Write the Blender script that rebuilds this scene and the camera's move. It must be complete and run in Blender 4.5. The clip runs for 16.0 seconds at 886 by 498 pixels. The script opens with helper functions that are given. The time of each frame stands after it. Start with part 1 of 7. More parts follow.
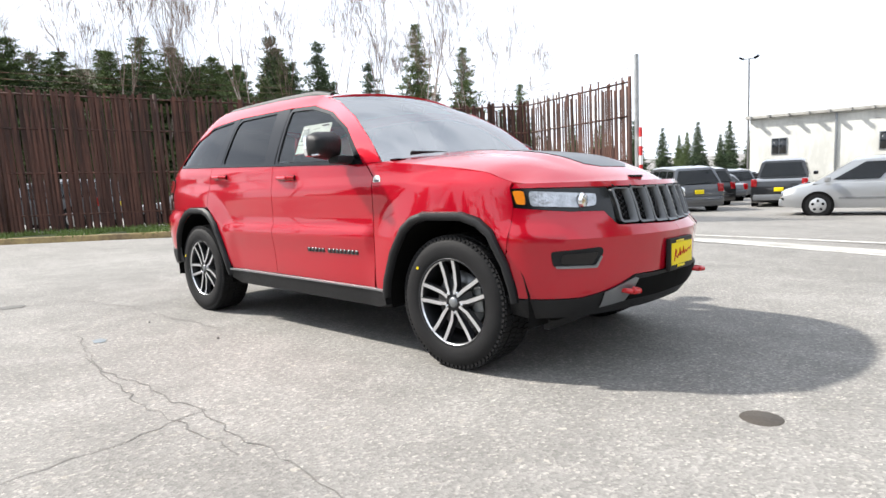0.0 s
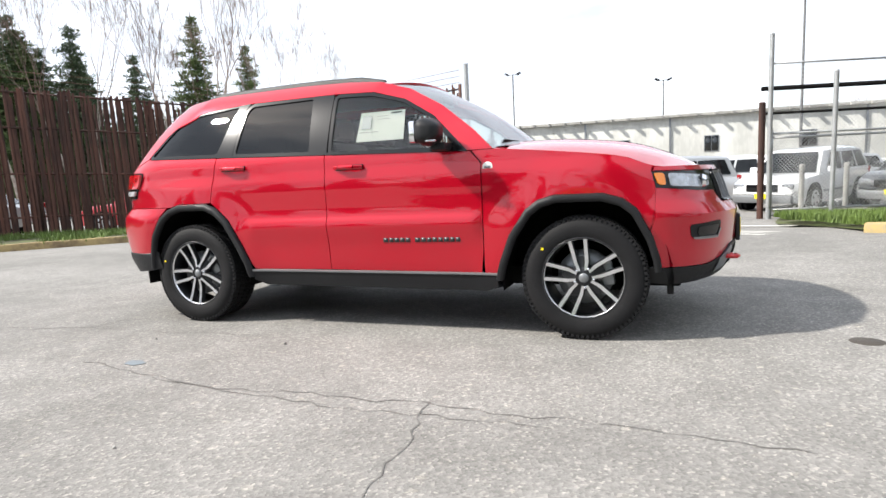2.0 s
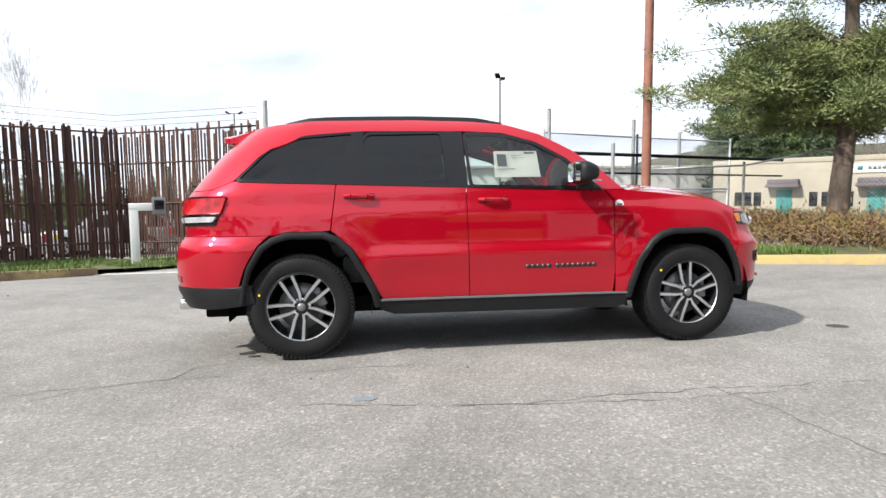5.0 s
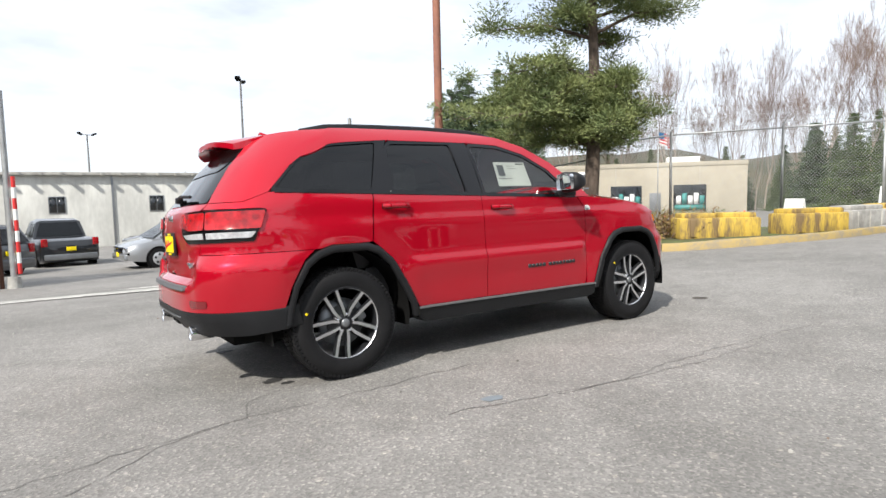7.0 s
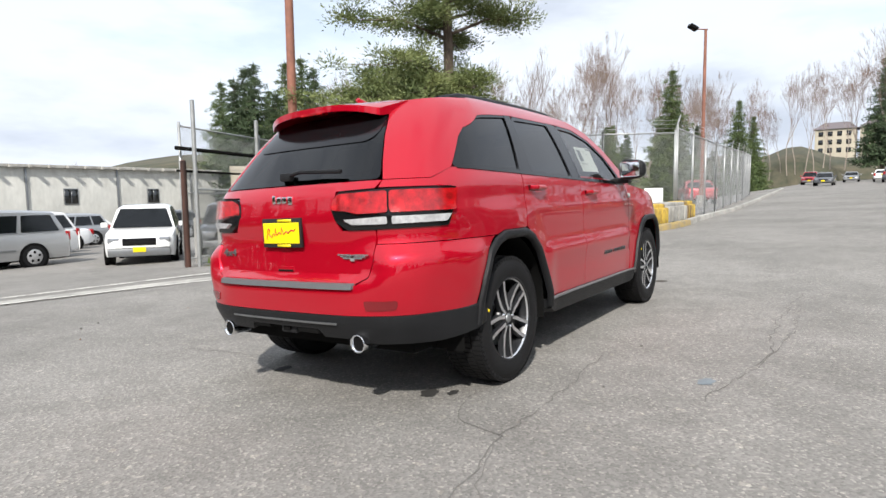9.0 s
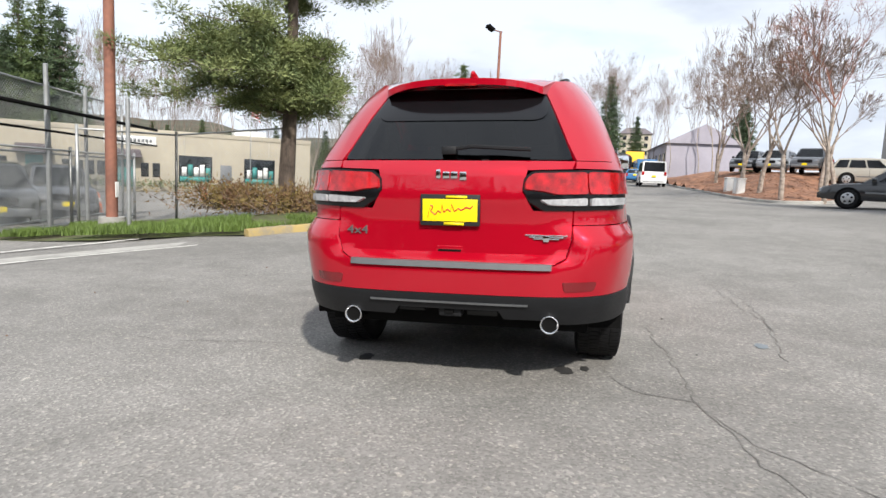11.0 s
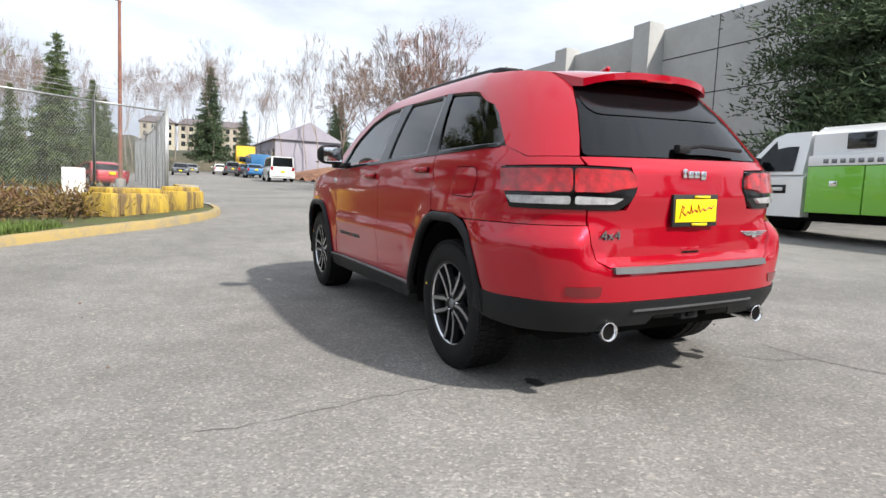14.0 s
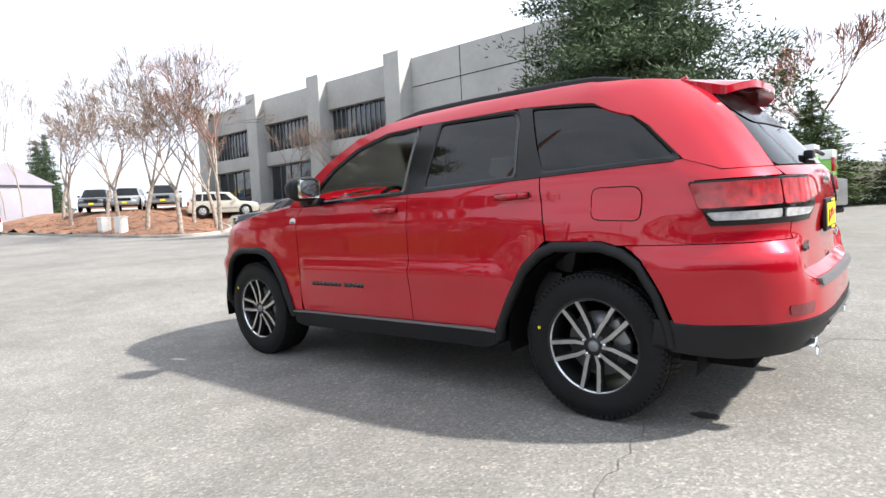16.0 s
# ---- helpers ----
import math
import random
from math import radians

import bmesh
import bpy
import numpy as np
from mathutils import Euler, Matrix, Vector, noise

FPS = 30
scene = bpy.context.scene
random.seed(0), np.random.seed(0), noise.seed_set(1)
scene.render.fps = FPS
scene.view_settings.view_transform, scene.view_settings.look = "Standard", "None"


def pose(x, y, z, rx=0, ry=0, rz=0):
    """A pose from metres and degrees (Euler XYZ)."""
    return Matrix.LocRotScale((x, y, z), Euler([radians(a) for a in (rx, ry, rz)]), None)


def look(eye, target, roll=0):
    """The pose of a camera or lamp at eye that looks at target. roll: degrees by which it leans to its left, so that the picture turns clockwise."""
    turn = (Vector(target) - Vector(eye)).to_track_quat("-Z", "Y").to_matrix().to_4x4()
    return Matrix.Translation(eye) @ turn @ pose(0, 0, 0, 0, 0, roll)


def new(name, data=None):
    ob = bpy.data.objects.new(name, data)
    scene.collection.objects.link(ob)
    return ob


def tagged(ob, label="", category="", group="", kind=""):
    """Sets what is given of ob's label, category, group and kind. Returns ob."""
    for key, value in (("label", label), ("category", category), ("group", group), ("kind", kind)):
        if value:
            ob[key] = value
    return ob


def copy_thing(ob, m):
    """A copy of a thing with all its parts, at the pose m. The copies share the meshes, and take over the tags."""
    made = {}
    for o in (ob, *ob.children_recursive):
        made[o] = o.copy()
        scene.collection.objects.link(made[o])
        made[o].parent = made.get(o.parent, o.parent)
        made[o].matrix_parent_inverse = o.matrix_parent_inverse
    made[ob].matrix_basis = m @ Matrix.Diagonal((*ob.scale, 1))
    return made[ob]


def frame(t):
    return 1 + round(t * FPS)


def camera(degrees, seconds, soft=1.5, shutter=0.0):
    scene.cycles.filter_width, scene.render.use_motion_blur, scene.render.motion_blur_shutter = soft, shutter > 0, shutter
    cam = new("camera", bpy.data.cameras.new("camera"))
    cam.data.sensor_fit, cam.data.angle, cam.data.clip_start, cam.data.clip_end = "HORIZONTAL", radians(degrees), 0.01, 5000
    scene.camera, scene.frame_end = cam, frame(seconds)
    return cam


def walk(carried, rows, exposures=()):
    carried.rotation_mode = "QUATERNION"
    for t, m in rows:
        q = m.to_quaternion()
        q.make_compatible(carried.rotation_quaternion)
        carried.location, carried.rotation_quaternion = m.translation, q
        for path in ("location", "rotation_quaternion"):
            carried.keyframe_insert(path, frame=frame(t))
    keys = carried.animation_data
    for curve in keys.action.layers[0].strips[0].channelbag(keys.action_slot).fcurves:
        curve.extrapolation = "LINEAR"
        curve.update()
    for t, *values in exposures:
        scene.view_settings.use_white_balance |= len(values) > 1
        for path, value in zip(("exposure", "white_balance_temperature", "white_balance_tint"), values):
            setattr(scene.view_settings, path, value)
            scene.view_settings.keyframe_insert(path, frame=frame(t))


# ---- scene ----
cam = camera(73.5, 16.0)
PATH = [
    (0, (3.596, -3.308, 1.008), (2.255, -1.84, 0.801), -2.0),
    (0.5, (3.244, -3.693, 0.987), (2.049, -2.103, 0.78), -2.4),
    (1, (2.85, -4.023, 1.013), (1.829, -2.311, 0.845), -1.8),
    (1.5, (2.397, -4.249, 1.01), (1.502, -2.479, 0.755), -3.2),
    (2, (1.931, -4.45, 0.974), (1.22, -2.594, 0.754), -2.7),
    (2.5, (1.444, -4.683, 1.032), (0.853, -2.779, 0.88), -2.5),
    (3, (1.033, -4.879, 1.01), (0.639, -2.92, 0.915), -1.6),
    (3.5, (0.476, -5.021, 1.03), (0.251, -3.035, 0.95), -2.26),
    (6, (-2.032, -5.159, 0.969), (-1.358, -3.279, 0.856), -1.33),
    (6.5, (-2.595, -4.957, 1.046), (-1.695, -3.173, 0.95), -2.9),
    (7, (-3.097, -4.557, 1.063), (-1.985, -2.899, 0.95), -2.76),
    (7.5, (-3.612, -4.128, 1.113), (-2.278, -2.639, 1.048), -2.1),
    (8, (-3.989, -3.597, 1.089), (-2.52, -2.242, 0.995), -3.16),
    (10.5, (-5.185, -1.107, 1.104), (-3.297, -0.473, 0.917), 0.2),
    (11, (-5.331, -0.596, 1.106), (-3.388, -0.186, 0.874), 0.6),
    (11.5, (-5.346, -0.034, 1.077), (-3.381, 0.227, 0.815), 2.1),
    (12, (-5.323, 0.493, 1.081), (-3.335, 0.46, 0.857), 1.5),
    (12.5, (-5.195, 1.007, 1.077), (-3.224, 0.759, 0.85), 1.37),
    (13, (-5.034, 1.519, 1.084), (-3.112, 1.023, 0.842), 0.42),
    (13.5, (-4.833, 2.037, 1.053), (-2.966, 1.361, 0.82), 0.69),
    (14, (-4.477, 2.433, 1.09), (-2.692, 1.561, 0.857), 0.78),
    (14.5, (-4.129, 2.838, 1.094), (-2.476, 1.731, 0.884), 0.72),
    (15, (-3.705, 3.17, 1.126), (-2.157, 1.916, 0.951), 0.65),
    (15.5, (-3.274, 3.479, 1.156), (-1.909, 2.03, 0.961), -1.02),
    (16, (-2.778, 3.593, 1.163), (-1.499, 2.065, 0.993), -3.95),
]
# the asphalt falls gently towards the storage lot; the car and the walk lie on that plane
TILT = pose(0, 0, 0, -2.18, -0.35, 0)
walk(cam, [(t, TILT @ look(eye, target, roll)) for t, eye, target, roll in PATH],
     exposures=((0, 1.25), (2, 1.12), (2.5, 0.97), (3.5, 0.95), (6, 0.95), (7, 0.78), (11, 0.65), (13.5, 0.68), (15, 1.02), (16, 1.25)))

# ---- light ----
SUN_WAY = Vector((1.0, 0.5, -1.02)).normalized()
world = bpy.data.worlds.new("sky")
scene.world = world
world.use_nodes = True
wn, wl = world.node_tree.nodes, world.node_tree.links
wn.clear()
w_out, w_bg = wn.new("ShaderNodeOutputWorld"), wn.new("ShaderNodeBackground")
w_sky, w_mix, w_ramp = wn.new("ShaderNodeTexSky"), wn.new("ShaderNodeMix"), wn.new("ShaderNodeValToRGB")
w_tc, w_map, w_noise = wn.new("ShaderNodeTexCoord"), wn.new("ShaderNodeMapping"), wn.new("ShaderNodeTexNoise")
w_ramp2 = wn.new("ShaderNodeValToRGB")
w_sky.sky_type, w_sky.sun_disc = "NISHITA", False
w_sky.sun_elevation = math.asin(-SUN_WAY.z)
w_sky.sun_rotation = math.atan2(-SUN_WAY.x, -SUN_WAY.y)
w_sky.air_density, w_sky.dust_density = 1.0, 2.0
w_map.inputs["Scale"].default_value = (1.0, 1.0, 3.2)
w_noise.inputs["Scale"].default_value = 2.1
w_noise.inputs["Detail"].default_value = 6
w_noise.inputs["Roughness"].default_value = 0.55
w_ramp.color_ramp.elements[0].position, w_ramp.color_ramp.elements[1].position = 0.30, 0.52
w_ramp2.color_ramp.elements[0].position, w_ramp2.color_ramp.elements[1].position = 0.42, 0.66
w_ramp.color_ramp.elements[0].color = (0.5, 0.5, 0.5, 1)
w_ramp2.color_ramp.elements[0].color = (6.1, 6.5, 7.1, 1)
w_ramp2.color_ramp.elements[1].color = (3.7, 4.1, 4.8, 1)
w_mix.data_type = "RGBA"
wl.new(w_tc.outputs["Generated"], w_map.inputs["Vector"])
wl.new(w_map.outputs["Vector"], w_noise.inputs["Vector"])
wl.new(w_noise.outputs["Fac"], w_ramp.inputs["Fac"])
wl.new(w_noise.outputs["Fac"], w_ramp2.inputs["Fac"])
wl.new(w_ramp.outputs["Color"], w_mix.inputs["Factor"])
wl.new(w_sky.outputs["Color"], w_mix.inputs["A"])
wl.new(w_ramp2.outputs["Color"], w_mix.inputs["B"])
wl.new(w_mix.outputs["Result"], w_bg.inputs["Color"])
wl.new(w_bg.outputs["Background"], w_out.inputs["Surface"])
w_bg.inputs["Strength"].default_value = 0.118
sun = new("sun", bpy.data.lights.new("sun", "SUN"))
sun.data.energy, sun.data.angle, sun.data.color = 3.85, radians(2.0), (1.0, 0.95, 0.88)
sun.matrix_world = look((-40, -20, 40), Vector((-40, -20, 40)) + SUN_WAY)


# ---- materials ----
def mat(name, color, rough=0.6, metal=0.0, vary=0.15, scale=8.0, bump=0.0, bscale=60.0, coat=0.0, dark=None, spec=0.5, rand=0.0, stretch=None, ramp=(0.35, 0.7)):
    m = bpy.data.materials.new(name)
    m.use_nodes = True
    n, l = m.node_tree.nodes, m.node_tree.links
    b = n["Principled BSDF"]
    b.inputs["Roughness"].default_value, b.inputs["Metallic"].default_value = rough, metal
    b.inputs["Specular IOR Level"].default_value = spec
    b.inputs["Coat Weight"].default_value, b.inputs["Coat Roughness"].default_value = coat, 0.03
    tc = n.new("ShaderNodeTexCoord")
    vec = tc.outputs["Object"]
    if stretch:
        mp = n.new("ShaderNodeMapping")
        mp.inputs["Scale"].default_value = stretch
        l.new(vec, mp.inputs["Vector"])
        vec = mp.outputs["Vector"]
    if dark is None:
        dark = tuple(c * (1 - vary) for c in color)
    t1, t2 = n.new("ShaderNodeTexNoise"), n.new("ShaderNodeTexNoise")
    for t, s in ((t1, scale), (t2, scale * 7.3)):
        t.inputs["Scale"].default_value, t.inputs["Detail"].default_value = s, 5
        l.new(vec, t.inputs["Vector"])
    add = n.new("ShaderNodeMath")
    add.operation = "MULTIPLY_ADD"
    add.inputs[1].default_value = 0.45
    l.new(t2.outputs["Fac"], add.inputs[0])
    l.new(t1.outputs["Fac"], add.inputs[2])
    r = n.new("ShaderNodeValToRGB")
    r.color_ramp.elements[0].position, r.color_ramp.elements[1].position = ramp[0] + 0.22, ramp[1] + 0.22
    r.color_ramp.elements[0].color, r.color_ramp.elements[1].color = (*dark, 1), (*color, 1)
    l.new(add.outputs["Value"], r.inputs["Fac"])
    out = r.outputs["Color"]
    if rand:
        oi, hv, mr = n.new("ShaderNodeObjectInfo"), n.new("ShaderNodeHueSaturation"), n.new("ShaderNodeMapRange")
        mr.inputs["To Min"].default_value, mr.inputs["To Max"].default_value = 1 - rand, 1 + rand
        l.new(oi.outputs["Random"], mr.inputs["Value"])
        l.new(mr.outputs["Result"], hv.inputs["Value"])
        l.new(out, hv.inputs["Color"])
        out = hv.outputs["Color"]
    l.new(out, b.inputs["Base Color"])
    if bump:
        bt, bp = n.new("ShaderNodeTexNoise"), n.new("ShaderNodeBump")
        bt.inputs["Scale"].default_value, bt.inputs["Detail"].default_value = bscale, 6
        bp.inputs["Strength"].default_value, bp.inputs["Distance"].default_value = bump, 0.01
        l.new(vec, bt.inputs["Vector"])
        l.new(bt.outputs["Fac"], bp.inputs["Height"])
        l.new(bp.outputs["Normal"], b.inputs["Normal"])
    return m


def pane_mat(name, tint, gloss=(1, 1, 1), rough=0.0, ior=1.5):
    """Thin window glass: tinted see-through with a mirror sheen."""
    m = bpy.data.materials.new(name)
    m.use_nodes = True
    n, l = m.node_tree.nodes, m.node_tree.links
    n.clear()
    out, mix, tr, gl, fr = (n.new(k) for k in ("ShaderNodeOutputMaterial", "ShaderNodeMixShader", "ShaderNodeBsdfTransparent", "ShaderNodeBsdfGlossy", "ShaderNodeFresnel"))
    tr.inputs["Color"].default_value = (*tint, 1)
    gl.inputs["Color"].default_value, gl.inputs["Roughness"].default_value = (*gloss, 1), rough
    fr.inputs["IOR"].default_value = ior
    l.new(fr.outputs["Fac"], mix.inputs["Fac"])
    l.new(tr.outputs["BSDF"], mix.inputs[1])
    l.new(gl.outputs["BSDF"], mix.inputs[2])
    l.new(mix.outputs["Shader"], out.inputs["Surface"])
    return m


def asphalt_mat():
    m = bpy.data.materials.new("asphalt")
    m.use_nodes = True
    n, l = m.node_tree.nodes, m.node_tree.links
    b = n["Principled BSDF"]
    b.inputs["Roughness"].default_value = 0.85
    b.inputs["Specular IOR Level"].default_value = 0.3
    tc = n.new("ShaderNodeTexCoord")
    big, mid, fine = (n.new("ShaderNodeTexNoise") for _ in range(3))
    vor, vor2 = n.new("ShaderNodeTexVoronoi"), n.new("ShaderNodeTexVoronoi")
    for t, s, d in ((big, 0.35, 4), (mid, 3.0, 6), (fine, 90, 3)):
        t.inputs["Scale"].default_value, t.inputs["Detail"].default_value = s, d
    vor.inputs["Scale"].default_value = 85
    vor2.inputs["Scale"].default_value = 32
    for t in (big, mid, fine, vor, vor2):
        l.new(tc.outputs["Object"], t.inputs["Vector"])
    r = n.new("ShaderNodeValToRGB")
    e = r.color_ramp.elements
    e[0].position, e[1].position = 0.38, 0.62
    e[0].color, e[1].color = (0.185, 0.178, 0.166, 1), (0.26, 0.25, 0.235, 1)
    mixn = n.new("ShaderNodeMix")
    mixn.inputs["Factor"].default_value = 0.4
    l.new(big.outputs["Fac"], mixn.inputs["A"])
    l.new(mid.outputs["Fac"], mixn.inputs["B"])
    l.new(mixn.outputs["Result"], r.inputs["Fac"])
    st = n.new("ShaderNodeValToRGB")          # pale and dark stones in the binder
    e = st.color_ramp.elements
    e[0].position, e[1].position = 0.0, 1.0
    e[0].color, e[1].color = (0.6, 0.6, 0.6, 1), (1.62, 1.59, 1.53, 1)
    k = e.new(0.75)
    k.color = (1.0, 1.0, 1.0, 1)
    l.new(vor.outputs["Color"], st.inputs["Fac"])
    st2 = n.new("ShaderNodeValToRGB")
    e = st2.color_ramp.elements
    e[0].position, e[1].position = 0.86, 0.97
    e[0].color, e[1].color = (1, 1, 1, 1), (1.4, 1.37, 1.3, 1)
    l.new(vor2.outputs["Color"], st2.inputs["Fac"])
    mul, mul2 = n.new("ShaderNodeMix"), n.new("ShaderNodeMix")
    for q in (mul, mul2):
        q.data_type, q.blend_type = "RGBA", "MULTIPLY"
        q.inputs["Factor"].default_value = 1.0
    l.new(r.outputs["Color"], mul.inputs["A"])
    l.new(st.outputs["Color"], mul.inputs["B"])
    l.new(mul.outputs["Result"], mul2.inputs["A"])
    l.new(st2.outputs["Color"], mul2.inputs["B"])
    l.new(mul2.outputs["Result"], b.inputs["Base Color"])
    bp = n.new("ShaderNodeBump")
    bp.inputs["Strength"].default_value, bp.inputs["Distance"].default_value = 0.5, 0.004
    l.new(vor.outputs["Distance"], bp.inputs["Height"])
    l.new(bp.outputs["Normal"], b.inputs["Normal"])
    return m


def paint_mat(name, color, metal=0.35, flake=0.06, rough=0.32, spec=0.4):
    m = bpy.data.materials.new(name)
    m.use_nodes = True
    n, l = m.node_tree.nodes, m.node_tree.links
    b = n["Principled BSDF"]
    b.inputs["Roughness"].default_value, b.inputs["Metallic"].default_value = rough, metal
    b.inputs["Coat Weight"].default_value, b.inputs["Coat Roughness"].default_value = 1.0, 0.015
    b.inputs["Coat IOR"].default_value = 1.56
    b.inputs["Specular IOR Level"].default_value = spec
    tc, nz, r = n.new("ShaderNodeTexCoord"), n.new("ShaderNodeTexNoise"), n.new("ShaderNodeValToRGB")
    nz.inputs["Scale"].default_value, nz.inputs["Detail"].default_value = 900, 2
    l.new(tc.outputs["Object"], nz.inputs["Vector"])
    r.color_ramp.elements[0].color = (*[c * (1 - flake * 3) for c in color], 1)
    r.color_ramp.elements[1].color = (*[min(1, c * (1 + flake * 3)) for c in color], 1)
    l.new(nz.outputs["Fac"], r.inputs["Fac"])
    l.new(r.outputs["Color"], b.inputs["Base Color"])
    b2, bp = n.new("ShaderNodeTexNoise"), n.new("ShaderNodeBump")
    b2.inputs["Scale"].default_value = 2.2
    bp.inputs["Strength"].default_value, bp.inputs["Distance"].default_value = 0.03, 0.02
    l.new(tc.outputs["Object"], b2.inputs["Vector"])
    l.new(b2.outputs["Fac"], bp.inputs["Height"])
    l.new(bp.outputs["Normal"], b.inputs["Coat Normal"])
    return m


RED = paint_mat("red_pearl_paint", (0.42, 0.002, 0.015), 0.36, 0.05, 0.32, 0.06)
TRIM = mat("grained_black_plastic", (0.012, 0.0125, 0.014), 0.5, spec=0.25, bump=0.15, bscale=400)
GLOSS = mat("gloss_black", (0.006, 0.006, 0.007), 0.15, vary=0.1, spec=0.4)
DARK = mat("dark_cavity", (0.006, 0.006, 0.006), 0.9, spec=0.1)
RUBBER = mat("tyre_rubber", (0.011, 0.011, 0.012), 0.7, spec=0.22, vary=0.3, bump=0.1, bscale=150)
MACHINED = mat("machined_aluminium", (0.75, 0.76, 0.78), 0.28, metal=0.9, vary=0.06, scale=30)
RIMDARK = mat("dark_rim_paint", (0.022, 0.023, 0.026), 0.35, metal=0.3)
CHROME = mat("chrome", (0.85, 0.86, 0.88), 0.08, metal=1.0, vary=0.03)
SATIN = mat("satin_grey_metal", (0.23, 0.24, 0.25), 0.4, metal=0.6, vary=0.1)
DECAL = mat("matt_black_decal", (0.02, 0.02, 0.022), 0.38, vary=0.1, coat=0.2)
GREYGRILLE = mat("grey_grille_surround", (0.15, 0.155, 0.16), 0.4, metal=0.5, vary=0.1)
TAILRED = mat("red_lamp_lens", (0.5, 0.004, 0.008), 0.12, vary=0.6, scale=20, coat=0.8, bump=0.1, bscale=220)
TAILDARK = mat("dark_red_reflector", (0.16, 0.004, 0.008), 0.15, coat=0.7)
LAMPCLEAR = mat("lamp_reflector", (0.5, 0.52, 0.55), 0.16, metal=0.7, vary=0.35, scale=26, coat=0.8, bump=0.5, bscale=60)
REVERSE = mat("clear_reversing_lens", (0.6, 0.61, 0.63), 0.2, metal=0.2, vary=0.4, scale=30, coat=0.7, bump=0.4, bscale=80)
PAD = mat("dark_grey_step_pad", (0.10, 0.104, 0.11), 0.5, vary=0.15, scale=12)
AMBER = mat("amber_lens", (0.75, 0.22, 0.01), 0.18, coat=0.8)
YELLOW = mat("yellow_plate", (0.85, 0.66, 0.0), 0.45, vary=0.05)
REDINK = mat("red_ink", (0.5, 0.01, 0.02), 0.5)
BLACKINK = mat("black_ink", (0.01, 0.01, 0.01), 0.6)
PAPER = mat("white_paper", (0.82, 0.83, 0.8), 0.7, vary=0.05)
CLEAR = pane_mat("clear_glass", (0.74, 0.8, 0.77), ior=1.6)
TINT = pane_mat("privacy_glass", (0.03, 0.034, 0.038), ior=1.5)
SCREEN = pane_mat("windscreen_glass", (0.55, 0.62, 0.6), ior=4.6)
SEAT = mat("black_leather", (0.03, 0.03, 0.032), 0.5, bump=0.2, bscale=200)
LINER = mat("grey_headliner", (0.32, 0.31, 0.29), 0.9)
REDPLASTIC = mat("red_hook_paint", (0.6, 0.015, 0.02), 0.35, coat=0.5)
ASPHALT = asphalt_mat()
CONCRETE = mat("concrete", (0.42, 0.41, 0.38), 0.85, vary=0.4, scale=1.5, bump=0.3, bscale=40)
TILTUP = mat("grey_concrete_wall", (0.40, 0.40, 0.385), 0.85, vary=0.16, scale=0.35, bump=0.15, bscale=15)
KERBYELLOW = mat("worn_yellow_kerb_paint", (0.36, 0.265, 0.10), 0.8, dark=(0.25, 0.21, 0.14), scale=3, bump=0.3, bscale=40, ramp=(0.36, 0.58))
BLOCKYELLOW = mat("stained_yellow_block_paint", (0.52, 0.36, 0.06), 0.8, dark=(0.17, 0.115, 0.055), scale=3.2, bump=0.4, bscale=30, stretch=(1.6, 1.6, 0.3), ramp=(0.38, 0.6))
RUST = mat("rust_brown_slat", (0.12, 0.05, 0.034), 0.8, dark=(0.035, 0.016, 0.012), scale=1.6, rand=0.35, stretch=(3, 3, 0.3), bump=0.2, bscale=30)
GALV = mat("galvanised_steel", (0.45, 0.46, 0.46), 0.45, metal=0.6, vary=0.25, scale=5)
RUSTPOLE = mat("rusty_pole", (0.30, 0.125, 0.08), 0.75, dark=(0.18, 0.08, 0.058), scale=1.2, bump=0.2, bscale=30)
GRASS = mat("grass_blades", (0.13, 0.2, 0.035), 0.7, dark=(0.07, 0.11, 0.02), scale=3, rand=0.0)
GRASSGROUND = mat("grassy_soil", (0.09, 0.12, 0.03), 0.95, dark=(0.06, 0.05, 0.03), scale=1.5, bump=0.6, bscale=20)
MULCH = mat("bark_mulch", (0.30, 0.15, 0.085), 0.95, dark=(0.16, 0.08, 0.05), scale=2.0, bump=0.9, bscale=14)
BARK = mat("grey_brown_bark", (0.14, 0.105, 0.08), 0.9, dark=(0.06, 0.045, 0.035), scale=5, bump=0.8, bscale=25, stretch=(1, 1, 0.25))
PALEBARK = mat("pale_bark", (0.42, 0.36, 0.31), 0.85, dark=(0.2, 0.16, 0.13), scale=6, bump=0.3, bscale=40)
TWIG = mat("bare_twigs", (0.23, 0.17, 0.135), 0.9, dark=(0.15, 0.105, 0.085), scale=3)
REDTWIG = mat("budding_red_twigs", (0.32, 0.13, 0.085), 0.9, dark=(0.2, 0.09, 0.06), scale=3)
PINE = mat("sunlit_pine_needles", (0.21, 0.24, 0.085), 0.7, dark=(0.085, 0.12, 0.04), scale=1.4)
POLEGREY = mat("dull_grey_pole", (0.17, 0.17, 0.17), 0.6, metal=0.3, vary=0.25, scale=2)
NEEDLE = mat("pine_needles", (0.12, 0.165, 0.05), 0.75, dark=(0.045, 0.075, 0.025), scale=1.2)
FIR = mat("dark_fir_needles", (0.085, 0.13, 0.055), 0.8, dark=(0.03, 0.05, 0.024), scale=1.0)
BUSH = mat("brown_green_bush_leaves", (0.19, 0.15, 0.04), 0.85, dark=(0.13, 0.06, 0.035), scale=2.5)
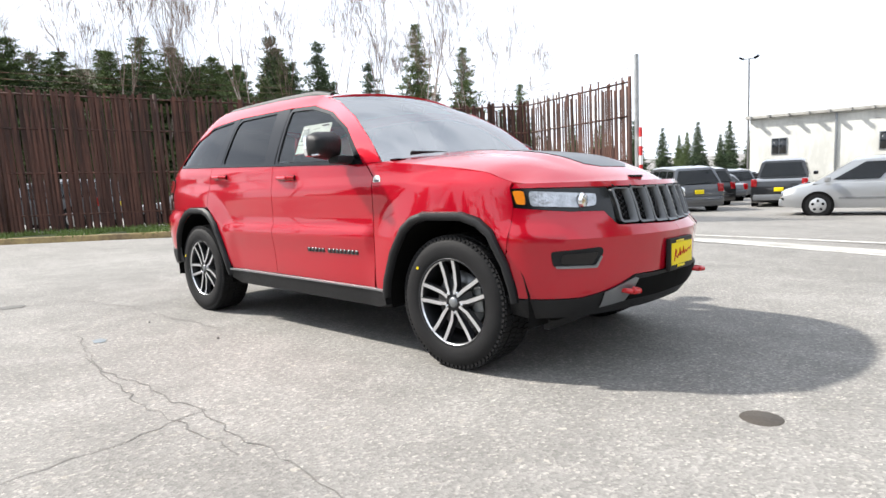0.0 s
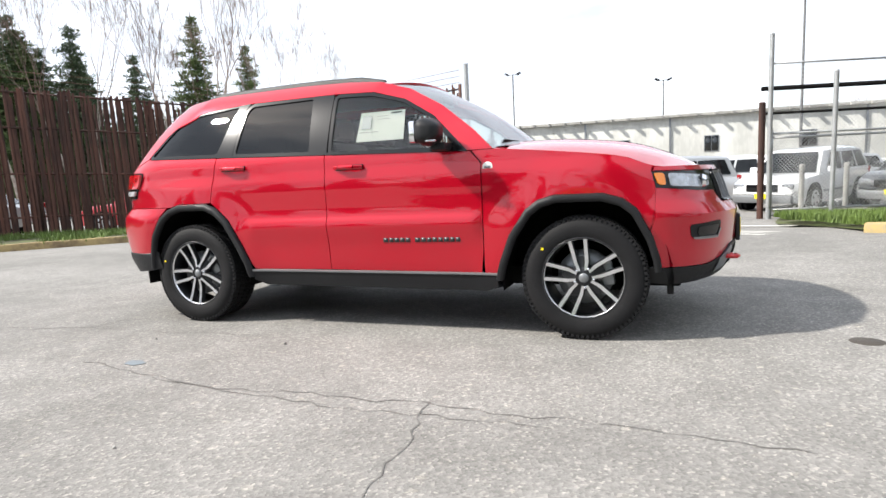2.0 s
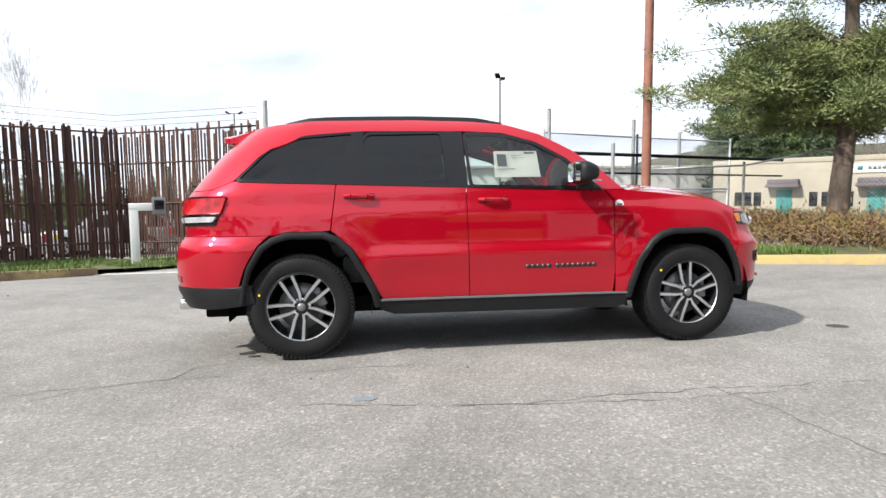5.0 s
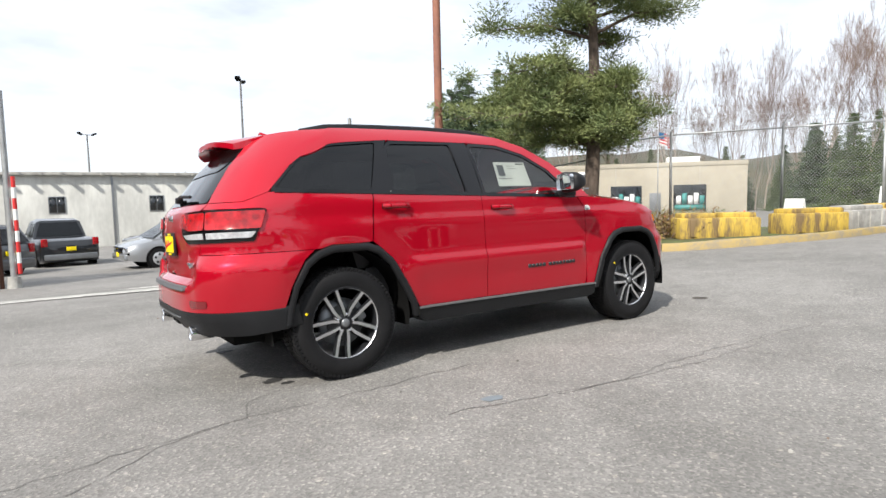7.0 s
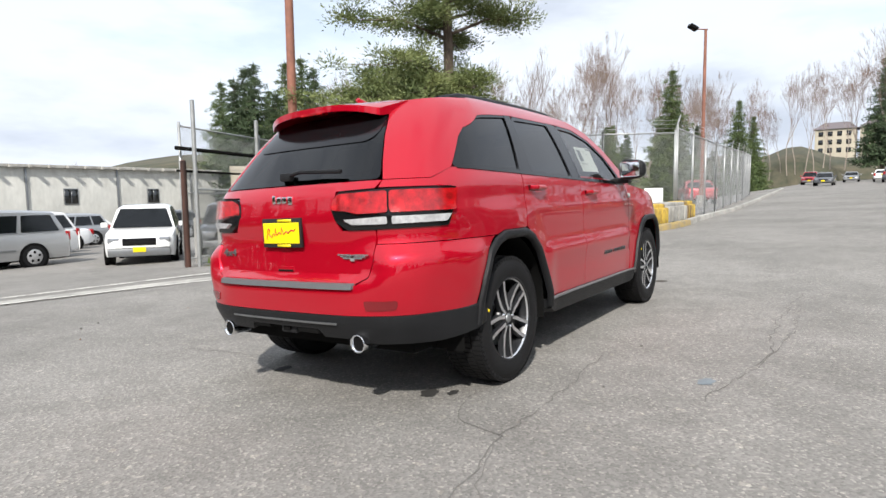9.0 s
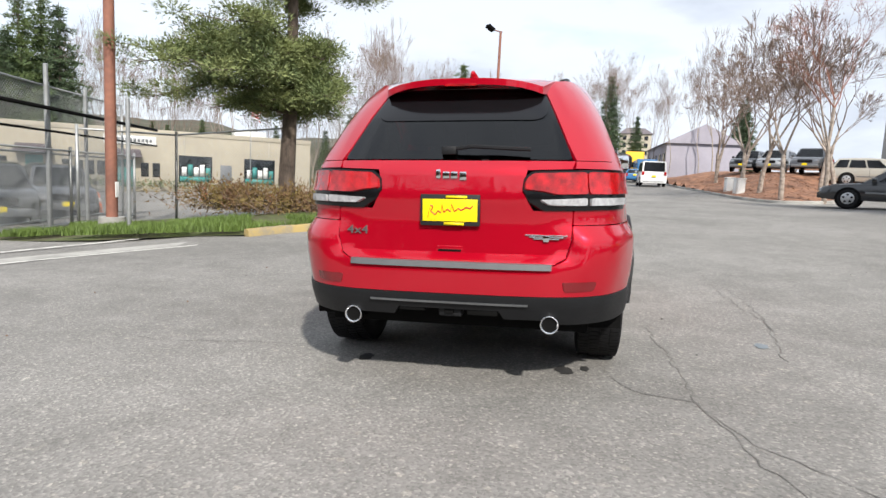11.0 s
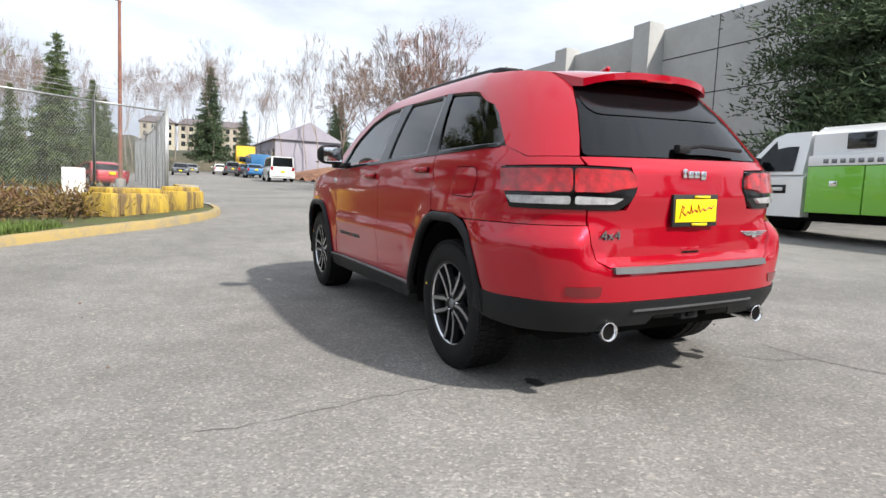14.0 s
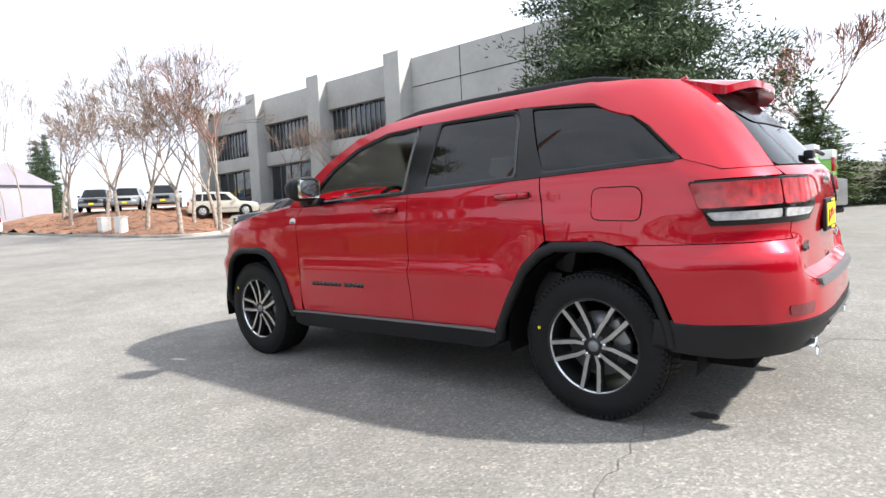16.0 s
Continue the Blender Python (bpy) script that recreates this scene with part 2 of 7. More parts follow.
WHITEWALL = mat("weathered_white_wall", (0.62, 0.62, 0.58), 0.85, vary=0.28, scale=0.5, bump=0.2, bscale=12, stretch=(1, 1, 0.35))
BEIGEWALL = mat("beige_wall", (0.42, 0.38, 0.30), 0.85, vary=0.12, scale=0.4)
DARKGLASS = mat("dark_window", (0.012, 0.015, 0.018), 0.08, vary=0.2, coat=0.5)
WHITEPAINT = paint_mat("white_car_paint", (0.75, 0.76, 0.76), 0.0, 0.01, 0.4)
SILVER = paint_mat("silver_car_paint", (0.36, 0.37, 0.38), 0.6, 0.03, 0.35)
BLACKPAINT = paint_mat("black_car_paint", (0.012, 0.013, 0.015), 0.2, 0.05, 0.3)
GREYPAINT = paint_mat("grey_car_paint", (0.10, 0.105, 0.115), 0.5, 0.05, 0.35)
BEIGEPAINT = paint_mat("beige_car_paint", (0.5, 0.47, 0.4), 0.4, 0.03, 0.35)
GREENPAINT = paint_mat("lime_green_paint", (0.16, 0.46, 0.03), 0.0, 0.02, 0.4)
BLUEPAINT = paint_mat("blue_paint", (0.02, 0.13, 0.3), 0.1, 0.02, 0.4)
TRUCKYELLOW = paint_mat("yellow_truck_paint", (0.8, 0.5, 0.02), 0.0, 0.02, 0.4)
REDCAR = paint_mat("red_car_paint", (0.4, 0.02, 0.03), 0.2, 0.03, 0.35)
HUB = mat("wheel_cover_silver", (0.5, 0.51, 0.52), 0.35, metal=0.5, vary=0.15, scale=20)
WHITELINE = mat("worn_white_paint", (0.55, 0.54, 0.5), 0.85, dark=(0.22, 0.21, 0.2), scale=4, ramp=(0.3, 0.5))
STAIN = mat("oil_stain", (0.035, 0.034, 0.033), 0.7, vary=0.4, scale=12)
CRACK = mat("crack_fill", (0.15, 0.144, 0.134), 0.95, vary=0.3, scale=6)
SIGNWHITE = mat("white_sign", (0.75, 0.76, 0.74), 0.6, vary=0.05)
SIGNRED = mat("red_marker_paint", (0.6, 0.03, 0.03), 0.5)
TEAL = mat("teal_window_poster", (0.05, 0.3, 0.28), 0.5, vary=0.5, scale=3)
ROOFING = mat("roof_shingle", (0.16, 0.14, 0.15), 0.9, vary=0.3)
HILL = mat("wooded_hillside", (0.10, 0.085, 0.055), 0.95, dark=(0.045, 0.05, 0.03), scale=0.2, bump=0.6, bscale=2)


# ---- mesh helpers ----
def gz(x, y):
    """Height of the ground: one gently falling plane, the street rising ahead."""
    xc, yc = max(-45, min(60, x)), max(-32, min(60, y))
    z = 0.0061 * xc - 0.0381 * yc
    z += 0.022 * max(0.0, min(x, 120) - 24) * max(0.0, min(1.0, (14 - y) / 10))
    ease = lambda a, b, v: (lambda t: t * t * (3 - 2 * t))(max(0.0, min(1.0, (v - a) / (b - a))))
    return z + 0.2 * ease(3, 9, x) * (1 - ease(5, 9, y)) - 0.2 * ease(6, 11, y)


def finish(name, me, material, parent=None, label="", smooth=True, category="", group="", kind=""):
    me.materials.append(material)
    if smooth:
        me.shade_smooth()
    ob = new(name, me)
    ob.parent = parent
    return tagged(ob, label, category, group, kind)


def part(name, bm, material, parent, label="", smooth=True, sharp=35):
    """Links a bmesh as one mesh object under a thing."""
    me = bpy.data.meshes.new(name)
    for e in bm.edges:
        if len(e.link_faces) == 2 and e.calc_face_angle(0) > radians(sharp):
            e.smooth = False
    bm.to_mesh(me)
    bm.free()
    me.materials.append(material)
    for p in me.polygons:
        p.use_smooth = smooth
    ob = new(name, me)
    ob.parent = parent
    return tagged(ob, label)


def thing(name, m, label, category, group="", kind=""):
    e = new(name)
    e.empty_display_size = 0.2
    e.matrix_world = m
    return tagged(e, label, category, group, kind)


def box(bm, lo, hi, bev=0.0, m=None):
    c = [(a + b) / 2 for a, b in zip(lo, hi)]
    s = [abs(b - a) for a, b in zip(lo, hi)]
    g = bmesh.ops.create_cube(bm, size=1, matrix=(m or Matrix()) @ Matrix.LocRotScale(c, None, s))
    if bev:
        es = list({e for v in g["verts"] for e in v.link_edges})
        bmesh.ops.bevel(bm, geom=es, offset=bev, segments=2, profile=0.6, affect="EDGES")
    return bm


def box_bm(lo, hi, bev=0.0, m=None):
    return box(bmesh.new(), lo, hi, bev, m)


def cyl(bm, a, b, r0, r1=None, seg=12, caps=True):
    a, b = Vector(a), Vector(b)
    d = b - a
    q = d.to_track_quat("Z", "Y").to_matrix().to_4x4()
    bmesh.ops.create_cone(bm, cap_ends=caps, segments=seg, radius1=r0, radius2=r0 if r1 is None else r1, depth=d.length, matrix=Matrix.Translation((a + b) / 2) @ q)
    return bm


def tube(bm, pts, r, seg=8):
    for a, b in zip(pts, pts[1:]):
        cyl(bm, a, b, r, r, seg)
    return bm


def lathe(bm, prof, seg=48, m=None):
    """Turns (radius, y) pairs round the Y axis."""
    m = m or Matrix()
    rings = []
    for i in range(seg):
        a = 2 * math.pi * i / seg
        rings.append([bm.verts.new(m @ Vector((r * math.cos(a), y, r * math.sin(a)))) for r, y in prof])
    for i in range(seg):
        p, q = rings[i], rings[(i + 1) % seg]
        for j in range(len(prof) - 1):
            bm.faces.new((p[j], q[j], q[j + 1], p[j + 1]))
    return bm


def interp(knots, v):
    if v <= knots[0][0]:
        return knots[0][1]
    for (a, fa), (b, fb) in zip(knots, knots[1:]):
        if v <= b:
            t = (v - a) / (b - a)
            return fa + (fb - fa) * t
    return knots[-1][1]


def smooth_interp(knots, v):
    """Monotone-ish cubic through knots."""
    xs, ys = [k[0] for k in knots], [k[1] for k in knots]
    if v <= xs[0]:
        return ys[0]
    if v >= xs[-1]:
        return ys[-1]
    i = max(k for k in range(len(xs) - 1) if xs[k] <= v)
    h = xs[i + 1] - xs[i]

    def slope(k):
        if k == 0 or k == len(xs) - 1:
            return 0 if k else (ys[1] - ys[0]) / (xs[1] - xs[0])
        d0, d1 = (ys[k] - ys[k - 1]) / (xs[k] - xs[k - 1]), (ys[k + 1] - ys[k]) / (xs[k + 1] - xs[k])
        return 0 if d0 * d1 <= 0 else 2 * d0 * d1 / (d0 + d1)
    t = (v - xs[i]) / h
    a, b = slope(i) * h, slope(i + 1) * h
    return ys[i] * (2 * t ** 3 - 3 * t ** 2 + 1) + a * (t ** 3 - 2 * t ** 2 + t) + ys[i + 1] * (3 * t ** 2 - 2 * t ** 3) + b * (t ** 3 - t ** 2)


def sstep(a, b, v):
    t = max(0.0, min(1.0, (v - a) / (b - a)))
    return t * t * (3 - 2 * t)


def sheet_mesh(name, polygon, step, height):
    """A filled polygon of the plan, cut into a grid and draped on a height function."""
    bm = bmesh.new()
    bm.faces.new([bm.verts.new((x, y, 0)) for x, y in polygon])
    xs, ys = [p[0] for p in polygon], [p[1] for p in polygon]
    for axis, lo, hi in ((0, min(xs), max(xs)), (1, min(ys), max(ys))):
        v = lo + step
        while v < hi:
            co, no = [0, 0, 0], [0, 0, 0]
            co[axis], no[axis] = v, 1
            bmesh.ops.bisect_plane(bm, geom=bm.verts[:] + bm.edges[:] + bm.faces[:], plane_co=co, plane_no=no)
            v += step
    for v in bm.verts:
        v.co.z = height(v.co.x, v.co.y)
    bmesh.ops.recalc_face_normals(bm, faces=bm.faces)
    if bm.faces and sum(f.normal.z for f in bm.faces) < 0:
        bmesh.ops.reverse_faces(bm, faces=bm.faces)
    me = bpy.data.meshes.new(name)
    bm.to_mesh(me)
    bm.free()
    return me


# ---- the red car: its outer skin is one curve of the plan, lifted and shaped by height ----
PLAN = [(-2.40, 0), (-2.396, 0.3), (-2.37, 0.55), (-2.30, 0.72), (-2.17, 0.85), (-1.93, 0.922), (-1.5, 0.94), (-1.0, 0.945), (-0.4, 0.945), (0.3, 0.945), (0.9, 0.945),
        (1.45, 0.945), (1.75, 0.93), (1.95, 0.885), (2.10, 0.79), (2.21, 0.62), (2.285, 0.4), (2.325, 0.2), (2.335, 0)]


def catmull(pts, n=14):
    out = []
    ext = [(pts[0][0], -pts[1][1])] + pts + [(pts[-1][0], -pts[-2][1])]
    for i in range(1, len(ext) - 2):
        p0, p1, p2, p3 = (np.array(ext[k], float) for k in (i - 1, i, i + 1, i + 2))
        for k in range(n):
            t = k / n
            out.append(0.5 * (2 * p1 + (p2 - p0) * t + (2 * p0 - 5 * p1 + 4 * p2 - p3) * t * t + (3 * p1 - p0 - 3 * p2 + p3) * t ** 3))
    out.append(np.array(ext[-2], float))
    return np.array(out)


CURVE = catmull(PLAN)
CURVE[0, 1] = CURVE[-1, 1] = 0.0
SARC = np.concatenate([[0], np.cumsum(np.linalg.norm(np.diff(CURVE, axis=0), axis=1))])
STOT = float(SARC[-1])
REARX = [(0.28, 0.12), (0.40, 0.05), (0.50, 0.0), (0.66, 0.0), (0.705, 0.012), (0.73, 0.055), (0.9, 0.065), (1.02, 0.05), (1.16, 0.07), (1.22, 0.12), (1.45, 0.30), (1.62, 0.47), (1.74, 0.62)]
REARC = [(0.28, 0.12), (0.40, 0.05), (0.50, 0.0), (0.72, 0.0), (0.86, 0.03), (0.90, 0.06), (1.02, 0.05), (1.16, 0.07), (1.22, 0.12), (1.45, 0.30), (1.62, 0.47), (1.74, 0.62)]
FRONTX = [(0.25, -0.16), (0.40, -0.03), (0.50, 0.0), (0.62, 0.005), (0.72, 0.01), (0.78, -0.03), (0.90, -0.065), (1.0, -0.11), (1.1, -0.22)]
WIDTH = [(0.28, 0.94), (0.40, 0.965), (0.46, 0.972), (0.60, 0.974), (0.72, 0.978), (0.88, 0.978), (1.00, 0.980), (1.035, 0.980), (1.07, 0.968), (1.18, 0.956), (1.24, 0.935), (1.45, 0.845), (1.6, 0.765), (1.68, 0.71), (1.74, 0.64)]


DOOR_RIDGE = [(0.42, 0.0), (0.58, 0.25), (0.728, 1.0), (0.742, 1.0), (0.782, 0.0)]
BUMP_SHELF = [(0.53, 0.1), (0.60, 0.45), (0.80, 1.0), (0.815, 1.0), (0.876, 0.0)]
NOSE_BROW = [(0.50, 0.0), (0.69, 0.3), (0.75, 1.0), (0.765, 1.0), (0.82, 0.0)]


def skin(s, z, out=0.0):
    """The car's surface at arc s (0 at the tail's middle, STOT at the nose's) and height z, on its left side; out: metres proud of it."""
    x, y = float(np.interp(s, SARC, CURVE[:, 0])), float(np.interp(s, SARC, CURVE[:, 1]))
    rw, fw = sstep(-1.25, -2.15, x), sstep(1.3, 2.15, x)
    corner = sstep(0.45, 0.75, y)
    w = smooth_interp(WIDTH, z)
    arch = 0.0
    px = x + rw * (interp(REARX, z) * (1 - corner) + interp(REARC, z) * corner) + fw * smooth_interp(FRONTX, z)
    for hx in (1.4575, -1.4575):                       # the skin swells over the wheels
        d = math.hypot(px - hx, (z - 0.375) * 0.95)
        arch = max(arch, 0.022 * (1 - sstep(0.48, 0.72, d)))
    py = y * w + (arch if y > 0.7 else 0)
    if y > 0.9:                                        # the crease low on the doors
        py += 0.024 * interp(DOOR_RIDGE, z) * sstep(-1.02, -0.86, px) * (1 - sstep(0.80, 0.86, px))
    if x < -1.7:                                       # the shelf on the rear bumper's corners
        out += 0.034 * interp(BUMP_SHELF, z) * sstep(0.60, 0.70, y) * sstep(-1.68, -1.9, px)
    if x > 1.7:                                        # a brow over the front bumper
        out += 0.02 * interp(NOSE_BROW, z) * sstep(1.75, 1.95, px)
    if out:
        e = 0.01
        x2, y2 = float(np.interp(s + e, SARC, CURVE[:, 0])), float(np.interp(s + e, SARC, CURVE[:, 1]))
        tx, ty = x2 - x, (y2 - y) * w
        k = math.hypot(tx, ty) or 1
        px, py = px - out * ty / k, py + out * tx / k
    return Vector((px, py, z))


def arc_at_x(x, z):
    lo, hi = 0.5, STOT - 0.5
    for _ in range(28):
        mid = (lo + hi) / 2
        if skin(mid, z).x < x:
            lo = mid
        else:
            hi = mid
    return lo


def arc_at_y(y, front=False):
    """Arc at distance y from the middle, on the tail or the nose."""
    lo, hi = (0, STOT / 2) if not front else (STOT / 2, STOT)
    for _ in range(28):
        mid = (lo + hi) / 2
        v = float(np.interp(mid, SARC, CURVE[:, 1]))
        if (v < y) != front:
            lo = mid
        else:
            hi = mid
    return lo


def densify(poly, step=0.06):
    out = []
    for (a, b), (c, d) in zip(poly, poly[1:] + poly[:1]):
        k = max(1, int(math.hypot(c - a, d - b) / step))
        out += [(a + (c - a) * i / k, b + (d - b) * i / k) for i in range(k)]
    return out


def rounded(poly, r=0.03, n=4):
    """Cuts the corners of a polygon round."""
    out, m = [], len(poly)
    for i in range(m):
        p, a, b = Vector(poly[i]), Vector(poly[i - 1]), Vector(poly[(i + 1) % m])
        ra = min(r, (a - p).length * 0.45)
        rb = min(r, (b - p).length * 0.45)
        s, e = p + (a - p).normalized() * ra, p + (b - p).normalized() * rb
        for k in range(n + 1):
            t = k / n
            q = s * (1 - t) ** 2 + p * 2 * t * (1 - t) + e * t * t
            out.append((q.x, q.y))
    return out


def patch(poly, place, step=0.035, thick=0.018, inward=None):
    """A panel: a polygon of (u, v), gridded, carried onto a surface, with a folded-in rim."""
    bm = bmesh.new()
    bm.faces.new([bm.verts.new((u, v, 0)) for u, v in poly])
    us, vs = [p[0] for p in poly], [p[1] for p in poly]
    for axis, lo, hi in ((0, min(us), max(us)), (1, min(vs), max(vs))):
        q = math.ceil(lo / step + 0.02) * step
        while q < hi - 0.004:
            co, no = [0, 0, 0], [0, 0, 0]
            co[axis], no[axis] = q, 1
            bmesh.ops.bisect_plane(bm, geom=bm.verts[:] + bm.edges[:] + bm.faces[:], plane_co=co, plane_no=no)
            q += step
    bmesh.ops.remove_doubles(bm, verts=bm.verts, dist=0.0008)
    uv = {v: (v.co.x, v.co.y) for v in bm.verts}
    for v, (a, b) in uv.items():
        v.co = place(a, b)
    bmesh.ops.recalc_face_normals(bm, faces=bm.faces)
    core = Vector((0, 0, 0.7))
    if sum(f.normal.dot((f.calc_center_median() - core).normalized()) * f.calc_area() for f in bm.faces) < 0:
        bmesh.ops.reverse_faces(bm, faces=bm.faces)
    if thick:
        rim = [e for e in bm.edges if e.is_boundary]
        for e in rim:
            e.smooth = False
        g = bmesh.ops.extrude_edge_only(bm, edges=rim)
        for v in g["geom"]:
            if isinstance(v, bmesh.types.BMVert):
                d = Vector((0.1 - v.co.x * 0.25, -v.co.y * 1.2, 0.75 - v.co.z)) if inward is None else Vector(inward)
                v.co += d.normalized() * thick
    return bm


def mirrored(bm):
    b = bm.copy()
    for v in b.verts:
        v.co.y = -v.co.y
    bmesh.ops.reverse_faces(b, faces=b.faces)
    return b


suv = thing("suv", TILT.copy(), "shiny red four-wheel-drive suv with black arches standing on asphalt", "car")


def both(name, bm, material, label="", sharp=35, parents=None):
    """The same part on both sides of the car."""
    m = mirrored(bm)
    pl, pr = parents or (suv, suv)
    return part(name, bm, material, pl, label, sharp=sharp), part(name, m, material, pr, label, sharp=sharp)


def side(poly, out=0.0):
    """A place() for polygons given as (x, z) on the car's flank."""
    return lambda u, v: skin(arc_at_x(u, v), v, out)


def face(out=0.0):
    """A place() for polygons given as (arc, z)."""
    return lambda u, v: skin(u, v, out)


def wrap(out=0.0, front=False):
    """A place() for full-width polygons given as (y, z) on the tail or the nose."""
    def go(u, v):
        p = skin(arc_at_y(abs(u), front), v, out)
        return Vector((p.x, math.copysign(p.y, u), p.z))
    return go


ARCH_F = [(0.925, 0.36), (0.955, 0.47), (1.02, 0.64), (1.125, 0.795), (1.20, 0.85), (1.30, 0.878), (1.58, 0.878), (1.69, 0.845), (1.765, 0.785), (1.85, 0.62), (1.885, 0.50), (1.895, 0.42)]
ARCH_R = [(-1.875, 0.42), (-1.86, 0.52), (-1.815, 0.67), (-1.73, 0.81), (-1.65, 0.87), (-1.54, 0.905), (-1.28, 0.905), (-1.19, 0.87), (-1.09, 0.78), (-0.985, 0.60), (-0.915, 0.46), (-0.89, 0.36)]


def zb(x):
    return 1.262 - 0.0395 * (x + 1.73)


# flank panels
p_fender = [(0.858, 0.405), (0.935, 0.405)] + ARCH_F[1:9] + [(1.835, 0.655), (1.86, 0.80), (1.864, 0.893), (1.84, 0.988), (1.845, 1.02), (1.7, 1.075), (1.4, 1.12), (1.0, 1.163), (0.90, 1.17), (0.79, 1.168), (0.856, 1.09)]
both("front_fender", patch(p_fender, side(p_fender)), RED)
p_fdoor = [(-0.252, 0.418), (0.835, 0.405), (0.852, 0.55), (0.85, 1.085), (0.782, 1.165), (0.70, 1.166), (-0.262, 1.204)]
both("front_door", patch(p_fdoor, side(p_fdoor)), RED)
p_rdoor = [(-0.258, 0.418), (-0.267, 1.204), (-1.19, 1.24), (-1.236, 0.91)] + [(x + 0.004, z) for x, z in ARCH_R[7:11]] + [(-0.885, 0.418)]
both("rear_door", patch(p_rdoor, side(p_rdoor)), RED)
SG, SGL = arc_at_y(0.655) + 0.007, arc_at_y(0.632) + 0.006
s_q = lambda x, z: (arc_at_x(x, z), z)
p_quarter = [s_q(-1.197, 1.241), s_q(-1.243, 0.912), s_q(-1.28, 0.908), s_q(-1.54, 0.908), s_q(-1.62, 0.886), (SGL, 0.886), (SGL, 0.962), (arc_at_x(-2.03, 0.962), 0.962), s_q(-1.97, 1.06), s_q(-1.955, 1.165),
             (SG - 0.01, 1.168), (SG, 1.205), s_q(-2.06, 1.205), s_q(-1.91, 1.264)]
both("quarter_panel", patch(p_quarter, face()), RED)
# window surround: cant rail, A-pillar and D-pillar
DLO = [(0.765, 1.172), (0.52, 1.415), (0.30, 1.545), (0.05, 1.618), (-0.25, 1.632), (-1.0, 1.632), (-1.44, 1.59), (-1.65, 1.50), (-1.735, 1.44), (-1.905, 1.266)]
ROOFEDGE = [(0.93, 1.172), (0.80, 1.30), (0.57, 1.478), (0.33, 1.61), (0.08, 1.688), (-0.18, 1.716), (-0.6, 1.728), (-1.2, 1.722), (-1.55, 1.70), (-1.86, 1.655), (-1.93, 1.63)]
p_frame = [s_q(x, z) for x, z in ROOFEDGE] + [(arc_at_y(0.585), 1.60), (arc_at_y(0.612), 1.45), (arc_at_y(0.638), 1.30), (SG, 1.209)] + [s_q(-2.06, 1.209)] + [s_q(x, z) for x, z in reversed(DLO)]
both("roof_pillar_frame", patch(p_frame, face(0.004), step=0.07), RED)
# black window band, then the panes in it
p_band = [(x + (0.006 if i == 0 else 0), z) for i, (x, z) in enumerate(DLO)]
W_F = [(-0.215, 1.222), (-0.232, 1.602), (0.03, 1.592), (0.28, 1.525), (0.50, 1.398), (0.69, 1.20)]
W_R = [(-1.03, 1.256), (-0.995, 1.555), (-0.955, 1.603), (-0.43, 1.612), (-0.395, 1.232)]
W_Q = [(-1.865, 1.282), (-1.695, 1.455), (-1.605, 1.525), (-1.43, 1.578), (-1.09, 1.61), (-1.065, 1.595), (-1.20, 1.264)]


def ring_patch(outer, inner, place, step=0.06, thick=0.02):
    """A frame between two outlines of equal count."""
    bm = bmesh.new()
    n = len(outer)
    a = [bm.verts.new(place(*p)) for p in outer]
    b = [bm.verts.new(place(*p)) for p in inner]
    c = [bm.verts.new(v.co + Vector((0, -math.copysign(thick, v.co.y), 0))) for v in b]
    for i in range(n):
        j = (i + 1) % n
        bm.faces.new((a[i], a[j], b[j], b[i]))
        bm.faces.new((b[i], b[j], c[j], c[i]))
    return bm


def grow(poly, d):
    """Offsets an outline outwards by d."""
    n, out = len(poly), []
    area = sum(a[0] * b[1] - b[0] * a[1] for a, b in zip(poly, poly[1:] + poly[:1]))
    sg = 1 if area > 0 else -1
    for i in range(n):
        p, a, b = Vector(poly[i]), Vector(poly[i - 1]), Vector(poly[(i + 1) % n])
        n1, n2 = (p - a).normalized(), (b - p).normalized()
        m = Vector((n1.y + n2.y, -n1.x - n2.x)) * sg
        k = d / max(0.35, m.length / 2)
        q = p + m.normalized() * k
        out.append((q.x, q.y))
    return out


for nm, w, glass in (("front_side_window", W_F, CLEAR), ("rear_side_window", W_R, TINT), ("quarter_window", W_Q, TINT)):
    w2 = densify(rounded(w, 0.025), 0.05)
    pr = both("window_frame", ring_patch(grow(w2, 0.026), w2, side(0, 0.001)), GLOSS, "gloss black window frame")
    bm = patch(rounded(w, 0.025), side(0, -0.008), step=0.0611, thick=0)
    for o in both("window_pane", bm, glass, "clear side glass" if glass is CLEAR else "dark privacy glass"):
        o.visible_shadow = glass is not CLEAR
for pl in ([(-0.385, 1.21), (-0.25, 1.205), (-0.262, 1.627), (-0.425, 1.634)], [(-1.205, 1.243), (-1.055, 1.236), (-1.02, 1.56), (-0.98, 1.632), (-1.07, 1.632)]):
    both("pillar_cover", patch(pl, side(0, 0.003), thick=0.01), GLOSS, "gloss black pillar cover")
p_sail = [(0.70, 1.172), (0.762, 1.172), (0.60, 1.335), (0.565, 1.335)]
both("mirror_sail", patch(p_sail, side(0, 0.003), thick=0.01), GLOSS)
p_moul = [(-1.87, 1.260), (-1.83, 1.277), (0.70, 1.186), (0.765, 1.166)]
both("belt_moulding", patch(densify(p_moul, 0.2), side(0, 0.006), step=0.1, thick=0.01), GLOSS, "dark belt moulding")

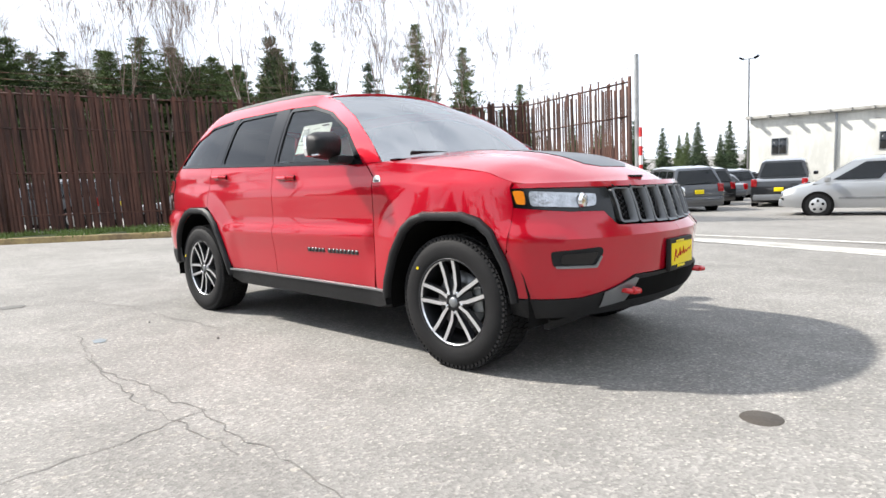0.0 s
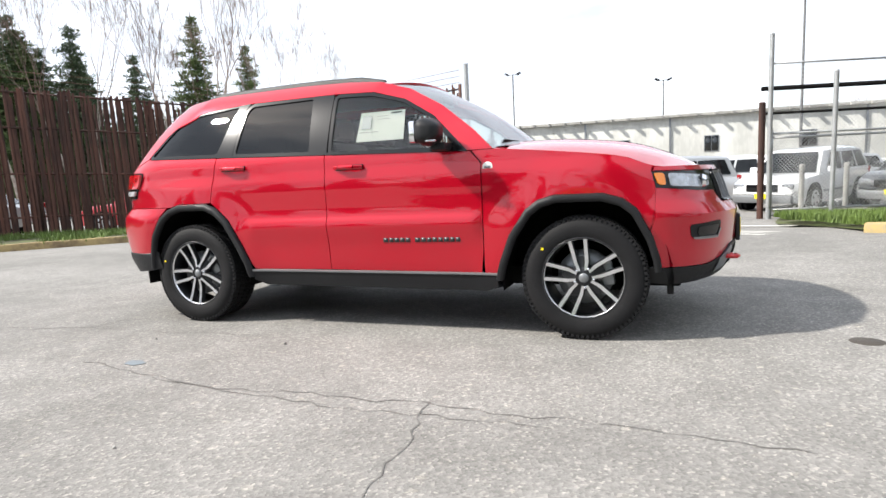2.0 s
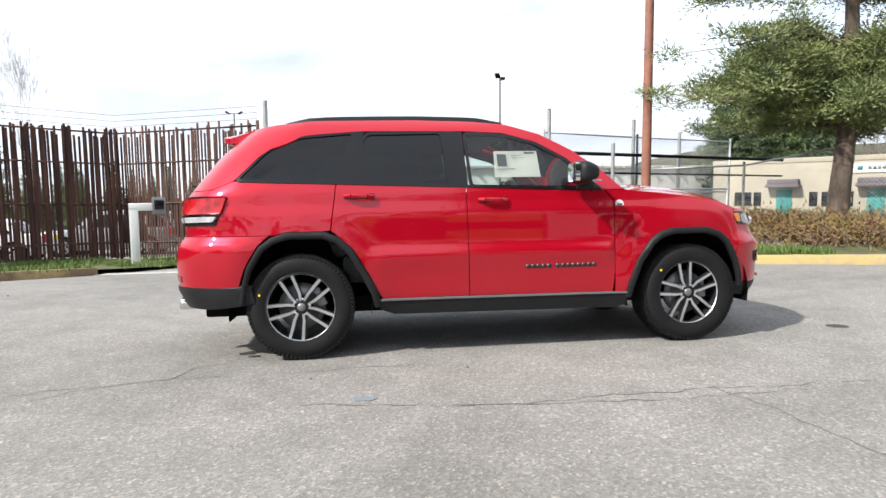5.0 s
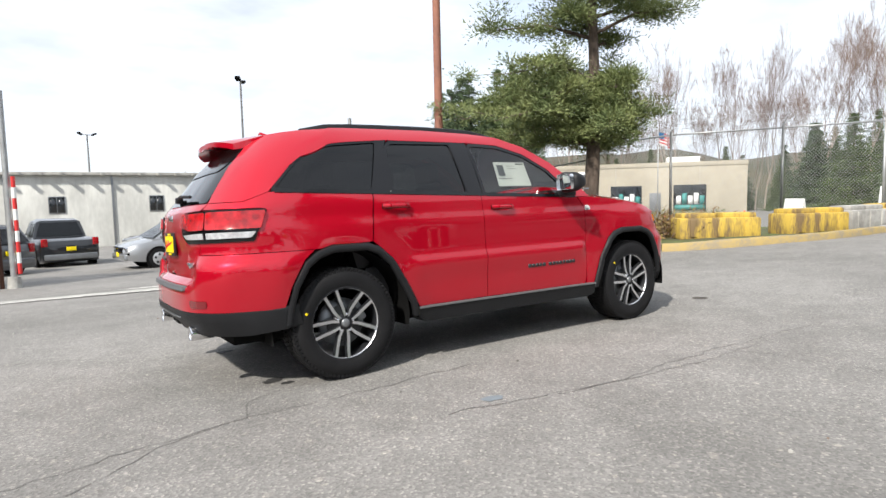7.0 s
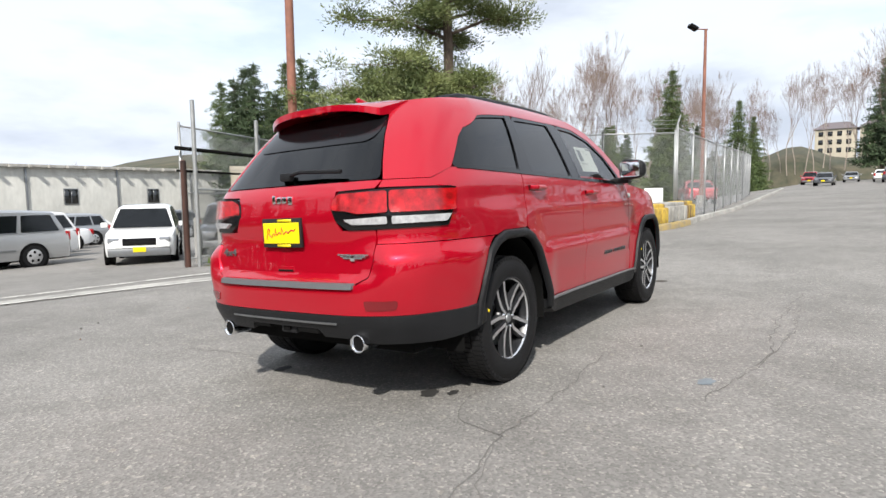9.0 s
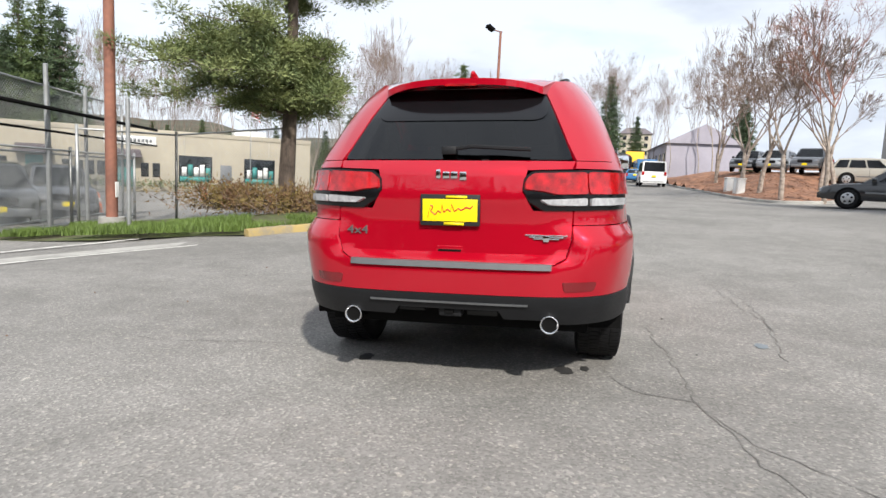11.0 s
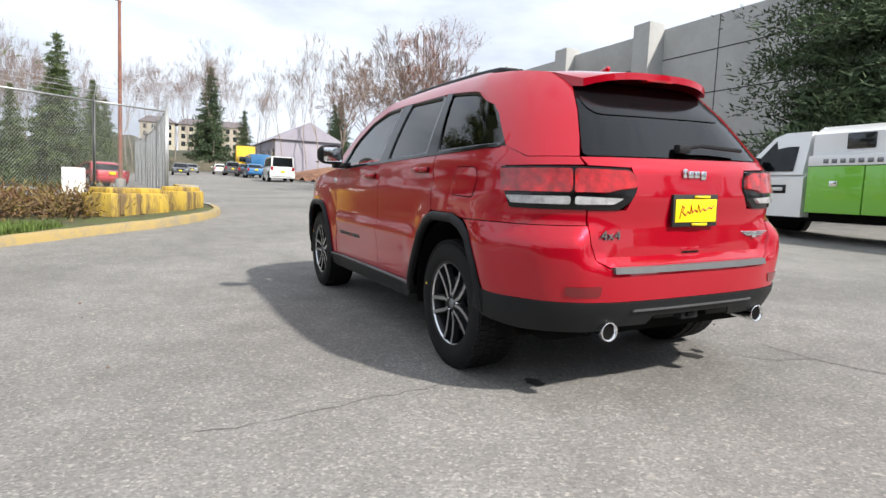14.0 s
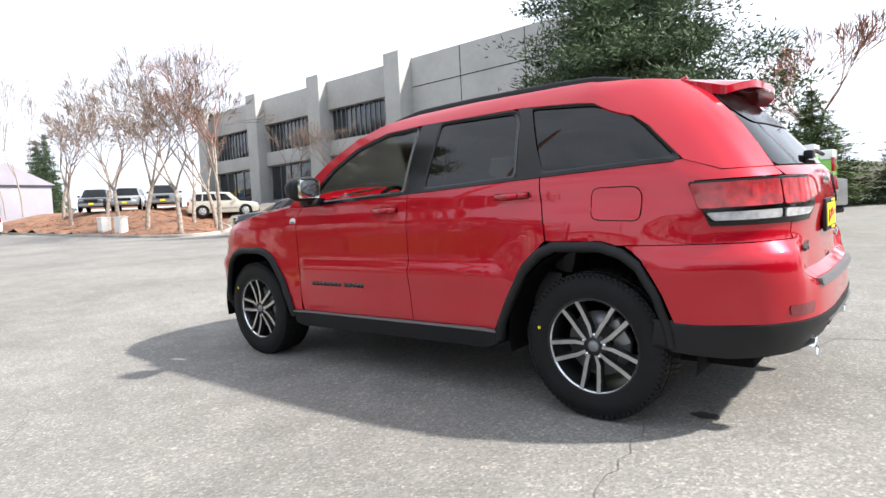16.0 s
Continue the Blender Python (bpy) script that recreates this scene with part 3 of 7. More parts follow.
# sills, arches, wheel wells
p_sill = [(-0.90, 0.408), (0.94, 0.396), (0.94, 0.31), (0.86, 0.285), (-0.80, 0.30), (-0.90, 0.34)]
both("sill", patch(p_sill, side(0, 0.012), thick=0.12, inward=(0, -1, -0.1)), TRIM, "black plastic sill")
p_strip = [(-0.90, 0.402), (0.94, 0.392), (0.94, 0.402), (-0.90, 0.414)]
both("sill_strip", patch(p_strip, side(0, 0.02), thick=0.015, step=0.2), SATIN, "bright sill strip")


def arch_trim(pts, hx):
    outer = densify(pts, 0.05)[:-1]
    k = len(densify(pts[-1:] + pts[:1], 0.05))
    # keep only the open run of the outline
    run = []
    for (a, b), (c, d) in zip(pts, pts[1:]):
        m = max(1, int(math.hypot(c - a, d - b) / 0.05))
        run += [(a + (c - a) * i / m, b + (d - b) * i / m) for i in range(m)]
    run.append(pts[-1])
    bm = bmesh.new()
    rows = []
    for x, z in run:
        dx, dz = x - hx, z - 0.36
        row = []
        for f, o in ((1.0, 0.004), (0.988, 0.022), (0.95, 0.029), (0.918, 0.024), (0.905, 0.012)):
            row.append(bm.verts.new(skin(arc_at_x(hx + dx * f, max(0.3, 0.36 + dz * f)), max(0.3, 0.36 + dz * f), o)))
        q = row[-1].co + Vector((0, -0.02, 0))
        row.append(bm.verts.new(q))
        rows.append(row)
    for p, q in zip(rows, rows[1:]):
        for i in range(len(p) - 1):
            bm.faces.new((p[i], q[i], q[i + 1], p[i + 1]))
    return bm


for pts, hx in ((ARCH_F, 1.4575), (ARCH_R, -1.4575)):
    both("wheel_arch_trim", arch_trim(pts, hx), TRIM, "grained black wheel arch flare", sharp=50)
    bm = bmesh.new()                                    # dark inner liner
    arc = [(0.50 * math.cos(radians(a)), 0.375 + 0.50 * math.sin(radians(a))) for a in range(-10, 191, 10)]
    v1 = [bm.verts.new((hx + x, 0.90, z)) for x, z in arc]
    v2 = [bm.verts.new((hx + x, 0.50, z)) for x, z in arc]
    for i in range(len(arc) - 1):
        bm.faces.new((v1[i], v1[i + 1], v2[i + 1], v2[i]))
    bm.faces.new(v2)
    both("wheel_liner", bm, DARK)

# tail: gate, glass, bumper
Y62 = arc_at_y(0.62)
tail_poly = [(-0.625, 0.80), (-0.60, 0.72), (-0.54, 0.690), (0.54, 0.690), (0.60, 0.72), (0.625, 0.80), (0.63, 0.955), (0.43, 0.955), (0.375, 1.05), (0.405, 1.158), (0.635, 1.165), (0.655, 1.205),
             (-0.655, 1.205), (-0.635, 1.165), (-0.405, 1.158), (-0.375, 1.05), (-0.43, 0.955), (-0.63, 0.955)]
tailgate = part("tailgate", patch(densify(tail_poly, 0.12), wrap(), inward=(1, 0, 0)), RED, suv)
glass_poly = rounded([(-0.645, 1.212), (0.645, 1.212), (0.575, 1.615), (-0.575, 1.615)], 0.03)
part("rear_window", patch(glass_poly, wrap(0.0), inward=(1, 0, 0), thick=0.004), TINT, suv, "dark tinted rear window")
part("rear_window_band", patch(rounded([(-0.57, 1.47), (-0.50, 1.425), (0.50, 1.425), (0.57, 1.47), (0.575, 1.60), (-0.575, 1.60)], 0.05), wrap(0.006), inward=(1, 0, 0), thick=0.004), GLOSS, suv, "gloss black band under the spoiler")
bump_poly = [(arc_at_x(-1.875, 0.53) , 0.53), (arc_at_x(-1.83, 0.66), 0.66), (arc_at_x(-1.735, 0.82), 0.82), (arc_at_x(-1.66, 0.882), 0.882), (arc_at_y(0.636), 0.882), (arc_at_y(0.634), 0.80), (arc_at_y(0.608), 0.715), (arc_at_y(0.548), 0.684), (0, 0.685), (0, 0.53)]
bm = patch(densify(bump_poly, 0.1), face(0.006), thick=0.012)
both("rear_bumper", bm, RED, "red rear bumper skin")
low = [(0, 0.526), (arc_at_x(-1.88, 0.526), 0.526), (arc_at_x(-1.86, 0.40), 0.40), (0.95, 0.375), (0.6, 0.375), (0.52, 0.40), (0.30, 0.40), (0.27, 0.445), (0, 0.445)]
both("rear_valance", patch(densify(low, 0.1), face(0.012), thick=0.1, inward=(1, 0, 0.2)), TRIM, "black plastic lower bumper")
part("step_pad", patch(densify([(-0.53, 0.664), (0.53, 0.664), (0.53, 0.692), (-0.53, 0.692)], 0.1), wrap(0.022), thick=0.05, inward=(1, 0, 0.1)), PAD, suv, "ribbed grey bumper step pad")
part("bumper_line", patch(densify([(-0.42, 0.478), (0.42, 0.478), (0.42, 0.488), (-0.42, 0.488)], 0.1), wrap(0.022), thick=0.02, inward=(1, 0, 0)), SATIN, suv)
both("bumper_reflector", patch(rounded([(arc_at_y(0.60), 0.555), (arc_at_y(0.60) + 0.16, 0.56), (arc_at_y(0.60) + 0.17, 0.605), (arc_at_y(0.60) - 0.01, 0.605)], 0.015), face(0.011), thick=0.008), TAILDARK, "dark red reflector")
bm = box_bm((-2.36, -0.07, 0.40), (-2.25, 0.05, 0.46), 0.01)
hitch = part("hitch_receiver", bm, TRIM, suv, "black hitch receiver")
part("receiver_opening", box_bm((-2.372, -0.03, 0.415), (-2.355, 0.02, 0.45), 0.006), DARK, hitch)
part("valance_recess", box_bm((-2.38, 0.12, 0.425), (-2.3, 0.26, 0.47), 0.012), DARK, suv)
part("valance_recess", box_bm((-2.38, -0.26, 0.415), (-2.3, -0.10, 0.465), 0.012), DARK, suv)
for sy in (1, -1):
    bm = lathe(bmesh.new(), [(0.052, 0), (0.058, -0.003), (0.058, 0.004), (0.054, 0.14), (0.044, 0.14), (0.046, 0.004), (0.052, 0)], 28)
    for v in bm.verts:
        v.co = Vector((v.co.y - 2.365, v.co.x * 0.8 + 0.52 * sy, v.co.z * 0.8 + 0.384))
    pipe = part("tailpipe", bm, CHROME, suv, "chrome tailpipe tip")
    part("pipe_bore", cyl(bmesh.new(), (-2.355, 0.52 * sy, 0.384), (-2.24, 0.52 * sy, 0.384), 0.037, 0.037, 20), DARK, pipe)
# tail lamps: red upper, smoked frame, clear lower; split at the gate
T0, T1, T2 = arc_at_y(0.38), 0.715, arc_at_x(-1.965, 1.06)
both("tail_lamp_housing", patch(rounded([(T0 + 0.10, 0.957), (T0 + 0.03, 1.0), (T0, 1.06), (T0 + 0.01, 1.12), (T0 + 0.05, 1.152), (T1, 1.160), (T2 + 0.02, 1.160), (T2 - 0.01, 1.06), (T2 - 0.06, 0.962)], 0.012), face(0.008), thick=0.02), GLOSS, "smoked tail lamp frame")
both("tail_lamp_lens", patch(rounded([(T0 + 0.012, 1.064), (T0 + 0.02, 1.115), (T0 + 0.055, 1.143), (T1 - 0.006, 1.151), (T1 - 0.006, 1.042), (T0 + 0.17, 1.040), (T0 + 0.10, 1.056)], 0.015), face(0.022), thick=0.016), TAILRED, "red tail lamp lens")
both("tail_lamp_lens", patch(rounded([(T1 + 0.004, 1.042), (T1 + 0.004, 1.151), (T2 + 0.012, 1.151), (T2 - 0.012, 1.042)], 0.015), face(0.022), thick=0.016), TAILRED, "red tail lamp lens")
both("reversing_lamp", patch(rounded([(T0 + 0.135, 0.985), (T0 + 0.085, 1.012), (T1 - 0.012, 1.022), (T1 - 0.012, 0.984)], 0.01), face(0.020), thick=0.014), REVERSE, "clear reversing lamp")
both("reversing_lamp", patch(rounded([(T1 + 0.012, 0.984), (T1 + 0.012, 1.022), (T2 - 0.04, 1.022), (T2 - 0.075, 0.986)], 0.01), face(0.020), thick=0.014), REVERSE, "clear reversing lamp")
# dealer plate, frame, script strokes; badges as plain shapes
XT = skin(0, 0.95).x
plate = part("rear_plate", box_bm((XT - 0.022, -0.158, 0.872), (XT - 0.004, 0.152, 1.032), 0.006), BLACKINK, suv, "black dealer plate frame")
part("plate_face", box_bm((XT - 0.026, -0.145, 0.895), (XT - 0.02, 0.139, 1.008), 0.002), YELLOW, plate, "yellow dealer plate insert with red script")


def bars(parent, cells, x, material, d=0.002, nx=-1):
    for y0, z0, y1, z1 in cells:
        part("marking_bar", box_bm((x, min(y0, y1), z0), (x + d * nx, max(y0, y1), z1)), material, parent)


def plate_marks(parent, x, yc, zc, k, nx=-1):
    bars(parent, [(yc + a * k, zc + b * k, yc + c * k, zc + d * k) for a, b, c, d in ((-0.09, 0.061, 0.02, 0.074), (-0.075, -0.076, 0.03, -0.062))], x, YELLOW, nx=nx)
    bm = bmesh.new()
    pts = [(0.115, -0.03), (0.10, 0.03), (0.085, 0.02), (0.10, 0.0), (0.075, -0.02), (0.06, 0.0), (0.045, -0.012), (0.04, 0.03), (0.03, -0.01), (0.012, 0.006), (-0.005, -0.008), (-0.01, 0.03), (-0.025, -0.008), (-0.045, 0.008), (-0.06, -0.004), (-0.085, 0.012), (-0.105, 0.004), (-0.12, 0.018)]
    rows = []
    for a, b in pts:                                     # one continuous stroke
        y, z = yc - nx * a * k, zc + b * k - 0.05 * a * k
        rows.append([bm.verts.new((x + 0.001 * nx + dx, y, z + dz)) for dx, dz in ((0, -0.0042), (0.003 * nx, 0), (0, 0.0042), (-0.002 * nx, 0))])
    for p, q in zip(rows, rows[1:]):
        for i in range(4):
            bm.faces.new((p[i], p[(i + 1) % 4], q[(i + 1) % 4], q[i]))
    bmesh.ops.recalc_face_normals(bm, faces=bm.faces)
    part("script_stroke", bm, REDINK, parent, "red script strokes")


plate_marks(plate, XT - 0.0265, -0.003, 0.952, 1.0)
XB = skin(0, 1.14).x
bm = bmesh.new()
for i, (y, w) in enumerate(((0.068, 0.018), (0.030, 0.026), (-0.012, 0.026), (-0.058, 0.026))):
    box(bm, (XB - 0.014, y - w, 1.112 - (0.008 if i == 3 else 0)), (XB - 0.003, y + w * 0.4, 1.148 + (0.01 if i == 0 else 0)), 0.006)
part("tailgate_badge", bm, CHROME, suv, "chrome tailgate badge")
bm = bmesh.new()
xw = skin(0.49, 0.82).x
for sg in (1, -1):
    for k in range(3):
        box(bm, (xw - 0.012, -0.49 + sg * 0.012, 0.812 + k * 0.009), (xw - 0.001, -0.49 + sg * (0.105 - 0.02 * (2 - k)), 0.819 + k * 0.009), 0.002)
box(bm, (xw - 0.014, -0.505, 0.80), (xw - 0.001, -0.475, 0.835), 0.005)
part("winged_badge", bm, CHROME, suv, "chrome winged badge")
fc = bpy.data.curves.new("drive_badge", "FONT")
fc.body, fc.size, fc.extrude, fc.align_x = "4x4", 0.062, 0.004, "CENTER"
fo = new("drive_badge", fc)
me = bpy.data.meshes.new_from_object(fo)
bpy.data.objects.remove(fo)
me.materials.append(GREYGRILLE)
ob = new("drive_badge", me)
ob.parent = suv
ob.matrix_local = Matrix.Translation((skin(0.5, 0.84).x - 0.006, 0.505, 0.818)) @ pose(0, 0, 0, 90, 0, -90) @ Matrix.Diagonal((1.3, 1, 1, 1))
part("gate_handle", box_bm((XT - 0.004, -0.07, 0.735), (XT + 0.02, 0.07, 0.77), 0.008), RED, suv)
part("gate_handle_slot", box_bm((XT - 0.0055, -0.06, 0.738), (XT, 0.06, 0.75), 0.003), DARK, suv)
# wiper
bm = bmesh.new()
wz = skin(0, 1.255)
tube(bm, [(wz.x - 0.03, 0.02, 1.262), (wz.x - 0.035, -0.1, 1.278), (wz.x - 0.03, -0.40, 1.262)], 0.011, 6)
box(bm, (wz.x - 0.045, -0.02, 1.235), (wz.x, 0.06, 1.28), 0.012)
part("rear_wiper", bm, TRIM, suv, "black rear wiper")

# roof, spoiler, rails
RZ = [(-2.0, 1.655), (-1.75, 1.70), (-1.4, 1.735), (-0.9, 1.757), (-0.4, 1.760), (0.0, 1.738), (0.15, 1.72), (0.3, 1.688)]


def roof_place(u, v):
    """u along the car, v from -1 to 1 across."""
    edge = interp([(x, z) for x, z in reversed(ROOFEDGE)], u)
    ye = skin(arc_at_x(u, edge), edge, 0.004).y
    zc = smooth_interp(RZ, u)
    return Vector((u + 0.10 * (1 - v * v) * sstep(-0.3, 0.2, u), v * ye, edge + (zc - edge) * (1 - abs(v) ** 2.6)))


bm = patch([(-1.9, -1), (0.16, -1), (0.16, 1), (-1.9, 1)], roof_place, step=0.1, thick=0.02, inward=(0, 0, -1))
part("roof", bm, RED, suv)


def spoil_place(u, v):
    r = roof_place(-1.80, v)
    x = -1.80 - 0.285 * u + 0.09 * abs(v) ** 4 * u
    return Vector((x, v * (abs(roof_place(-1.80, 1).y) - 0.055 * u), r.z + 0.006 - 0.045 * u - 0.012 * u * abs(v) ** 3))


bm = patch([(0, -1), (1, -1), (1, 1), (0, 1)], spoil_place, step=0.125, thick=0)
top = bm.copy()
for v in bm.verts:
    d = sstep(-1.80, -2.06, v.co.x)
    v.co.z -= 0.035 + 0.03 * (1 - d)
tmp = bpy.data.meshes.new("tmp")
top.to_mesh(tmp)
bm.from_mesh(tmp)
ed = [e for e in bm.edges if e.is_boundary]
bmesh.ops.bridge_loops(bm, edges=ed)
part("roof_spoiler", bm, RED, suv, "red roof spoiler")
part("brake_lamp", box_bm((-2.085, -0.09, 1.612), (-2.04, 0.09, 1.627), 0.004), TAILRED, suv, "high red brake lamp")
bm = bmesh.new()
for v in ((0, 0, 0),):
    cyl(bm, (-1.60, 0.0, 1.70), (-1.68, 0.0, 1.755), 0.045, 0.012, 10)
part("roof_antenna", bm, RED, suv, "short red roof antenna")
for sy in (1, -1):
    bm, rows = bmesh.new(), []
    for i in range(29):
        u = -1.56 + i * (1.62 / 28)
        e = roof_place(min(u, 0.15), 0.88)
        up = 0.022 * min(1, i / 3, (28 - i) / 3)
        rows.append([bm.verts.new((e.x, sy * (e.y + dy), e.z + dz)) for dy, dz in ((-0.02, -0.01), (-0.017, up + 0.004), (-0.008, up + 0.012), (0.008, up + 0.011), (0.018, up + 0.002), (0.022, -0.012))])
    for p, q in zip(rows, rows[1:]):
        for i in range(5):
            bm.faces.new((p[i], p[i + 1], q[i + 1], q[i]))
    bm.faces.new(rows[0])
    bm.faces.new(rows[-1])
    bmesh.ops.recalc_face_normals(bm, faces=bm.faces)
    part("roof_rail", bm, TRIM, suv, "black roof rail", sharp=50)

# bonnet, windscreen, cowl
HZ = [(0.92, 1.222), (1.2, 1.222), (1.5, 1.20), (1.75, 1.16), (1.95, 1.10), (2.08, 1.045), (2.16, 0.995)]
HE = [(0.92, 0.895), (1.5, 0.893), (1.75, 0.872), (1.92, 0.82), (2.02, 0.72), (2.16, 0.72)]
HEZ = [(0.92, 1.172), (1.0, 1.165), (1.4, 1.122), (1.7, 1.077), (1.84, 1.022), (2.0, 1.0), (2.2, 0.985)]


def hood_place(u, v):
    x = u - 0.16 * abs(v) ** 2.2 * sstep(1.7, 2.16, u)
    ye, zc, ze = interp(HE, x), smooth_interp(HZ, u), smooth_interp(HEZ, x)
    bulge = 0.014 * (1 - sstep(0.42, 0.5, abs(v))) * sstep(2.05, 1.7, u)
    return Vector((x, v * ye, ze + (zc - ze) * (1 - abs(v) ** 3.2) + bulge))


part("bonnet", patch([(0.93, -1), (2.16, -1), (2.16, 1), (0.93, 1)], hood_place, step=0.0615, thick=0.015, inward=(0, 0, -1)), RED, suv)
dec = lambda u, v: hood_place(u, v) + Vector((0, 0, 0.003))
part("bonnet_decal", patch(densify([(1.0, -0.40), (1.92, -0.32), (1.97, -0.2), (1.97, 0.2), (1.92, 0.32), (1.0, 0.40)], 0.2), dec, step=0.07, thick=0.002, inward=(0, 0, -1)), DECAL, suv, "matt black bonnet decal")


SCREENEDGE = [(x, z) for x, z in ROOFEDGE if x > 0.12] + [(0.14, 1.669)]
SCREENLEN = np.concatenate([[0], np.cumsum([math.hypot(c - a, d - b) for (a, b), (c, d) in zip(SCREENEDGE, SCREENEDGE[1:])])])


def screen_place(u, v):
    """u from 0 at the base to 1 at the top; its sides follow the pillars."""
    d = u * SCREENLEN[-1]
    ex, ez = float(np.interp(d, SCREENLEN, [p[0] for p in SCREENEDGE])), float(np.interp(d, SCREENLEN, [p[1] for p in SCREENEDGE]))
    ey = skin(arc_at_x(ex, ez), ez).y
    cx, cz = 1.03 + (0.265 - 1.03) * u + 0.02 * math.sin(math.pi * u), 1.205 + (1.705 - 1.205) * u + 0.035 * math.sin(math.pi * u)
    k = abs(v) ** 2.2
    return Vector((cx + (ex - cx) * k, ey * v * 0.995, cz + (ez - cz) * k))


o = part("windscreen", patch([(0, -1), (1, -1), (1, 1), (0, 1)], screen_place, step=0.125, thick=0.006, inward=(-1, 0, -0.6)), SCREEN, suv, "clear windscreen")
o.visible_shadow = False
bm = bmesh.new()
vs = [[bm.verts.new(p) for p in ((0.90, y, 1.185), (1.0, y, 1.205 - 0.02 * abs(y)), (1.06 - 0.15 * y * y, y, 1.20 - 0.012 * abs(y)))] for y in np.linspace(-0.84, 0.84, 13)]
for p, q in zip(vs, vs[1:]):
    for i in range(2):
        bm.faces.new((p[i], p[i + 1], q[i + 1], q[i]))
part("cowl", bm, TRIM, suv, "black plastic cowl")
for y0, y1 in ((0.5, -0.12), (-0.05, -0.66)):
    bm = tube(bmesh.new(), [(0.99, y0, 1.222), (0.965, (y0 + y1) / 2, 1.235), (0.94, y1, 1.232)], 0.009, 6)
    part("wiper", bm, TRIM, suv, "black wiper")

# nose: upper band, grille with seven slots, lamps, bumper, lower trim, hooks, plate
fy = lambda y: arc_at_y(y, True)
SE = arc_at_x(1.86, 0.86)
nose_poly = [(arc_at_x(1.837, 0.655), 0.655), (arc_at_x(1.8615, 0.80), 0.80), (arc_at_x(1.866, 0.892), 0.892), (fy(0.74), 0.866), (fy(0.56), 0.862), (fy(0.5), 0.79), (STOT, 0.775), (STOT, 0.53), (fy(0.42), 0.53), (fy(0.58), 0.47), (fy(0.72), 0.44), (arc_at_x(1.895, 0.44), 0.44)]
both("front_bumper", patch(densify(nose_poly, 0.1), face(), thick=0.015), RED, "red front bumper skin")
back = [(1.79, 0.76), (1.87, 0.62), (1.905, 0.47), (1.97, 0.47), (1.97, 0.86), (1.80, 0.88)]
both("bumper_bracket", patch(densify([(arc_at_x(x, z), z) for x, z in back], 0.06), face(-0.004), thick=0), RED)
both("nose_panel", patch(densify([(arc_at_x(1.85, 0.985), 0.99), (fy(0.5), 0.985), (STOT, 0.985), (STOT, 1.01), (fy(0.5), 1.012), (arc_at_x(1.87, 1.0), 1.012)], 0.1), face(), thick=0.01), RED)
both("headlamp_housing", patch(densify([(arc_at_x(1.842, 0.985), 0.985), (arc_at_x(1.868, 0.893), 0.893), (fy(0.74), 0.867), (fy(0.56), 0.863), (fy(0.50), 0.80), (fy(0.48), 0.98)], 0.1), face(-0.004), thick=0.02), GLOSS, "black headlamp housing")
both("headlamp_reflector", patch(rounded([(arc_at_x(1.925, 0.972), 0.974), (arc_at_x(1.94, 0.90), 0.90), (fy(0.70), 0.886), (fy(0.60), 0.892), (fy(0.575), 0.95)], 0.02), face(0.004), thick=0.01), LAMPCLEAR, "clear headlamp with projector")
both("turn_lamp", patch(rounded([(arc_at_x(1.852, 0.978), 0.978), (arc_at_x(1.878, 0.912), 0.912), (arc_at_x(1.918, 0.905), 0.905), (arc_at_x(1.905, 0.975), 0.975)], 0.015), face(0.005), thick=0.01), AMBER, "amber turn lamp")
bm = lathe(bmesh.new(), [(0.0, 0.02), (0.03, 0.015), (0.038, 0.0), (0.042, -0.01)], 20)
pl = skin(fy(0.66), 0.918, 0.006)
for v in bm.verts:
    v.co = Vector((pl.x + v.co.y * 0.8, pl.y + v.co.x + v.co.y * 0.4, pl.z + v.co.z))
both("projector_lens", bm, CHROME)
both("grille_backing", patch(densify([(fy(0.50), 0.79), (STOT, 0.775), (STOT, 0.985), (fy(0.48), 0.98)], 0.1), face(-0.03), thick=0.0), DARK)
for i in range(7):
    yc = (i - 3) * 0.137
    hw, z0, z1 = 0.05, 0.797 + 0.004 * abs(i - 3), 0.972 - 0.002 * abs(i - 3)
    outer = densify(rounded([(yc - hw - 0.016, z0 - 0.012), (yc + hw + 0.016, z0 - 0.012), (yc + hw + 0.016, z1 + 0.01), (yc - hw - 0.016, z1 + 0.01)], 0.018), 0.05)
    cx, cz = yc, (z0 + z1) / 2
    inner = [(cx + (u - cx) * 0.74, cz + (v - cz) * 0.90) for u, v in outer]
    pf = wrap(0.012, True)
    bm = bmesh.new()
    a, b = [bm.verts.new(pf(*p)) for p in outer], [bm.verts.new(pf(*p)) for p in inner]
    c = [bm.verts.new(v.co + Vector((-0.035, 0, 0))) for v in b]
    for k in range(len(a)):
        j = (k + 1) % len(a)
        bm.faces.new((a[k], a[j], b[j], b[k]))
        bm.faces.new((b[k], b[j], c[j], c[k]))
    slot = part("grille_slot", bm, GREYGRILLE, suv, "satin grey grille slot surround", sharp=30)
    bm = bmesh.new()
    for r in range(6):
        zz = z0 + 0.012 + r * 0.028
        q = pf(yc, zz)
        tube(bm, [(q.x - 0.03, yc - 0.036, zz), (q.x - 0.025, yc, zz + 0.016), (q.x - 0.03, yc + 0.036, zz)], 0.004, 4)
        tube(bm, [(q.x - 0.03, yc - 0.036, zz + 0.03), (q.x - 0.025, yc, zz + 0.016), (q.x - 0.03, yc + 0.036, zz + 0.03)], 0.004, 4)
    part("grille_mesh", bm, TRIM, slot, "black honeycomb mesh")
FB = fy(0.78)
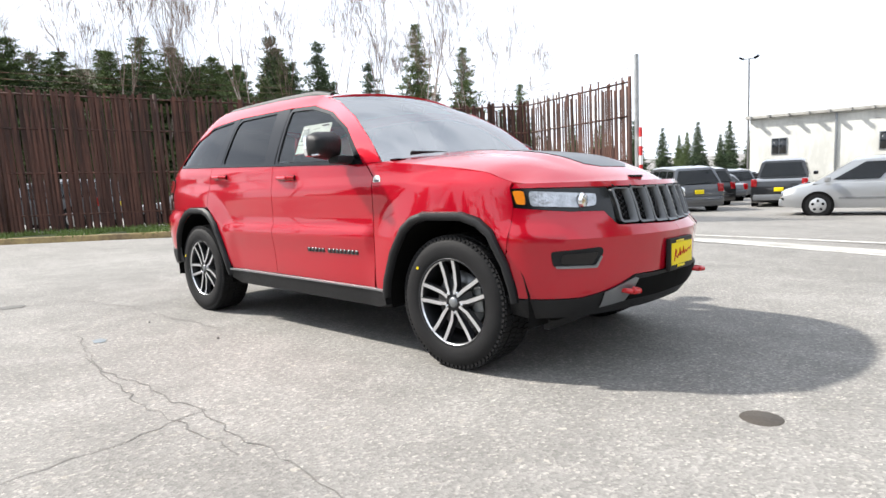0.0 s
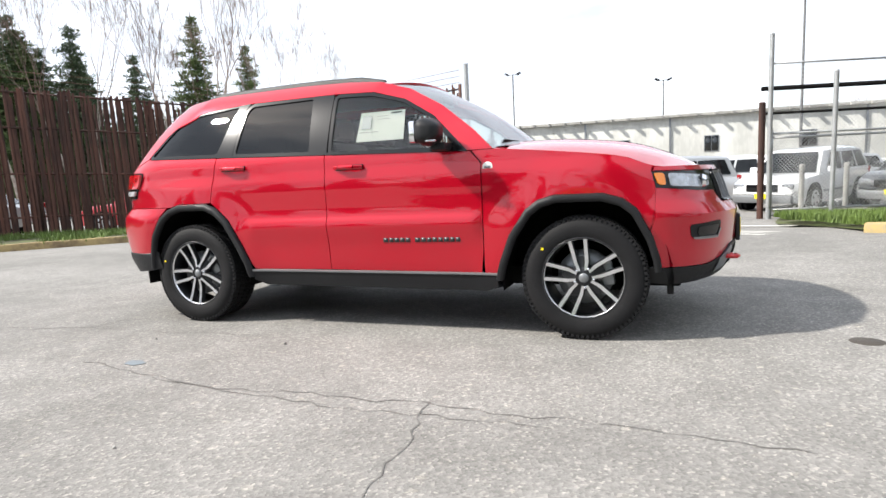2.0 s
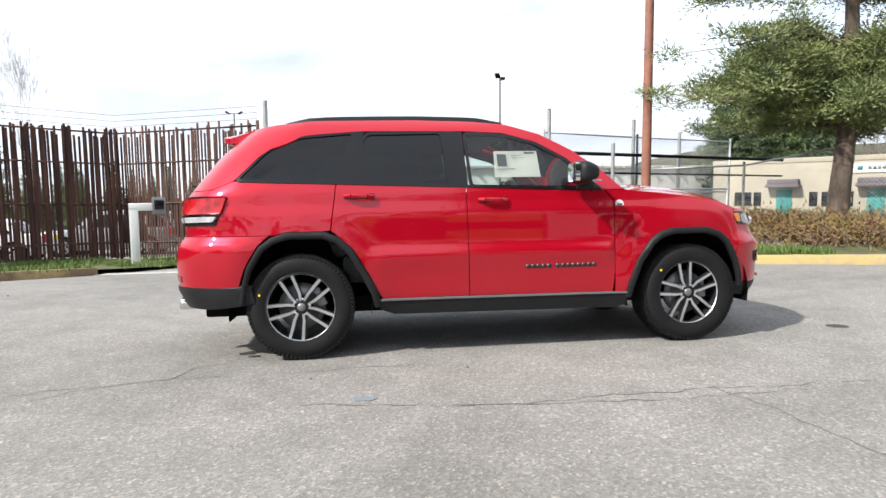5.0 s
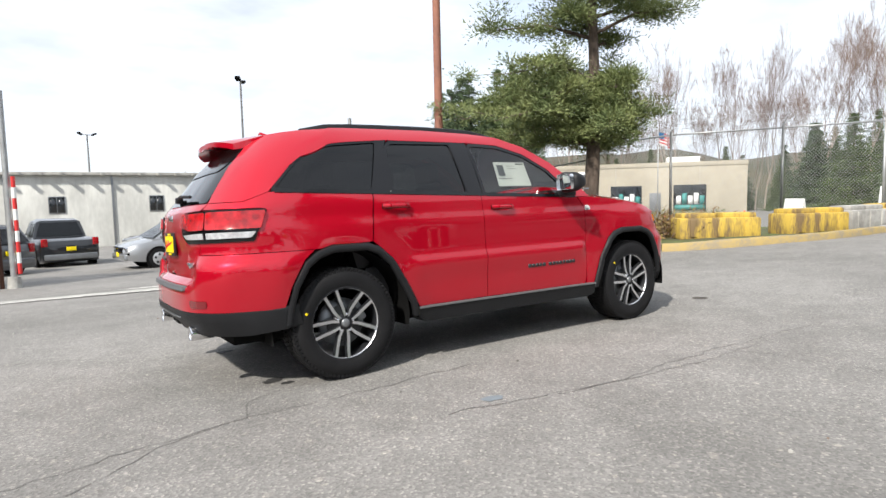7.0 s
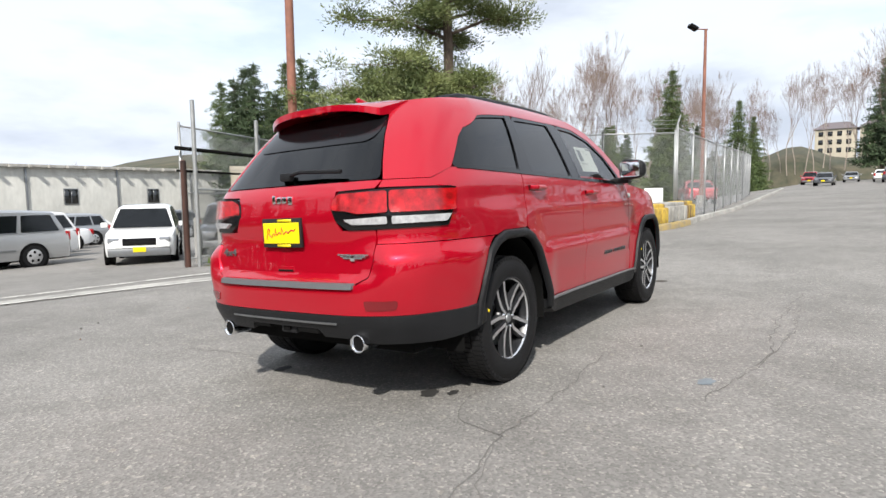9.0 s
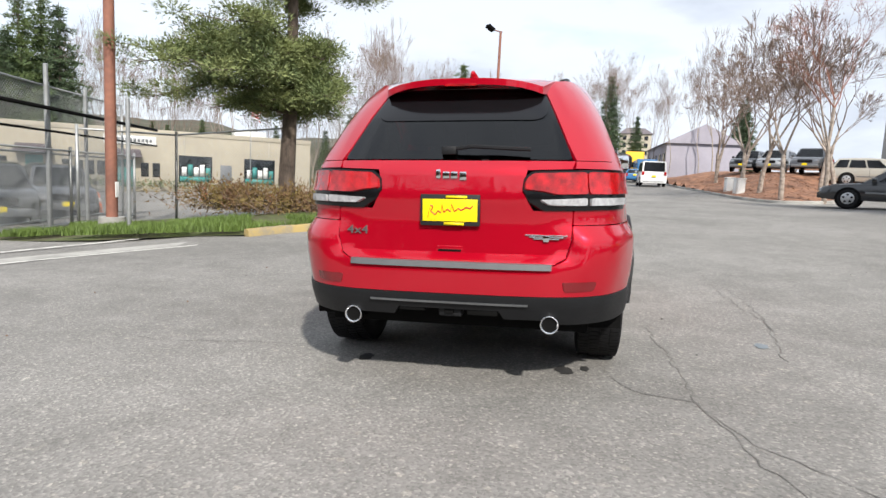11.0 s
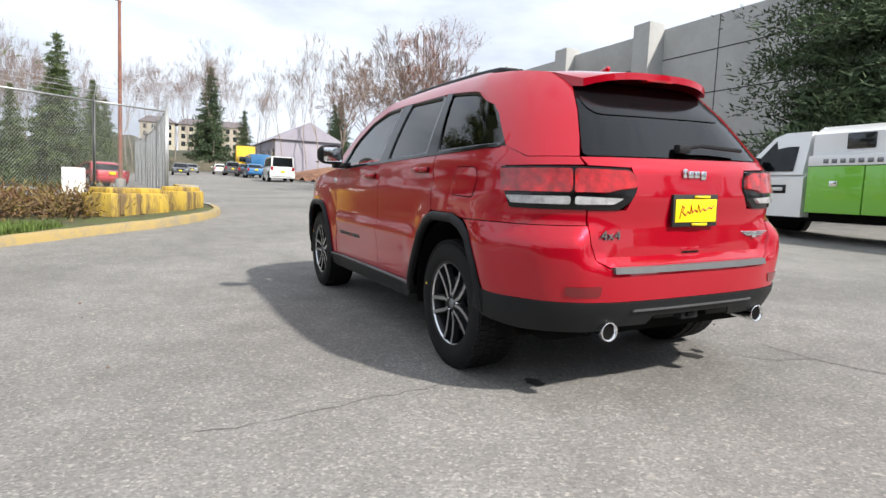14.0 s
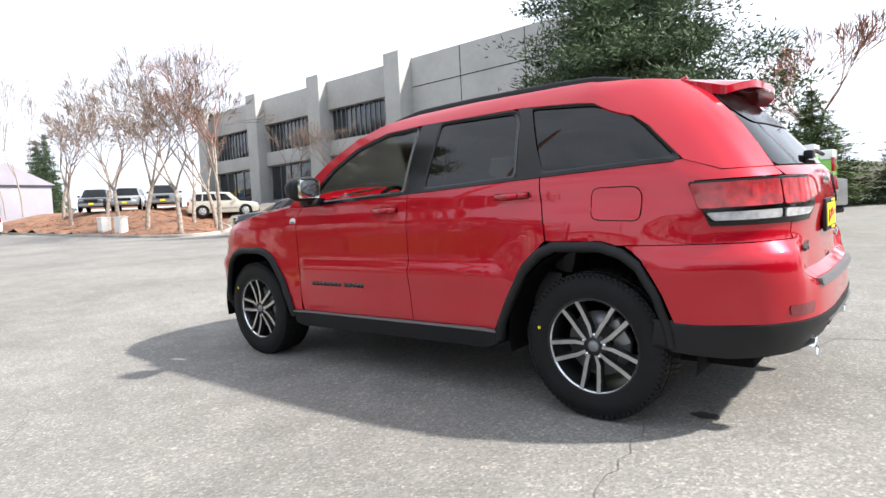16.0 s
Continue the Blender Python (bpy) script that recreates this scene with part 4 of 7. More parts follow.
both("fog_lamp_bezel", patch(rounded([(FB - 0.10, 0.675), (FB - 0.085, 0.60), (FB + 0.14, 0.595), (FB + 0.175, 0.665), (FB + 0.16, 0.69)], 0.02), face(0.004), thick=0.008), TRIM, "black fog lamp bezel")
both("bezel_lip", patch(rounded([(FB - 0.075, 0.604), (FB - 0.07, 0.592), (FB + 0.135, 0.587), (FB + 0.165, 0.640), (FB + 0.155, 0.648), (FB + 0.125, 0.600)], 0.005), face(0.012), thick=0.008), SATIN, "satin lower lip")
both("fog_lamp", patch(rounded([(FB - 0.05, 0.662), (FB - 0.05, 0.612), (FB + 0.11, 0.607), (FB + 0.145, 0.667)], 0.02), face(0.010), thick=0.012), GLOSS, "dark fog lamp recess")
low_f = [(arc_at_x(1.90, 0.435), 0.435), (fy(0.73), 0.435), (fy(0.585), 0.465), (fy(0.425), 0.525), (STOT, 0.525), (STOT, 0.345), (fy(0.5), 0.335), (arc_at_x(1.92, 0.335), 0.335)]
both("front_valance", patch(densify(low_f, 0.1), face(0.008), thick=0.12, inward=(-1, 0, 0.1)), TRIM, "black plastic lower front trim")
both("lower_grille", patch(densify([(fy(0.40), 0.50), (STOT, 0.51), (STOT, 0.40), (fy(0.46), 0.395)], 0.1), face(0.012), thick=0.004), DARK, "dark lower grille")
both("skid_trim", patch(densify([(fy(0.62), 0.455), (fy(0.43), 0.515), (fy(0.405), 0.505), (fy(0.47), 0.395), (fy(0.62), 0.375)], 0.1), face(0.016), thick=0.006), SATIN)
for sy in (1, -1):
    q = skin(fy(0.47), 0.46, 0.01)
    bm = bmesh.new()
    pts = [(q.x - 0.02, q.y - 0.035, 0.455), (q.x + 0.045, q.y - 0.03, 0.452), (q.x + 0.06, q.y, 0.452), (q.x + 0.045, q.y + 0.03, 0.452), (q.x - 0.02, q.y + 0.035, 0.455)]
    tube(bm, [(a, sy * b, c) for a, b, c in pts], 0.014, 8)
    part("tow_hook", bm, REDPLASTIC, suv, "red tow hook")
XN = skin(STOT, 0.60).x
fplate = part("front_plate", box_bm((XN + 0.002, -0.158, 0.515), (XN + 0.028, 0.158, 0.69), 0.006), BLACKINK, suv, "black dealer plate frame")
part("plate_face", box_bm((XN + 0.026, -0.145, 0.545), (XN + 0.032, 0.145, 0.665), 0.002), YELLOW, fplate, "yellow dealer plate insert with red script")
plate_marks(fplate, XN + 0.0325, 0.0, 0.605, 1.0, nx=1)
bm = bmesh.new()
for y, w in ((-0.068, 0.018), (-0.030, 0.026), (0.012, 0.026), (0.058, 0.026)):
    p = hood_place(2.10, y / 0.7)
    box(bm, (p.x - 0.012, y - w * 0.5, p.z - 0.004), (p.x + 0.014, y + w * 0.5, p.z + 0.010), 0.003)
part("bonnet_badge", bm, GLOSS, suv, "dark bonnet badge")
part("air_dam", box_bm((1.92, -0.72, 0.25), (1.96, 0.72, 0.36), 0.012), TRIM, suv, "black air dam")

# door handles, mirrors, badges, fuel flap, side lettering
for hx, hz in ((-1.03, 1.145), (-0.07, 1.107)):
    q = skin(arc_at_x(hx, hz), hz)
    bm = bmesh.new()
    box(bm, (hx - 0.11, q.y - 0.004, hz - 0.016), (hx + 0.105, q.y + 0.004, hz + 0.02), 0.003)
    cup = both("handle_cup", bm, GLOSS)
    bm = bmesh.new()
    pts = [(hx - 0.105, q.y + 0.006, hz + 0.004), (hx - 0.06, q.y + 0.036, hz + 0.004), (hx + 0.05, q.y + 0.038, hz + 0.002), (hx + 0.10, q.y + 0.008, hz)]
    for a, b in zip(pts, pts[1:]):
        cyl(bm, a, b, 0.016, 0.016, 10)
    for v in bm.verts:
        v.co.z = hz + (v.co.z - hz) * 0.95
    both("door_handle", bm, RED, "red door handle")
for sy in (1, -1):
    bm = bmesh.new()
    bmesh.ops.create_cube(bm, size=1, matrix=Matrix.LocRotScale((0.575, sy * 1.055, 1.29), Euler((0, 0, radians(-8 * sy))), (0.15, 0.215, 0.175)))
    bmesh.ops.bevel(bm, geom=bm.edges[:], offset=0.06, segments=5, profile=0.55, affect="EDGES")
    for v in bm.verts:                                  # the shell narrows forwards and outwards
        k = sstep(0.56, 0.65, v.co.x)
        v.co.z = 1.285 + (v.co.z - 1.285) * (1 - 0.3 * k) * (1 - 0.18 * sstep(1.05, 1.16, abs(v.co.y)))
    mirror = part("door_mirror", bm, TRIM, suv, "black door mirror", sharp=60)
    bm = bmesh.new()
    box(bm, (0.56, sy * 0.86, 1.175), (0.66, sy * 1.02, 1.225), 0.015)
    part("mirror_arm", bm, TRIM, mirror)
    part("mirror_glass", box_bm((0.489, sy * 0.975, 1.225), (0.497, sy * 1.135, 1.355), 0.02), CHROME, mirror, "mirror glass")
    part("mirror_lamp", box_bm((0.59, sy * 1.145, 1.22), (0.655, sy * 1.163, 1.232), 0.003), LAMPCLEAR, mirror, "thin mirror turn lamp")
    q = skin(arc_at_x(0.895, 1.06), 1.06)
    bm = cyl(bmesh.new(), (0.895, sy * (q.y - 0.006), 1.06), (0.895, sy * (q.y + 0.004), 1.06), 0.034, 0.032, 28)
    badge = part("fender_badge", bm, SIGNWHITE, suv, "round white fender badge")
    part("badge_mark", box_bm((0.875, sy * (q.y + 0.004), 1.053), (0.915, sy * (q.y + 0.006), 1.067)), SATIN, badge)
    x = 0.165
    for w in (0.034, 0.03, 0.032, 0.032, 0.032, 0, 0.034, 0.034, 0.03, 0.032, 0.03, 0.034, 0.03, 0.03):
        if w:
            y = skin(arc_at_x(x, 0.618), 0.618).y
            part("letter_bar", box_bm((x, sy * (y - 0.003), 0.604), (x + w, sy * (y + 0.003), 0.632)), DECAL, suv)
        x += (w or 0.02) + 0.008
flap = [(-1.73, 1.02), (-1.735, 1.12), (-1.71, 1.155), (-1.51, 1.16), (-1.49, 1.13), (-1.495, 1.03), (-1.515, 1.01), (-1.71, 1.0)]
bm = patch(rounded(flap, 0.03), side(0, 0.0025), thick=0.004)
seam = ring_patch(grow(densify(rounded(flap, 0.03), 0.04), 0.005), densify(rounded(flap, 0.03), 0.04), side(0, 0.001), thick=0.002)
part("fuel_flap", bm, RED, suv, "red fuel flap")
part("fuel_flap_seam", seam, DARK, suv)
# price sheet in the passenger window
q0 = skin(arc_at_x(0.08, 1.35), 1.35).y
bm = bmesh.new()
vs = [bm.verts.new((x, -(skin(arc_at_x(x, z), z).y - 0.02), z)) for x, z in ((-0.04, 1.275), (0.31, 1.275), (0.30, 1.475), (-0.03, 1.475))]
bm.faces.new(vs)
bmesh.ops.solidify(bm, geom=bm.faces[:], thickness=0.002)
sheet = part("window_sheet", bm, PAPER, suv, "white price sheet in the passenger window")
for x0, z0, x1, z1, mm in ((-0.01, 1.36, 0.06, 1.45, SATIN), (0.20, 1.455, 0.28, 1.465, BLACKINK), (-0.02, 1.335, 0.12, 1.34, SATIN), (0.1, 1.44, 0.18, 1.443, SATIN), (0.1, 1.42, 0.2, 1.423, SATIN)):
    ya, yb = (-(skin(arc_at_x((x0 + x1) / 2, z), z).y - 0.0155) for z in (z0, z1))
    bm = bmesh.new()
    bm.faces.new([bm.verts.new(p) for p in ((x0, ya, z0), (x1, ya, z0), (x1, yb, z1), (x0, yb, z1))])
    bmesh.ops.solidify(bm, geom=bm.faces[:], thickness=0.001)
    part("sheet_bar", bm, mm, sheet)

# inner shell and cabin
part("floor_pan", box_bm((-2.15, -0.72, 0.30), (2.0, 0.72, 0.42), 0.02), DARK, suv, "dark underbody")
part("engine_bay", box_bm((0.95, -0.52, 0.42), (2.02, 0.52, 0.96), 0.05), DARK, suv)
for sy in (1, -1):
    part("door_lining", box_bm((-0.88, sy * 0.78, 0.42), (0.90, sy * 0.86, 1.17), 0.02), SEAT, suv, "black door lining")
    part("side_lining", box_bm((-1.95, sy * 0.78, 0.97), (-0.88, sy * 0.86, 1.17), 0.02), SEAT, suv)
part("load_floor", box_bm((-2.15, -0.49, 0.42), (-1.0, 0.49, 0.80), 0.02), SEAT, suv)
bm = bmesh.new()
g = [[bm.verts.new(roof_place(u, v) + Vector((0, 0, -0.045))) for v in np.linspace(-0.92, 0.92, 9)] for u in np.linspace(-1.82, 0.14, 12)]
for p, q in zip(g, g[1:]):
    for i in range(8):
        bm.faces.new((p[i], p[i + 1], q[i + 1], q[i]))
part("headliner", bm, LINER, suv, "grey headliner")
bm = box_bm((0.52, -0.74, 0.80), (0.98, 0.74, 1.14), 0.08)
part("dashboard", bm, SEAT, suv, "black dashboard")


def seat(x, y, w=0.5):
    st = part("seat", box_bm((x - 0.26, y - w / 2, 0.50), (x + 0.28, y + w / 2, 0.72), 0.06), SEAT, suv, "black leather seat")
    part("backrest", box_bm((-0.07, -w / 2, 0), (0.07, w / 2, 0.62), 0.06, Matrix.Translation((x - 0.25, y, 0.70)) @ pose(0, 0, 0, 0, -14, 0)), SEAT, st)
    part("headrest", box_bm((-0.05, -0.13, 0), (0.05, 0.13, 0.17), 0.05, Matrix.Translation((x - 0.41, y, 1.33)) @ pose(0, 0, 0, 0, -8, 0)), SEAT, st)


for x, y, w in ((0.0, 0.37, 0.5), (0.0, -0.37, 0.5), (-0.92, 0.36, 0.6), (-0.92, -0.36, 0.6)):
    seat(x, y, w)
bm = bmesh.new()
ringp = [Vector((0.0, 0.185 * math.cos(a), 0.185 * math.sin(a))) for a in np.linspace(0, 2 * math.pi, 29)]
mw = Matrix.Translation((0.42, 0.37, 1.10)) @ pose(0, 0, 0, 0, -24, 0)
tube(bm, [mw @ p for p in ringp], 0.016, 8)
wheel_s = part("steering_wheel", bm, SEAT, suv, "black leather steering wheel")
bm = box_bm((-0.02, -0.07, -0.05), (0.03, 0.07, 0.05), 0.02, mw)
box(bm, (-0.01, -0.18, -0.015), (0.012, 0.18, 0.02), 0.005, mw)
part("wheel_hub_pad", bm, SEAT, wheel_s)
bm = box_bm((0.30, -0.11, 1.585), (0.33, 0.11, 1.645), 0.012)
part("inner_mirror", bm, TRIM, suv, "black inner mirror")


# wheels
def make_wheel(parent_name="wheel"):
    R, HWID = 0.375, 0.128
    e = new("wheel")
    e.parent = suv
    tagged(e, "all-terrain tyre on a machined twin-spoke rim")
    prof = [(0.236, -0.118), (0.262, -0.130), (0.300, -0.134), (0.335, -0.128), (0.356, -0.112), (0.366, -0.095), (0.368, 0.095), (0.356, 0.112), (0.335, 0.128), (0.300, 0.134), (0.262, 0.130), (0.236, 0.118)]
    tyre = part("tyre", lathe(bmesh.new(), prof, 72), RUBBER, e, "black all-terrain tyre", sharp=40)
    bm = bmesh.new()
    n = 74
    for i in range(n):
        a = 2 * math.pi * i / n
        rot = Matrix.Rotation(a, 4, "Y")
        for y0, y1, off in ((-0.115, -0.062, 0), (-0.052, 0.0, 0.5), (0.008, 0.058, 0), (0.066, 0.115, 0.5)):
            r2 = rot @ Matrix.Rotation(off * 2 * math.pi / n, 4, "Y")
            box(bm, (-0.0125, y0, 0.36), (0.0125, y1, 0.3745 if abs(y0 + y1) < 0.15 else 0.3715), 0, r2)
        for sy in (-1, 1):
            box(bm, (-0.010, sy * 0.10, 0.34), (0.008, sy * 0.121, 0.362), 0, rot)
    part("tread", bm, RUBBER, tyre, smooth=False)
    bm = lathe(bmesh.new(), [(0.240, 0.121), (0.2465, 0.124), (0.247, 0.116), (0.233, 0.10), (0.226, 0.05), (0.222, -0.10), (0.235, -0.118)], 64)
    part("rim_barrel", bm, RIMDARK, e, "dark rim barrel")
    bm = lathe(bmesh.new(), [(0.231, 0.108), (0.236, 0.117), (0.2435, 0.1215), (0.2475, 0.119)], 64)
    part("rim_lip", bm, MACHINED, e, "machined rim lip")
    for k in range(5):
        for sgn in (1, -1):
            bm = bmesh.new()
            a0 = radians(90 + 72 * k)
            prof2 = [(0.045, 0.019, 0.106), (0.095, 0.033, 0.100), (0.17, 0.040, 0.104), (0.238, 0.047, 0.115)]
            rows = []
            for r, off, y in prof2:
                w = 0.0125 if r > 0.08 else 0.010
                row = []
                for q, yy in ((-w, 0), (w, 0), (w + 0.004, -0.03), (-w - 0.004, -0.03)):
                    px, pz = r, sgn * (off) + q
                    row.append(bm.verts.new((px * math.cos(a0) - pz * math.sin(a0), y + yy, px * math.sin(a0) + pz * math.cos(a0))))
                rows.append(row)
            for p, q in zip(rows, rows[1:]):
                for i in range(4):
                    j = (i + 1) % 4
                    bm.faces.new((p[i], p[j], q[j], q[i]))
            bmesh.ops.recalc_face_normals(bm, faces=bm.faces)
            spk = part("spoke", bm, RIMDARK, e, "machined-face twin spoke", sharp=20)
            bm = bmesh.new()
            rows = []
            for r, off, y in prof2:
                w = 0.0105 if r > 0.08 else 0.008
                rows.append([bm.verts.new((r * math.cos(a0) - (sgn * off + q) * math.sin(a0), y + 0.0018, r * math.sin(a0) + (sgn * off + q) * math.cos(a0))) for q in (-w, w)])
            for p, q in zip(rows, rows[1:]):
                bm.faces.new((p[0], p[1], q[1], q[0]))
            bmesh.ops.solidify(bm, geom=bm.faces[:], thickness=0.0015)
            part("spoke_face", bm, MACHINED, spk, "bright machined face", sharp=20)
        # dark pocket web between the twin spokes
        bm = bmesh.new()
        a0 = radians(90 + 72 * k)
        vs = []
        for r, off, y in ((0.06, 0.014, 0.092), (0.13, 0.032, 0.082), (0.13, -0.032, 0.082), (0.06, -0.014, 0.092)):
            vs.append(bm.verts.new((r * math.cos(a0) - off * math.sin(a0), y, r * math.sin(a0) + off * math.cos(a0))))
        bm.faces.new(vs)
        bmesh.ops.solidify(bm, geom=bm.faces[:], thickness=0.02)
        part("spoke_web", bm, RIMDARK, e)
        ln = Vector((0.058 * math.cos(a0 + 0.63), 0, 0.058 * math.sin(a0 + 0.63)))
        part("lug_nut", cyl(bmesh.new(), ln + Vector((0, 0.075, 0)), ln + Vector((0, 0.106, 0)), 0.011, 0.009, 8), CHROME, e)
    part("hub", lathe(bmesh.new(), [(0.0, 0.104), (0.05, 0.098), (0.078, 0.085), (0.082, 0.05)], 32), RIMDARK, e)
    part("hub_cap", lathe(bmesh.new(), [(0.0, 0.111), (0.022, 0.110), (0.029, 0.105), (0.030, 0.09)], 28), SATIN, e)
    part("brake_disc", lathe(bmesh.new(), [(0.07, 0.035), (0.165, 0.035), (0.165, 0.005), (0.07, 0.005)], 40), SATIN, e, "grey brake disc")
    part("paint_dot", cyl(bmesh.new(), (0.21, 0.1325, 0.21), (0.21, 0.1355, 0.21), 0.009, 0.008, 10), YELLOW, tyre, "small yellow dot on the sidewall")
    part("brake_caliper", box_bm((-0.17, 0.0, -0.07), (-0.10, 0.06, 0.07), 0.015), SATIN, e)
    return e


wheel0 = make_wheel()
HUBY = 0.795
wheel0.matrix_basis = pose(1.4575, HUBY, 0.375, 0, 12, 0)
copy_thing(wheel0, pose(-1.4575, HUBY, 0.375, 0, 30, 0))
copy_thing(wheel0, pose(1.4575, -HUBY, 0.375, 0, 8, 180))
copy_thing(wheel0, pose(-1.4575, -HUBY, 0.375, 0, 26, 180))
for hx in (1.4575, -1.4575):
    part("axle", cyl(bmesh.new(), (hx, -0.72, 0.37), (hx, 0.72, 0.37), 0.05, 0.05, 10), DARK, suv, "dark axle")


# ---- ground and kerbs ----
def at(x, y, z=0.0, turn=0.0):
    return pose(x, y, gz(x, y) + z, 0, 0, turn)


gm = bpy.data.meshes.new("ground")
gxs = [-900, -300, -120] + list(range(-60, 130, 3)) + [200, 400, 900]
gys = [-900, -300, -120] + list(range(-60, 90, 3)) + [130, 300, 900]
gm.from_pydata([(x, y, gz(x, y)) for x in gxs for y in gys], [], [(i * len(gys) + j, (i + 1) * len(gys) + j, (i + 1) * len(gys) + j + 1, i * len(gys) + j + 1) for i in range(len(gxs) - 1) for j in range(len(gys) - 1)])
finish("ground", gm, ASPHALT, label="grey worn asphalt yard with pale stones", kind="structure")


def resample(pts, step):
    out = []
    for (a, b), (c, d) in zip(pts, pts[1:]):
        k = max(1, int(math.hypot(c - a, d - b) / step))
        out += [(a + (c - a) * i / k, b + (d - b) * i / k) for i in range(k)]
    return out + [pts[-1]]


def smooth_line(pts, n=6):
    ext = [pts[0]] + pts + [pts[-1]]
    out = []
    for i in range(1, len(ext) - 2):
        p0, p1, p2, p3 = (np.array(ext[k], float) for k in (i - 1, i, i + 1, i + 2))
        for k in range(n):
            t = k / n
            q = 0.5 * (2 * p1 + (p2 - p0) * t + (2 * p0 - 5 * p1 + 4 * p2 - p3) * t * t + (3 * p1 - p0 - 3 * p2 + p3) * t ** 3)
            out.append((float(q[0]), float(q[1])))
    return out + [pts[-1]]


def kerb(name, pts, label, material, width=0.16, high=0.14, category="kerb"):
    """A kerb swept along the plan: rounded top, real step."""
    bm = bmesh.new()
    rows = []
    rnd = random.Random(5)
    for i, (x, y) in enumerate(pts):
        a, b = Vector(pts[max(0, i - 1)]), Vector(pts[min(len(pts) - 1, i + 1)])
        d = (b - a).normalized()
        n = Vector((-d.y, d.x))
        z = gz(x, y) + rnd.uniform(-0.006, 0.006)
        rows.append([bm.verts.new((x + n.x * o, y + n.y * o, z + h)) for o, h in ((0, -0.1), (0.01, high * 0.72), (0.035, high), (width, high), (width + 0.01, -0.1))])
    for p, q in zip(rows, rows[1:]):
        for k in range(4):
            bm.faces.new((p[k], q[k], q[k + 1], p[k + 1]))
    bm.faces.new(rows[0])
    bm.faces.new(list(reversed(rows[-1])))
    bmesh.ops.recalc_face_normals(bm, faces=bm.faces)
    return tagged(part(name, bm, material, None, label, sharp=50), kind="structure")


def strip(name, pts, width, material, lift, label, kind="structure", uneven=0.0, seed=1):
    """A thin flat band on the ground."""
    rnd = random.Random(seed)
    vs, fs = [], []
    for i, (x, y) in enumerate(pts):
        a, b = Vector(pts[max(0, i - 1)]), Vector(pts[min(len(pts) - 1, i + 1)])
        d = (b - a).normalized()
        n = Vector((-d.y, d.x))
        w = width * (1 + rnd.uniform(-uneven, uneven)) / 2
        for s in (-1, 1):
            vs.append((x + n.x * w * s, y + n.y * w * s, gz(x, y) + lift))
        if i:
            fs.append((2 * i - 2, 2 * i, 2 * i + 1, 2 * i - 1))
    me = bpy.data.meshes.new(name)
    me.from_pydata(vs, [], fs)
    return finish(name, me, material, label=label, smooth=False, kind=kind)


KW = smooth_line([(-26, -14), (-19, -6.5), (-14.2, -0.6), (-12.0, 2.2), (-9.6, 4.9), (-7.6, 6.9), (-6.6, 8.3)])
KERBOCHRE = mat("mossy_kerb", (0.36, 0.27, 0.12), 0.85, dark=(0.16, 0.11, 0.06), scale=2, bump=0.4, bscale=30)
kerb("kerb_west", KW, "worn ochre kerb along the grass verge", KERBOCHRE)
KY = smooth_line([(4.4, 5.05), (5.3, 4.5), (6.5, 3.3), (7.6, 2.15), (9.0, 1.35), (10.6, 1.0), (12.6, 0.95)])
kerb("kerb_yellow", KY, "yellow painted concrete kerb", KERBYELLOW)
KS = smooth_line([(12.6, 0.95), (16, 1.2), (24, 1.45), (36, 1.7), (60, 2.4)])
kerb("kerb_street", KS, "bare concrete kerb by the chain-link fence", CONCRETE)
KR = smooth_line([(34, -17.6), (29, -15.2), (25.2, -12.9), (23.6, -11.3), (23.5, -10.2), (24.6, -9.4), (27, -9.0), (34, -8.9), (60, -9.4), (110, -12)])
kerb("kerb_south", [p for p in reversed(KR)], "low grey kerb round the mulch bank", CONCRETE)
GL = smooth_line([(-6.6, 8.45), (-4.2, 8.25), (-1.6, 7.5), (1.2, 6.5), (4.4, 5.15)])
strip("gutter_strip", GL, 0.34, CONCRETE, 0.006, "pale concrete gutter strip across the gateway")
strip("gutter_line", [(x, y - 0.32) for x, y in GL], 0.07, WHITELINE, 0.005, "worn white line along the gutter")
strip("gate_threshold", [(x + 0.3, y + 1.5) for x, y in GL[2:]], 0.10, WHITELINE, 0.005, "worn white line in the gateway")
CRACKS = ([(1.03, -3.1), (1.0, -2.75), (0.99, -2.47), (0.91, -2.1), (0.6, -2.12), (0.32, -2.11), (-0.21, -2.17), (-0.7, -2.1)], [(0.91, -2.1), (1.32, -2.13), (1.72, -2.13), (2.4, -2.2)],
          [(-3.12, -1.75), (-2.72, -1.42), (-2.49, -1.31), (-2.24, -1.27), (-2.15, -0.95), (-1.71, -0.8)], [(-2.24, -1.25), (-1.92, -1.26), (-1.26, -1.24), (-0.67, -1.19)],
          [(1.51, -2.21), (0.6, -2.24), (-0.02, -2.19), (-1.36, -1.96)], [(-2.24, -1.27), (-2.83, -1.36), (-3.12, -1.44), (-3.6, -1.6)], [(-1.84, 2.3), (-1.84, 1.99), (-1.78, 1.58), (-1.73, 1.13), (-1.7, 0.85)], [(1.0, 2.9), (1.11, 2.78), (1.47, 2.56), (1.7, 2.5)])
for i, c in enumerate(CRACKS):
    rnd = random.Random(i)
    pts = [(x + rnd.uniform(-0.022, 0.022), y + rnd.uniform(-0.022, 0.022)) for x, y in resample(c, 0.07)]
    strip("crack", pts, 0.005, CRACK, 0.003, "thin dark crack in the asphalt", kind="structure", uneven=0.7, seed=i)


